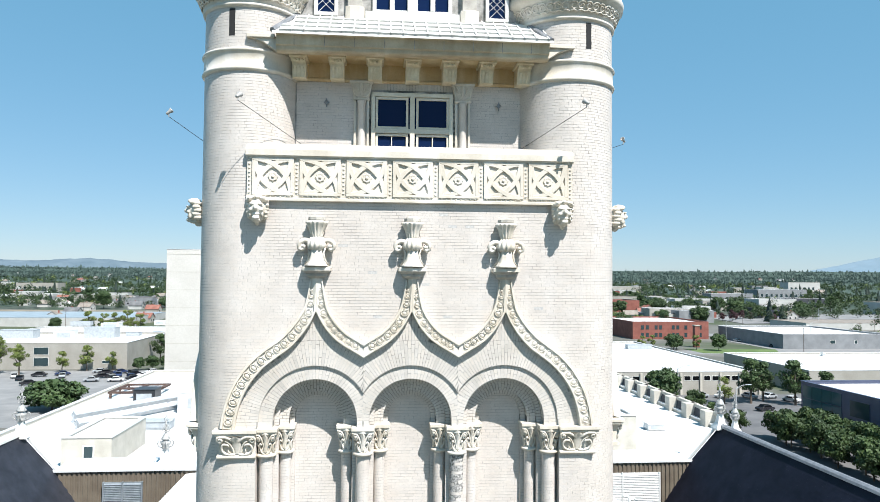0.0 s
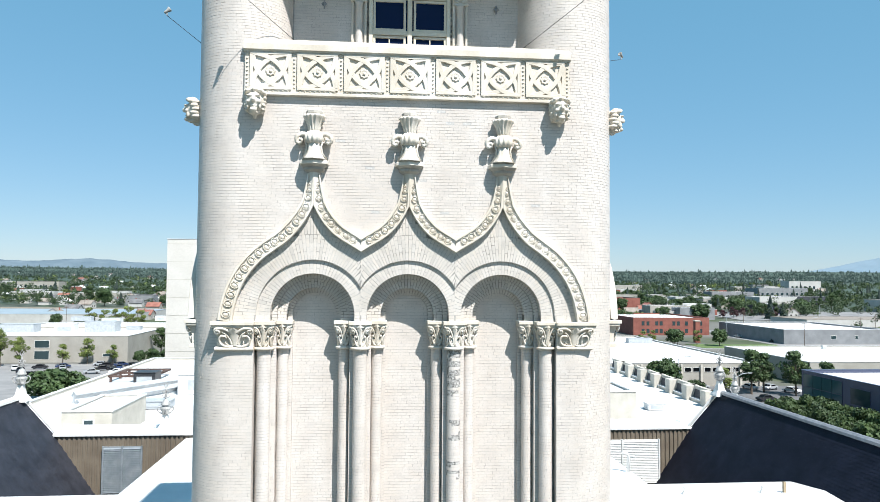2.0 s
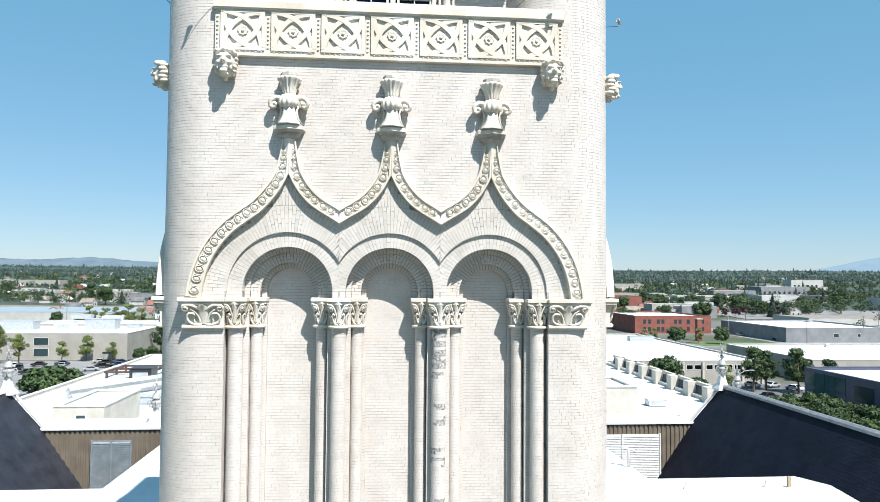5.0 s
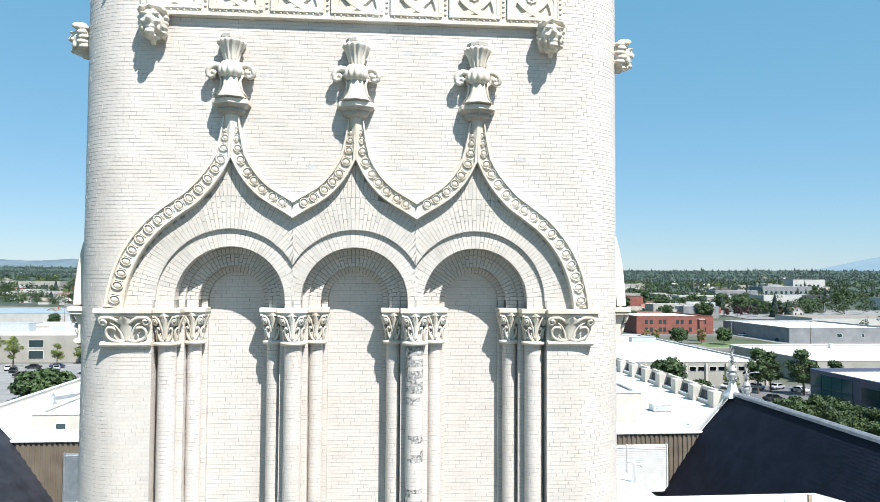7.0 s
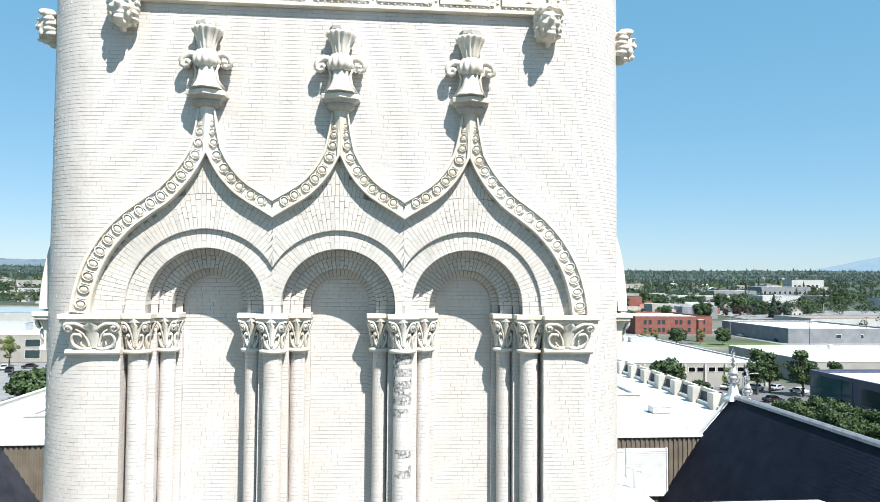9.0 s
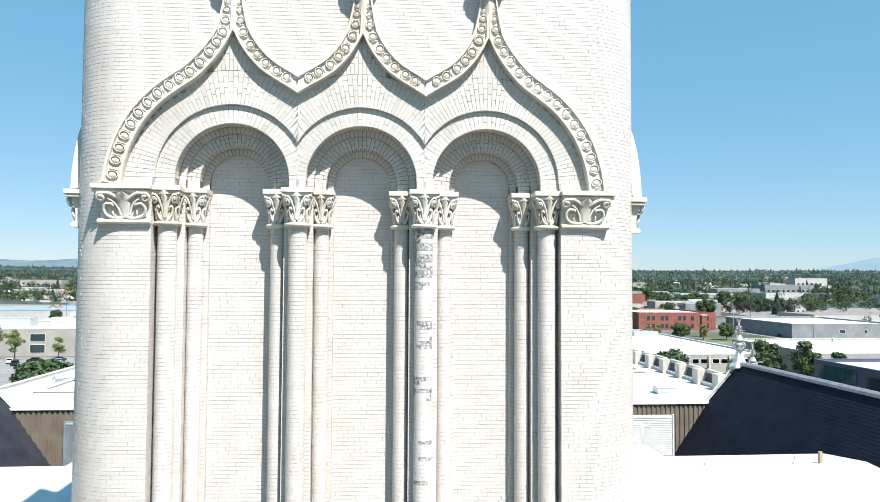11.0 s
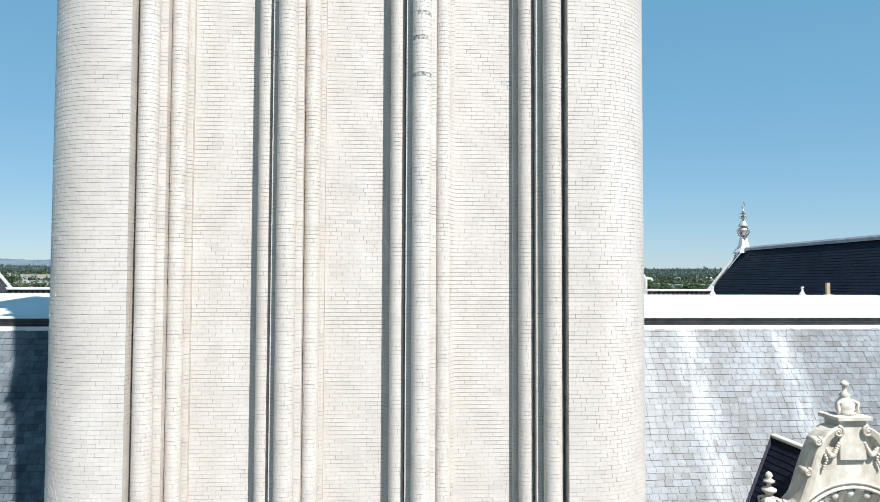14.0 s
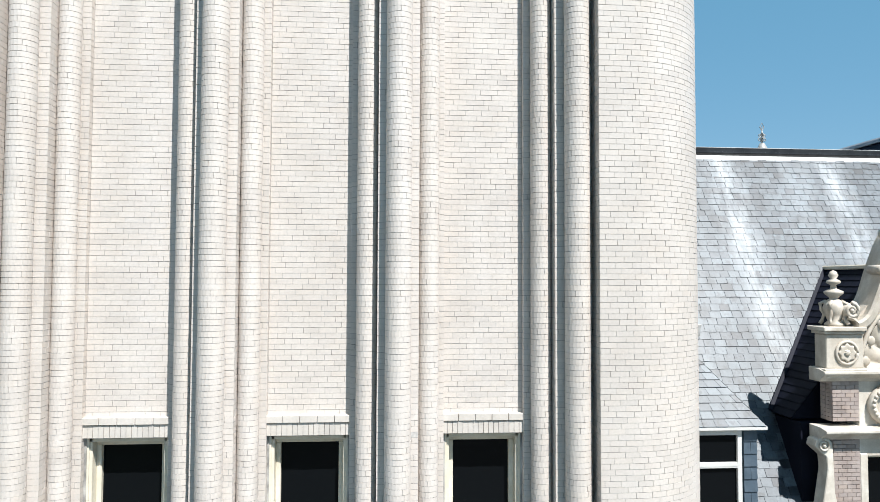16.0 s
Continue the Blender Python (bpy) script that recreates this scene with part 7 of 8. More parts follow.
# ---- trees ----
def clump(bm, at, r, n, rng, flat=0.75):
    """A ragged ball of small leaf faces."""
    for _ in range(int(n * 1.7)):
        v = Vector((rng.gauss(0, 1), rng.gauss(0, 1), rng.gauss(0, 1))).normalized() * r * rng.uniform(0.55, 1.05)
        p = Vector(at) + Vector((v.x, v.y, v.z * flat))
        s = r * rng.uniform(0.10, 0.22)
        u = Vector((rng.gauss(0, 1), rng.gauss(0, 1), rng.gauss(0, 1))).normalized()
        w = u.cross(v).normalized() if u.cross(v).length > 1e-4 else Vector((1, 0, 0))
        q = (v.normalized() + u * 0.8).normalized().cross(w)
        bm.faces.new([bm.verts.new(p + w * s * a + q * s * b) for a, b in ((-1, -0.6), (0.2, -1), (1, 0.1), (0.1, 1))])


def tree_kind(name, h, r, leaf_mat, label, seed, clumps=26, leaves=90, upright=False):
    rng = random.Random(seed)
    t = empty(name, (0, 0, 0), label=label, category="tree", kind="thing", group="street trees")
    bm = bmesh.new()
    add_tube(bm, [(0, 0, -0.3), (0.05 * h * 0.1, 0, h * 0.3), (0, 0.03 * h * 0.2, h * 0.75)], h * 0.028, 8, 0.35)
    for k in range(6):
        a = math.tau * k / 6 + rng.random()
        z = h * rng.uniform(0.28, 0.5)
        add_tube(bm, [(0, 0, z), (r * 0.4 * math.cos(a), r * 0.4 * math.sin(a), z + h * 0.14), (r * 0.75 * math.cos(a), r * 0.75 * math.sin(a), z + h * 0.24)], h * 0.012, 5, 0.4)
    part("trunk", bm, BARK, t)
    bm = bmesh.new()
    for k in range(clumps):
        a, u = rng.uniform(0, math.tau), rng.random()
        z = h * (0.33 + 0.62 * u)
        spread = r * (math.sin(math.pi * (0.18 + 0.74 * u)) ** (0.6 if not upright else 1.1)) * rng.uniform(0.25, 0.85)
        clump(bm, (spread * math.cos(a), spread * math.sin(a), z), r * rng.uniform(0.24, 0.40), leaves, rng)
    part("crown", bm, leaf_mat, t)
    return t


round_tree = tree_kind("broadleaf_tree", 9.5, 5.2, LEAF_MID, "dark green broadleaf tree with a dense round crown", 1, 34, 100)
wide_tree = tree_kind("broadleaf_tree", 10.5, 8.5, LEAF_MID, "wide spreading green tree beside the parking lot", 2, 44, 110)
tall_tree = tree_kind("poplar_tree", 12.0, 3.4, LEAF_LIGHT, "slim bright green tree with gaps in its crown", 3, 22, 80, True)
young_tree = tree_kind("young_tree", 7.0, 2.5, LEAF_LIGHT, "young light green tree", 4, 14, 70)
dark_tree = tree_kind("broadleaf_tree", 11.0, 4.0, LEAF_MID, "tall dark green tree beside the parking lot", 6, 24, 80, True)
hedge_tree = tree_kind("hedge_tree", 9.5, 5.0, mottled("fresh_leaves", (0.018, 0.042, 0.010), (0.062, 0.110, 0.022), 4, 0.7, 0.5, 0.0, island=0.3), "fresh green hedge tree in front of the office", 8, 34, 90)
plum_tree = tree_kind("plum_tree", 7.0, 3.4, LEAF_PLUM, "dark red plum tree", 5, 20, 70)
wide_tree.location = (-75, 150, 3)
wide_tree.scale = (0.8, 0.8, 0.62)
round_tree.location = (69, 146, 3)
tall_tree.location = (-119, 214, 3)
dark_tree.location = (94, 150, 3)
hedge_tree.location = (79, 58, 3)
hedge_tree.scale = (0.8, 0.8, 0.8)
young_tree.location = (-102, 219, 3)
plum_tree.location = (205, 480, 4)
rng = random.Random(9)
for kind, x, y, k in ((dark_tree, 99, 153, 0.9), (dark_tree, 104, 147, 1.0), (dark_tree, 109, 142, 0.8), (young_tree, 87, 150, 1.0),
                      (tall_tree, -112, 212, 0.8), (young_tree, -95, 221, 1.25), (young_tree, -88, 224, 0.9), (round_tree, -79, 222, 0.46), (round_tree, -75, 224, 0.5), (round_tree, -71, 226, 0.48), (round_tree, -67, 229, 0.46), (young_tree, -165, 402, 1.7), (young_tree, -157, 404, 1.5), (young_tree, -150, 401, 1.6), (young_tree, -144, 404, 1.8), (young_tree, -136, 402, 1.5), (round_tree, -225, 408, 0.9), (round_tree, -186, 408, 0.8), (dark_tree, -80, 250, 0.9), (dark_tree, -74, 253, 1.0), (dark_tree, -68, 256, 0.85),
                      (young_tree, 118, 168, 1.0), (round_tree, 131, 282, 0.8), (round_tree, 136, 290, 0.7), (young_tree, 143, 285, 1.0), (round_tree, 152, 282, 0.8), (young_tree, 120, 290, 0.9), (young_tree, 127, 296, 0.9),
                      (wide_tree, -168, 405, 0.9), (wide_tree, -150, 395, 0.8), (wide_tree, -158, 412, 0.8), (young_tree, -140, 400, 1.2), (wide_tree, -245, 405, 0.7)):
    copy_thing(kind, pose(x, y, 3.0, 0, 0, rng.uniform(0, 360)) @ Matrix.Diagonal((k, k, k, 1)))
for k in range(30):
    y = 62 + (k // 2) * 3.4 + rng.uniform(-0.8, 0.8)
    copy_thing(hedge_tree, pose(76.5 + 6.5 * (k % 2) + rng.uniform(-1.2, 1.2), y, 3.0, 0, 0, rng.uniform(0, 360)) @ Matrix.Diagonal((0.78, 0.78, rng.uniform(0.72, 0.9), 1)))
for x, y, k in ((70, 131, 0.62), (70.6, 122.5, 0.6), (71.5, 114.5, 0.62), (75, 140, 0.6)):
    copy_thing(hedge_tree, pose(x, y, 3.0, 0, 0, rng.uniform(0, 360)) @ Matrix.Diagonal((k, k, k * 1.1, 1)))
for k in range(110):
    d = rng.uniform(400, 900)
    a = rng.uniform(0.27, 0.62) if k % 4 else rng.uniform(-0.58, -0.24)
    x, y = d * math.sin(a), d * math.cos(a)
    if x < 0 and y < 575 or 180 < x < 262 and y < 450 or 255 < x < 355 and 380 < y < 440:
        continue
    m = rng.uniform(0.9, 1.5)
    copy_thing((round_tree, wide_tree, dark_tree)[k % 3], pose(x, y, ground_z(x, y) - 0.3, 0, 0, rng.uniform(0, 360)) @ Matrix.Diagonal((m, m, m * rng.uniform(0.8, 1.1), 1)))
for k in range(12):
    copy_thing(plum_tree, pose(212 + k * 7 + rng.uniform(-2, 2), 470 + rng.uniform(-12, 12), ground_z(220, 470), 0, 0, rng.uniform(0, 360)) @ Matrix.Diagonal((1, 1, rng.uniform(0.8, 1.2), 1)))


def far_woods(name, count, near, far, conifer, mat, seed, label, lo=-0.75, hi=0.72):
    """Uncounted trees of the plain: ragged little crowns, joined."""
    rng = random.Random(seed)
    verts, faces = [], []
    for _ in range(count):
        d = near * (far / near) ** rng.random()
        a = rng.uniform(lo, hi)
        x, y = d * math.sin(a), d * math.cos(a)
        if noise.noise(Vector((x / 130, y / 130, seed))) < -0.12 and rng.random() < 0.75 and d < 1500:
            continue
        if -320 < x < -85 and 215 < y < 515 or 30 < x < 245 and y < 440 or 180 < x < 260 and y < 560 or 255 < x < 355 and 380 < y < 440:
            continue
        if y < 640 and x > 0 and rng.random() < 0.55 or -335 < x < -90 and y < 580:
            continue
        z = ground_z(x, y) - 0.5
        if conifer:
            h, r = rng.uniform(7, 15) * (1.4 if rng.random() < 0.2 else 1.0), rng.uniform(2.2, 4.0)
            if d > 3300:
                h, r = h * rng.uniform(0.7, 1.25), r * 2.4
            tiers, n = (7, 9) if d < 1000 else (4, 7)
            for t in range(tiers):
                u = t / tiers
                z0, z1 = z + h * (0.06 + 0.86 * u), z + h * min(1.0, 0.06 + 0.86 * u + 0.32)
                rr = r * (1 - 0.86 * u)
                v = len(verts)
                o = rng.random() * 6
                for i in range(n):
                    b = o + math.tau * i / n
                    k = rr * rng.uniform(0.5, 1.25)
                    verts.append((x + k * math.cos(b), y + k * math.sin(b), z0 - rng.uniform(0.0, 0.05) * h))
                verts.append((x + rng.uniform(-0.15, 0.15), y, z1))
                faces += [(v + i, v + (i + 1) % n, v + n) for i in range(n)]
        else:
            h, r = rng.uniform(5.5, 11) * (1.3 if rng.random() < 0.15 else 1.0), rng.uniform(2.6, 5.2)
            lobes = [(x + rng.uniform(-0.5, 0.5) * r, y + rng.uniform(-0.5, 0.5) * r, z + h * rng.uniform(0.45, 0.85), r * rng.uniform(0.4, 0.62)) for _ in range(5)]
            count_ = 130 if d < 750 else 60 if d < 1300 else 24
            leaf_s = 0.20 if d < 750 else 0.3 if d < 1300 else 0.5
            for _ in range(count_):
                cx, cy, cz, br = lobes[rng.randrange(5)]
                t, c = rng.uniform(0, math.tau), rng.uniform(-0.7, 1.0)
                q = math.sqrt(max(0.0, 1 - c * c))
                e = br * rng.uniform(0.75, 1.1)
                px, py, pz = cx + e * q * math.cos(t), cy + e * q * math.sin(t), cz + e * 0.8 * c
                v = len(verts)
                w = r * leaf_s
                for _k in range(3):
                    verts.append((px + rng.uniform(-w, w), py + rng.uniform(-w, w), pz + rng.uniform(-w, w) * 0.8))
                faces.append((v, v + 1, v + 2))
    ob = mesh_object(name, verts, faces, mat, None, label)
    return tagged(ob, kind="stuff", category="trees")


# haze of distance is put into this bluish leaf colour
LEAF_HAZED = mottled("hazed_wood", (0.042, 0.076, 0.066), (0.080, 0.122, 0.106), 30, 0.9, 2.0, 0.0, island=0.3)
far_woods("broadleaf_wood", 7600, 420, 1500, False, LEAF_FAR, 31, "dense green street trees of the town")
far_woods("bright_wood", 700, 420, 1500, False, LEAF_LIGHT, 32, "bright green trees among the houses")
far_woods("conifer_wood", 620, 520, 1500, True, LEAF_DARK, 33, "dark conifers among the houses")
far_woods("distant_wood", 6500, 1500, 4000, False, LEAF_HAZED, 34, "woods across the rising plain")
far_woods("distant_conifers", 1100, 1500, 3300, True, LEAF_HAZED, 35, "conifers across the rising plain")
far_woods("skyline_conifers", 1000, 3100, 4500, True, LEAF_HAZED, 36, "tall conifers on the skyline")


# ---- hills on the skyline ----
def ridge(name, a0, a1, dist, base, peaks, mat, label, n=90):
    verts, faces = [], []
    for i in range(n + 1):
        u = i / n
        a = a0 + (a1 - a0) * u
        h = base
        for c, w, k in peaks:
            h += k * math.exp(-((u - c) / w) ** 2)
        h *= min(1, u * 8, (1 - u) * 8) ** 0.5
        h += 4 * noise.noise(Vector((u * 30, 1, 0))) + 2.5 * noise.noise(Vector((u * 110, 3, 0)))
        for d, k in ((dist - 260, 0.0), (dist - 90, 0.7), (dist, 1.0), (dist + 120, 0.8)):
            verts.append((d * math.sin(a), d * math.cos(a), 40 + (h - 40) * k if k else 20))
    for i in range(n):
        for k in range(3):
            p = 4 * i + k
            faces.append((p, p + 4, p + 5, p + 1))
    return tagged(mesh_object(name, verts, faces, mat, None, label, True), kind="structure", category="hills")


ridge("hills", -0.62, -0.22, 4350, 108, ((0.30, 0.16, 24), (0.62, 0.14, 34), (0.85, 0.1, 12)), HILL_HAZED, "wooded hills on the skyline")
ridge("far_mountain", -0.80, -0.40, 4700, 120, ((0.35, 0.2, 45),), MOUNTAIN_HAZED, "distant mountain with blue haze in its colour")
ridge("far_mountain", 0.50, 0.95, 4700, 60, ((0.45, 0.26, 150),), MOUNTAIN_HAZED, "distant mountain with blue haze in its colour")


# ---- parked cars ----
def car_kind(paint, label):
    c = empty("car", (0, 0, 0), label=label, category="car", group="parked cars", kind="thing")
    body = [(-2.2, 0.35), (-2.25, 0.75), (-2.05, 0.92), (-1.3, 0.98), (-0.75, 1.45), (0.75, 1.47), (1.45, 1.0), (2.1, 0.85), (2.25, 0.6), (2.2, 0.35)]
    part("body", prism(body, -0.88, 0.88, "y"), paint, c, bevel=0.08)
    for s in (-1, 1):
        part("side_window", prism([(-1.15, 1.0), (-0.7, 1.38), (0.68, 1.4), (1.2, 1.02)], s * 0.885, s * 0.90, "y"), GLASS, c)
        for x in (-1.4, 1.4):
            w = bmesh.new()
            add_lathe(w, [(0.32, -0.1), (0.33, 0.0), (0.32, 0.1)], 16, (x, s * 0.82, 0.33), turn=Matrix.Rotation(math.pi / 2, 3, "X"))
            part("wheel", w, DARK_METAL, c)
    part("windscreen", prism([(0.82, 1.43), (1.4, 1.03), (1.43, 1.05), (0.85, 1.46)], -0.75, 0.75, "y"), GLASS, c)
    part("rear_window", prism([(-0.82, 1.41), (-1.28, 1.0), (-1.31, 1.02), (-0.85, 1.44)], -0.75, 0.75, "y"), GLASS, c)
    return c


PAINTS = [mottled("car_" + n, tuple(v * 0.9 for v in col), col, 1, 0.25, 0.3, 0.0) for n, col in (("white", (0.75, 0.75, 0.75)), ("black", (0.02, 0.02, 0.025)), ("silver", (0.4, 0.42, 0.44)), ("navy", (0.03, 0.05, 0.12)))]
cars = [car_kind(p, l) for p, l in zip(PAINTS, ("white sedan parked on asphalt", "black sedan parked on asphalt", "silver sedan parked on asphalt", "navy blue sedan parked on asphalt"))]
spots = [(-92, 178, 0), (-86, 213, 1), (-82, 214, 3), (-78, 212, 1), (-72, 214, 0), (-67, 222, 1), (-75, 203, 3), (-77, 196, 0), (-99, 190, 1), (-106, 200, 1), (-112, 186, 3), (-89, 216, 2), (-70, 198, 2), (-103, 163, 3), (91, 159, 0), (98, 158, 2), (103, 157, 2), (85, 159, 2), (106, 152, 0), (92, 140, 1), (188, 300, 1), (186, 330, 0), (-61, 228, 1), (-118, 175, 0), (-96, 205, 2), (230, 410, 0), (240, 412, 2), (222, 415, 0), (195, 400, 1), (-84, 204, 1), (-80, 207, 3), (-76, 209, 1), (-72, 206, 0), (-79, 199, 1), (-84, 196, 2), (-73, 199, 1), (-122, 160, 3), (-118, 152, 1), (-126, 170, 1), (-110, 205, 0), (-104, 208, 1), (-98, 210, 3)]
for i, (x, y, k) in enumerate(spots):
    m = pose(x, y, 3.12, 0, 0, 8 + (i * 37) % 25 + (90 if i % 3 == 0 else 0))
    if k is not None and i in (0, 1, 11, 2):
        cars[(0, 1, 2, 3)[(0, 1, 11, 2).index(i)]].matrix_basis = m
    else:
        copy_thing(cars[k], m)


# ---- street lamps and poles ----
def pole(x, y, h, arm, label, z=3.0):
    p = empty("street_lamp" if arm else "utility_pole", (x, y, z), label=label, category="pole", kind="thing", group="street poles")
    part("pole", tube([(0, 0, -0.3), (0, 0, h)], 0.14, 8, 0.6), STEEL if arm else BARK, p)
    if arm:
        part("arm", tube([(0, 0, h - 0.2), (1.2, 0, h + 0.5), (2.6, 0, h + 0.7)], 0.07, 6), STEEL, p)
        part("lamp_head", box(2.4, 3.3, -0.16, 0.16, h + 0.58, h + 0.74), STEEL, p, bevel=0.04)
    else:
        part("crossarm", box(-1.2, 1.2, -0.08, 0.08, h - 0.8, h - 0.6), BARK, p)


for x, y, h, arm in ((74.9, 150, 9, True), (73, 117.6, 9, True), (176, 322, 11, True), (200, 350, 13, False), (178, 260, 12, False), (210, 305, 11, True), (232, 300, 12, False), (262, 330, 12, False), (-140, 408, 12, False), (-180, 408, 12, False), (-98, 372, 12, False), (290, 420, 14, True), (318, 470, 13, False), (-230, 560, 12, False)):
    pole(x, y, h, arm, "grey street lamp with a curved arm" if arm else "wooden utility pole with a crossarm")

# ---- the bricks of the tower ----
class Bricks:
    """Gathers bricks as boxes with slightly drawn-in faces."""

    def __init__(self):
        self.verts, self.faces = [], []
        self.rng = random.Random(7)

    def quad_strip(self, outer, back):
        """outer, back: lists of (low, high) points along the brick."""
        v, n = len(self.verts), len(outer)
        for (a, b), (c, d) in zip(outer, back):
            self.verts += [a, b, c, d]
        for i in range(n - 1):
            p, q = v + 4 * i, v + 4 * i + 4
            self.faces += [(p, q, q + 1, p + 1), (p + 1, q + 1, q + 3, p + 3), (p, p + 2, q + 2, q)]
        e = v + 4 * (n - 1)
        self.faces += [(v, v + 1, v + 3, v + 2), (e, e + 2, e + 3, e + 1)]

    def along(self, at, s0, s1, z0, z1, facets=1):
        """A brick on a path at(s) -> (point, outward normal)."""
        g, ch, out = GAP / 2, 0.0012, self.rng.uniform(-0.0012, 0.0012)
        outer, back = [], []
        for i in range(facets + 1):
            u = i / facets
            s = s0 + g + (s1 - s0 - 2 * g) * u
            e = ch * (1 - 2 * u) if i in (0, facets) else 0
            (x, y), (nx, ny) = at(s + e)
            outer.append(((x + nx * out, y + ny * out, z0 + g + ch), (x + nx * out, y + ny * out, z1 - g - ch)))
            (x, y), (nx, ny) = at(s)
            back.append(((x - nx * 0.008, y - ny * 0.008, z0 + g), (x - nx * 0.008, y - ny * 0.008, z1 - g)))
        self.quad_strip(outer, back)

    def make(self, name, material, parent, label=""):
        ob = mesh_object(name, self.verts, self.faces, material, parent, label)
        return tagged(ob, kind="stuff")


def straight(p, q):
    p, q = Vector(p), Vector(q)
    d = (q - p).normalized()
    n = Vector((d.y, -d.x))
    return (lambda s: (p + d * s, n)), (q - p).length


def bent(cx, cy, r, a0, a1):
    """An arc of a circle; angles in degrees from the direction of the camera, plus to the left of a walker who faces the wall."""
    def at(s):
        a = radians(a0) + (s / r if a1 > a0 else -s / r)
        n = (math.sin(a), -math.cos(a))
        return (cx + r * n[0], cy + r * n[1]), n
    return at, r * radians(abs(a1 - a0))


BOND = random.Random(15)


def course_cuts(length, row, unit=BRICK_L):
    """Joints along one course of running bond."""
    if length < unit * 1.15:
        return [0.0, length] if row % 2 or length < unit * 0.7 else [0.0, length * 0.5, length]
    n = max(1, round(length / unit))
    u = length / n
    shift = (0.0 if row % 2 else 0.5) + BOND.uniform(-0.16, 0.16)
    inner = [(i + shift) * u + BOND.uniform(-0.018, 0.018) for i in range(n + 1)]
    return [0.0] + [c for c in inner if 0.04 < c < length - 0.04] + [length]


def round_corner(s, x0):
    """The flat face from x0 on and round a turret, as one line."""
    flat, r = TUR_X - x0, TUR_R[s]

    def at(t):
        if t < flat:
            return (s * (x0 + t), FACE), (0.0, -1.0)
        a = s * (t - flat) / r
        n = (math.sin(a), -math.cos(a))
        return (s * TUR_X + r * n[0], TUR_Y[s] + r * n[1]), n
    return at, flat + r * radians(108)


ROWS_LOW = int((30.10 - 10.0) / COURSE)
ROWS_COLUMN = int((29.46 - 10.0) / COURSE)
field = Bricks()
single = []
chipped = Bricks()
CHIP = random.Random(44)
for row in range(ROWS_LOW):
    z0 = 10.0 + row * COURSE
    z1 = z0 + COURSE
    for s in (1, -1):
        at, length = round_corner(s, 3.61)
        cuts = course_cuts(length, row)
        for a, b in zip(cuts, cuts[1:]):
            field.along(at, a, b, z0, z1, 2)
    pts = SHAFT[1:-1]
    for p, q in zip(pts[1:], pts):
        at, length = straight(p, q)
        in_bay = abs(p[1] - BAY) < 0.01 and abs(q[1] - BAY) < 0.01
        if in_bay and 10.5 < z0 < 14.10:
            continue
        cuts = course_cuts(length, row)
        for a, b in zip(cuts, cuts[1:]):
            if in_bay and -0.6 < p[0] < 3 and 14.4 < z0 < 17.6 and 0 < a and b < length:
                single.append((p[0] + (a + b) / 2, z0, b - a))
                continue
            (chipped if CHIP.random() < 0.0012 else field).along(at, a, b, z0, z1)
field.make("brickwork", BRICK, tower, "white glazed brick courses in running bond")

# the bricks of two bays that the camera passes nearest
proto = {}
for x, z0, w in single:
    key = round(w, 2)
    if key not in proto:
        one = Bricks()
        one.along(lambda s, w=key: ((s - w / 2, 0.0), (0.0, -1.0)), 0, key, -COURSE / 2, COURSE / 2)
        me = bpy.data.meshes.new("brick")
        me.from_pydata(one.verts, [], one.faces)
        me.materials.append(BRICK_PIECE)
        proto[key] = me
    ob = new("brick", proto[key])
    ob.parent = WALL
    ob.matrix_basis = Matrix.Translation((x, BAY - random.uniform(-0.001, 0.002), z0 + COURSE / 2)) @ Matrix.Diagonal((w / key, 1, 1, 1))

# columns of curved brick
COLUMNS = [(x, -5.02, 0.163) for x in BIG_X] + [(x, -4.69, 0.134) for x in SMALL_X]
for cx, cy, r in COLUMNS:
    col = part("column", lathe([(r - 0.004, BASE_Z), (r - 0.004, 29.5)], 20, (cx, cy, 0)), MORTAR, tower)
    shell = Bricks()
    shell.rng = random.Random(int(cx * 100))
    worn = Bricks()
    for row in range(ROWS_COLUMN):
        z0 = 10.0 + row * COURSE
        at, length = bent(cx, cy, r, -112, 112)
        shift = (row % 2) * 0.5 + shell.rng.uniform(-0.25, 0.25)
        n = 2
        cuts = sorted({0.0, length, *[length * (i + shift) / n for i in range(-1, n + 2) if 0.06 < (i + shift) / n < 0.94]})
        for a, b in zip(cuts, cuts[1:]):
            chance = 0.0
            if abs(cx - 1.13) < 0.01:
                chance = 0.85 if z0 > 28.6 else 0.30 if z0 > 25.8 and (row // 7) % 2 else 0.04 if z0 > 24 else 0
            (worn if shell.rng.random() < chance else shell).along(at, a, b, z0, z0 + COURSE, max(3, int((b - a) / 0.04)))
    shell.make("brick_drum", BRICK, col)
    if worn.verts:
        worn.make("spalled_brick", SPALLED, col, "bricks whose glaze has flaked off")

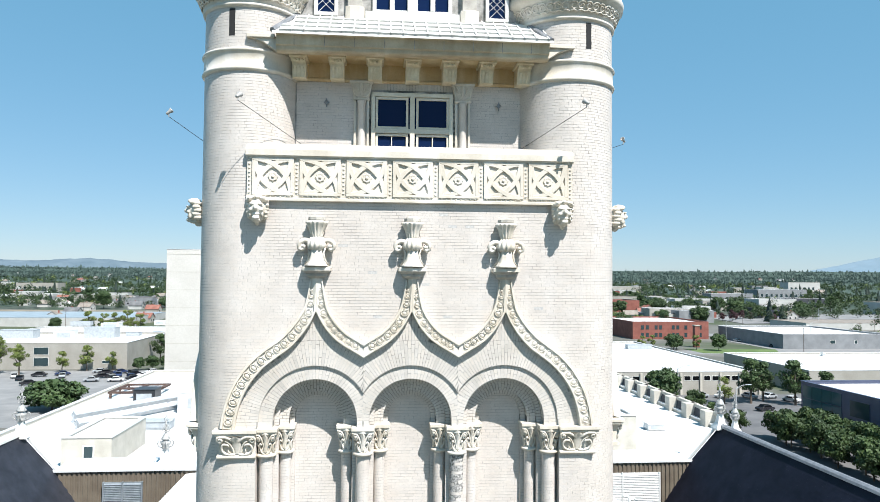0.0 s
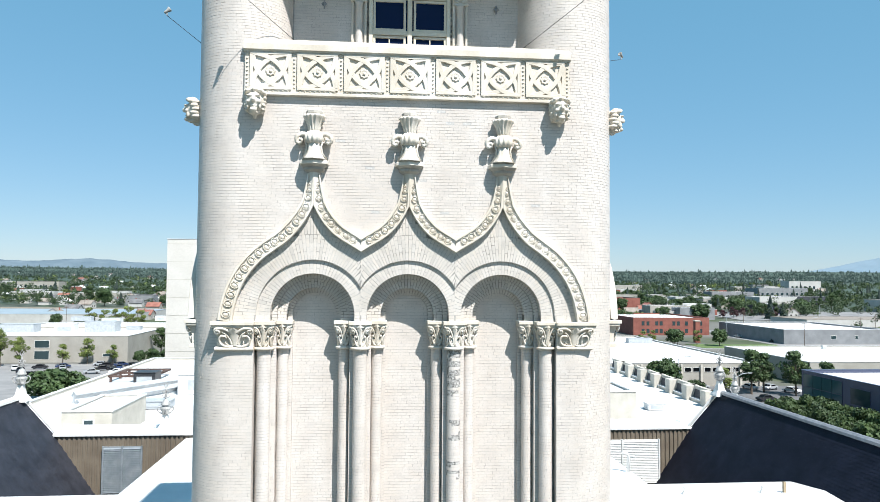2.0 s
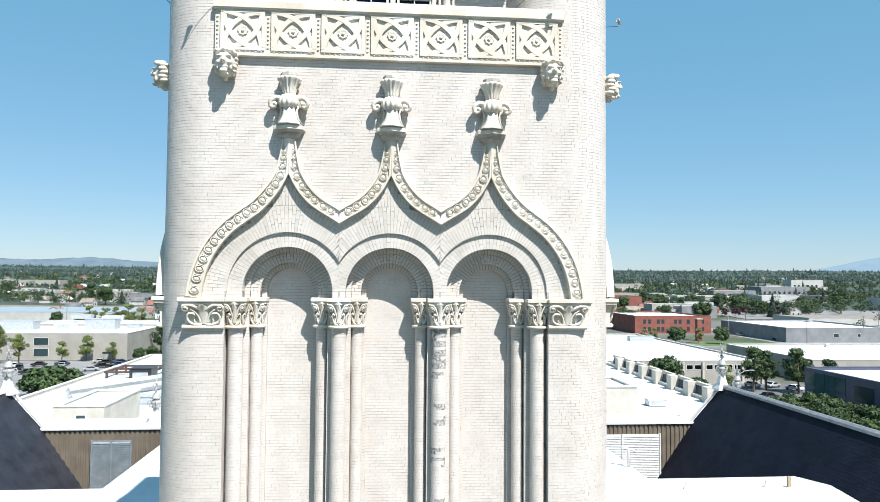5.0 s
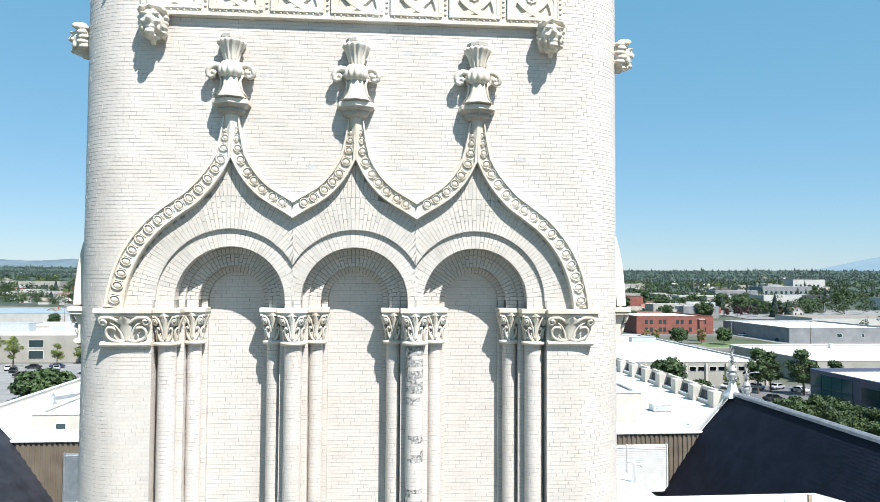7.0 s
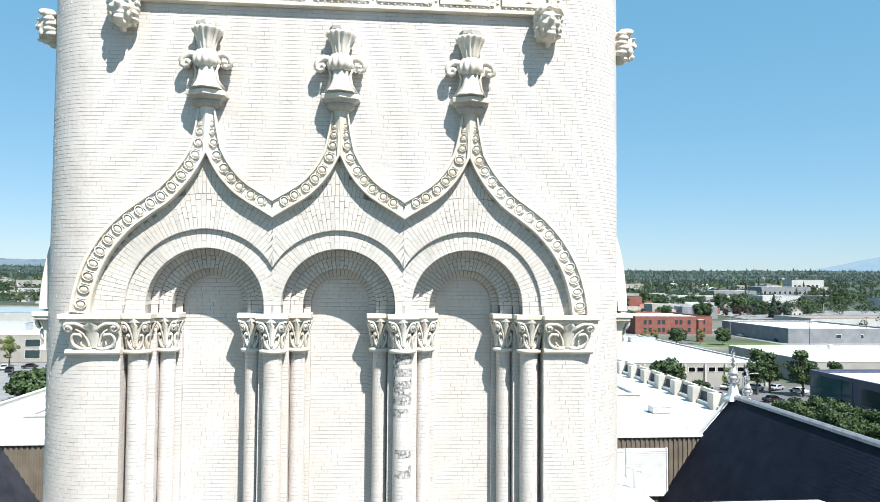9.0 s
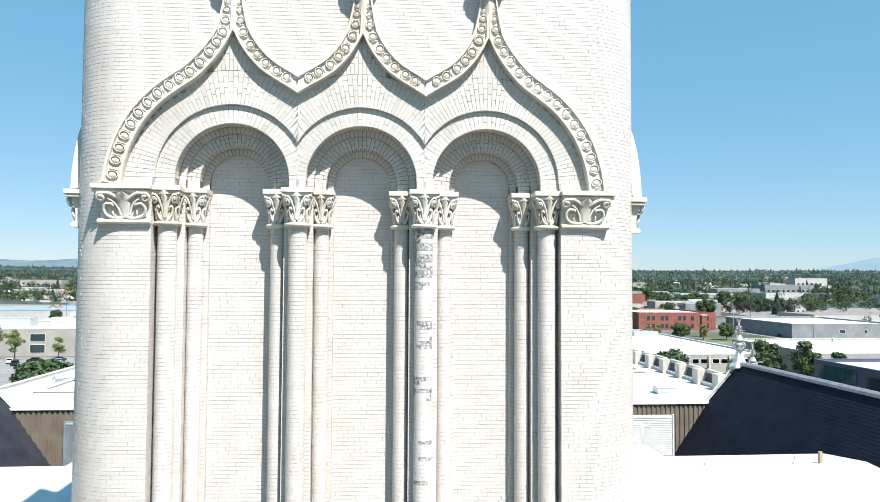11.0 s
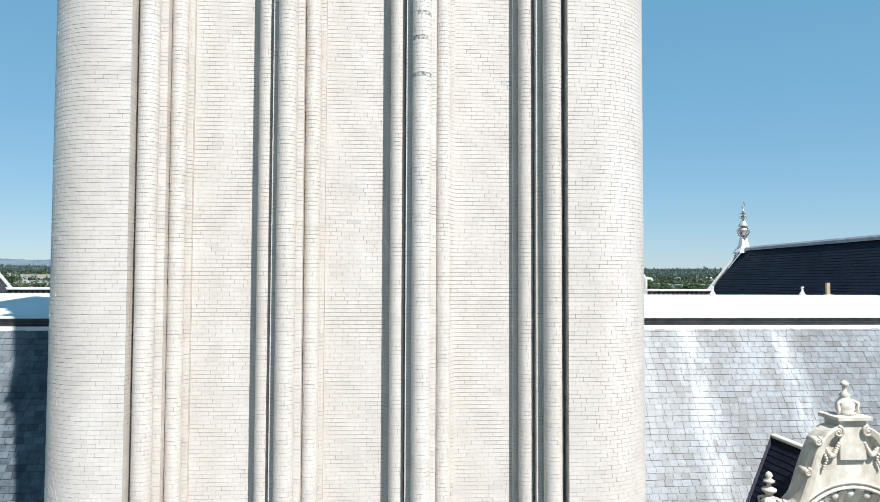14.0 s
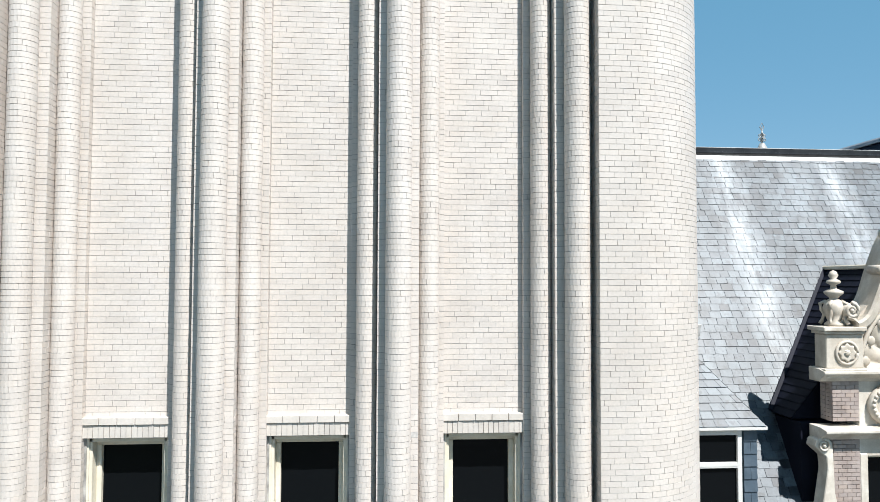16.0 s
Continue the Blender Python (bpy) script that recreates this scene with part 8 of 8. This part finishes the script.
# wall over the arches, turrets over the capitals, upper storey
high = Bricks()
row = 0
z0 = 10.0 + ROWS_LOW * COURSE
while z0 < 42.0:
    z1 = z0 + COURSE
    for s in (1, -1):
        if 38.62 < z0 < 39.07 or z0 < 35.5:
            continue
        at, length = bent(s * TUR_X, TUR_Y[s], TUR_R[s], -80 * s, 108 * s)
        cuts = course_cuts(length, row)
        for a, b in zip(cuts, cuts[1:]):
            mid = (a + b) / 2 / TUR_R[s] * 57.3 - 80
            if 39.40 < z0 < 40.05 and abs(mid - 15) < 8:
                lo_e, hi_e = (15 - 3.2 + 80) / 57.3 * TUR_R[s], (15 + 3.2 + 80) / 57.3 * TUR_R[s]
                for c, d in ((a, min(b, lo_e)), (max(a, hi_e), b)):
                    if d - c > 0.03:
                        high.along(at, c, d, z0, z1, 1)
                continue
            high.along(at, a, b, z0, z1, 2)
    if z0 < 35.5:
        right, r_len = round_corner(1, 0.0)
        left, l_len = round_corner(-1, 0.0)
        at = lambda s: right(s - l_len) if s > l_len else left(l_len - s)
        cuts = course_cuts(l_len + r_len, row)
        for a, b in zip(cuts, cuts[1:]):
            x = (a + b) / 2 - l_len
            if abs(x) > 4.15 or min(hood_gap(x + e, z0 + COURSE / 2) for e in (-0.08, 0, 0.08)) > 0.06:
                (chipped if CHIP.random() < 0.003 else high).along(at, a, b, z0, z1, 2 if abs(x) > 3.9 else 1)
    if z0 < 31.0:
        for b0 in BAYS:
            at = lambda s, b0=b0: (Vector((b0 - 0.555 + s, BAY)), Vector((0, -1)))
            cuts = course_cuts(1.11, row)
            for a, b in zip(cuts, cuts[1:]):
                high.along(at, a, b, z0, z1)
    if 35.5 < z0 < 38.6:
        at = lambda s: (Vector((-2.9 + s, -4.3)), Vector((0, -1)))
        cuts = course_cuts(5.8, row)
        for a, b in zip(cuts, cuts[1:]):
            x = -2.9 + (a + b) / 2
            if abs(x) > 1.13:
                high.along(at, a, b, z0, z1)
    z0, row = z1, row + 1
high.make("upper_brickwork", BRICK, tower, "white glazed brick courses over the arches")
chipped.make("chipped_brick", CHIPPED, tower, "bricks with chipped and stained glaze")


# radial bricks of the arches and spandrels
arches = Bricks()


def radial(bay, r0, r1, y, unit=0.075, keep=None, lo=-9.0, hi=9.0, feet=True, step=(0.0, 0.0)):
    """A ring of bricks on end; step lengthens every other brick at its foot and its tip."""
    x = BAYS[bay]
    n = max(8, int(math.pi * (r0 + r1) / 2 / unit))
    g, ch = 0.0034, 0.0012
    items = [(math.pi * i / n, math.pi * (i + 1) / n) for i in range(n)]
    inner_r, outer_r = r0, r1
    for i, (a0, a1) in enumerate(items):
        r0, r1 = (inner_r + step[0], outer_r + step[1]) if i % 2 else (inner_r, outer_r)
        am, rm = (a0 + a1) / 2, (r0 + r1) / 2
        px, pz = x + rm * math.cos(am), ARCH_Z + rm * math.sin(am)
        if not lo - 0.10 < px < hi + 0.10 or (keep and not keep(px, pz)):
            continue
        dy = arches.rng.uniform(-0.0015, 0.0015)
        outer, back = [], []
        for a, e in ((a0 + g / rm, 1), (a1 - g / rm, -1)):
            row_o, row_b = [], []
            for r, f in ((r0 + g, 1), (r1 - g, -1)):
                ae = a + e * ch / rm
                row_o.append((min(max(x + (r + f * ch) * math.cos(ae), lo), hi), y + dy, ARCH_Z + (r + f * ch) * math.sin(ae)))
                row_b.append((min(max(x + r * math.cos(a), lo), hi), y + 0.008, ARCH_Z + r * math.sin(a)))
            outer.append(tuple(row_o[::-1]))
            back.append(tuple(row_b[::-1]))
        arches.quad_strip(outer, back)
    r0, r1 = inner_r, outer_r
    if feet:
        for side in (-1, 1):
            for k in range(2):
                z0 = ARCH_Z - 0.15 + 0.075 * k
                a, b = sorted((x + side * r0, x + side * r1))
                a, b = max(a, lo), min(b, hi)
                if b - a > 0.03:
                    arches.along(lambda s, a=a: ((a + s, y), (0.0, -1.0)), 0, b - a, z0, z0 + 0.075)


def soffit(bay, r, y0, y1, unit=0.075, inner=False):
    """Bricks on the under side of an arch."""
    x, n, g = BAYS[bay], int(math.pi * r / unit), 0.0042
    for i in range(n):
        a0, a1 = math.pi * i / n + g / r, math.pi * (i + 1) / n - g / r
        side = x + r * math.cos((a0 + a1) / 2)
        if inner and abs(side) < 3.39 and abs(side - x) > 1.135:
            continue
        rr = r - 0.004 + arches.rng.uniform(-0.001, 0.001)
        at = lambda a, k, y: (x + k * math.cos(a), y, ARCH_Z + k * math.sin(a))
        cut = y0 + (y1 - y0) * (0.5 if i % 2 else 1.0)
        for c, d in ((y0, cut), (cut, y1)):
            if d - c > 0.02:
                arches.quad_strip([(at(a0, rr, c + g), at(a0, rr, d - g)), (at(a1, rr, c + g), at(a1, rr, d - g))], [(at(a0, rr + 0.01, c + g), at(a0, rr + 0.01, d - g)), (at(a1, rr + 0.01, c + g), at(a1, rr + 0.01, d - g))])


for b in range(3):
    soffit(b, 0.987, -5.19, -4.907)
    soffit(b, 0.867, -4.905, -4.822)
    soffit(b, 0.649, -4.82, -4.592)
    soffit(b, 0.527, -4.59, -4.495)
    soffit(b, 1.31, -5.247, -5.191, inner=True)
for s in (-1, 1):
    for k in range(2):
        x0 = BAYS[0 if s < 0 else 2] + s * 1.35
        arches.along(lambda t, x0=x0, s=s: ((x0 + s * t, -5.247), (0.0, -1.0)), 0, 0.22 + 0.03 * k, ARCH_Z - 0.15 + 0.075 * k, ARCH_Z - 0.075 + 0.075 * k)
        arches.along(lambda t, x0=x0, s=s: ((x0 + s * t, -5.247), (0.0, -1.0)), 0.22 + 0.03 * k, 0.50, ARCH_Z - 0.15 + 0.075 * k, ARCH_Z - 0.075 + 0.075 * k)
for b in range(3):
    lo = -9 if b == 0 else (BAYS[b] + BAYS[b - 1]) / 2
    hi = 9 if b == 2 else (BAYS[b] + BAYS[b + 1]) / 2
    radial(b, 0.985, 1.11, -5.19, 0.0747, lo=lo, hi=hi, step=(0.0, 0.115))
    radial(b, 1.11, 1.35, -5.19, 0.0877, lo=lo, hi=hi, step=(0.115, 0.0))
    radial(b, 0.865, 0.985, -4.905, 0.075)
    radial(b, 0.647, 0.715, -4.82, 0.0668, step=(0.0, 0.085))
    radial(b, 0.715, 0.865, -4.82, 0.0775, step=(0.085, 0.0))
    radial(b, 0.525, 0.647, -4.59, 0.07)
    for k in range(6):
        r = 1.31 + 0.2 * k
        radial(b, r, r + 0.2, -5.247, 0.999 * math.pi * (r + 0.1) / (64 if k < 3 else 88), step=(0.1 if k in (1, 2, 4, 5) else 0.0, 0.0 if k == 2 else 0.1), keep=lambda px, pz: hood_gap(px, pz) < 0.05 and pz > over_ring(px, 1.31) - 0.02, lo=lo, hi=hi, feet=False)
arches.make("arch_brickwork", BRICK_OLD, tower, "radial glazed bricks of the arches")
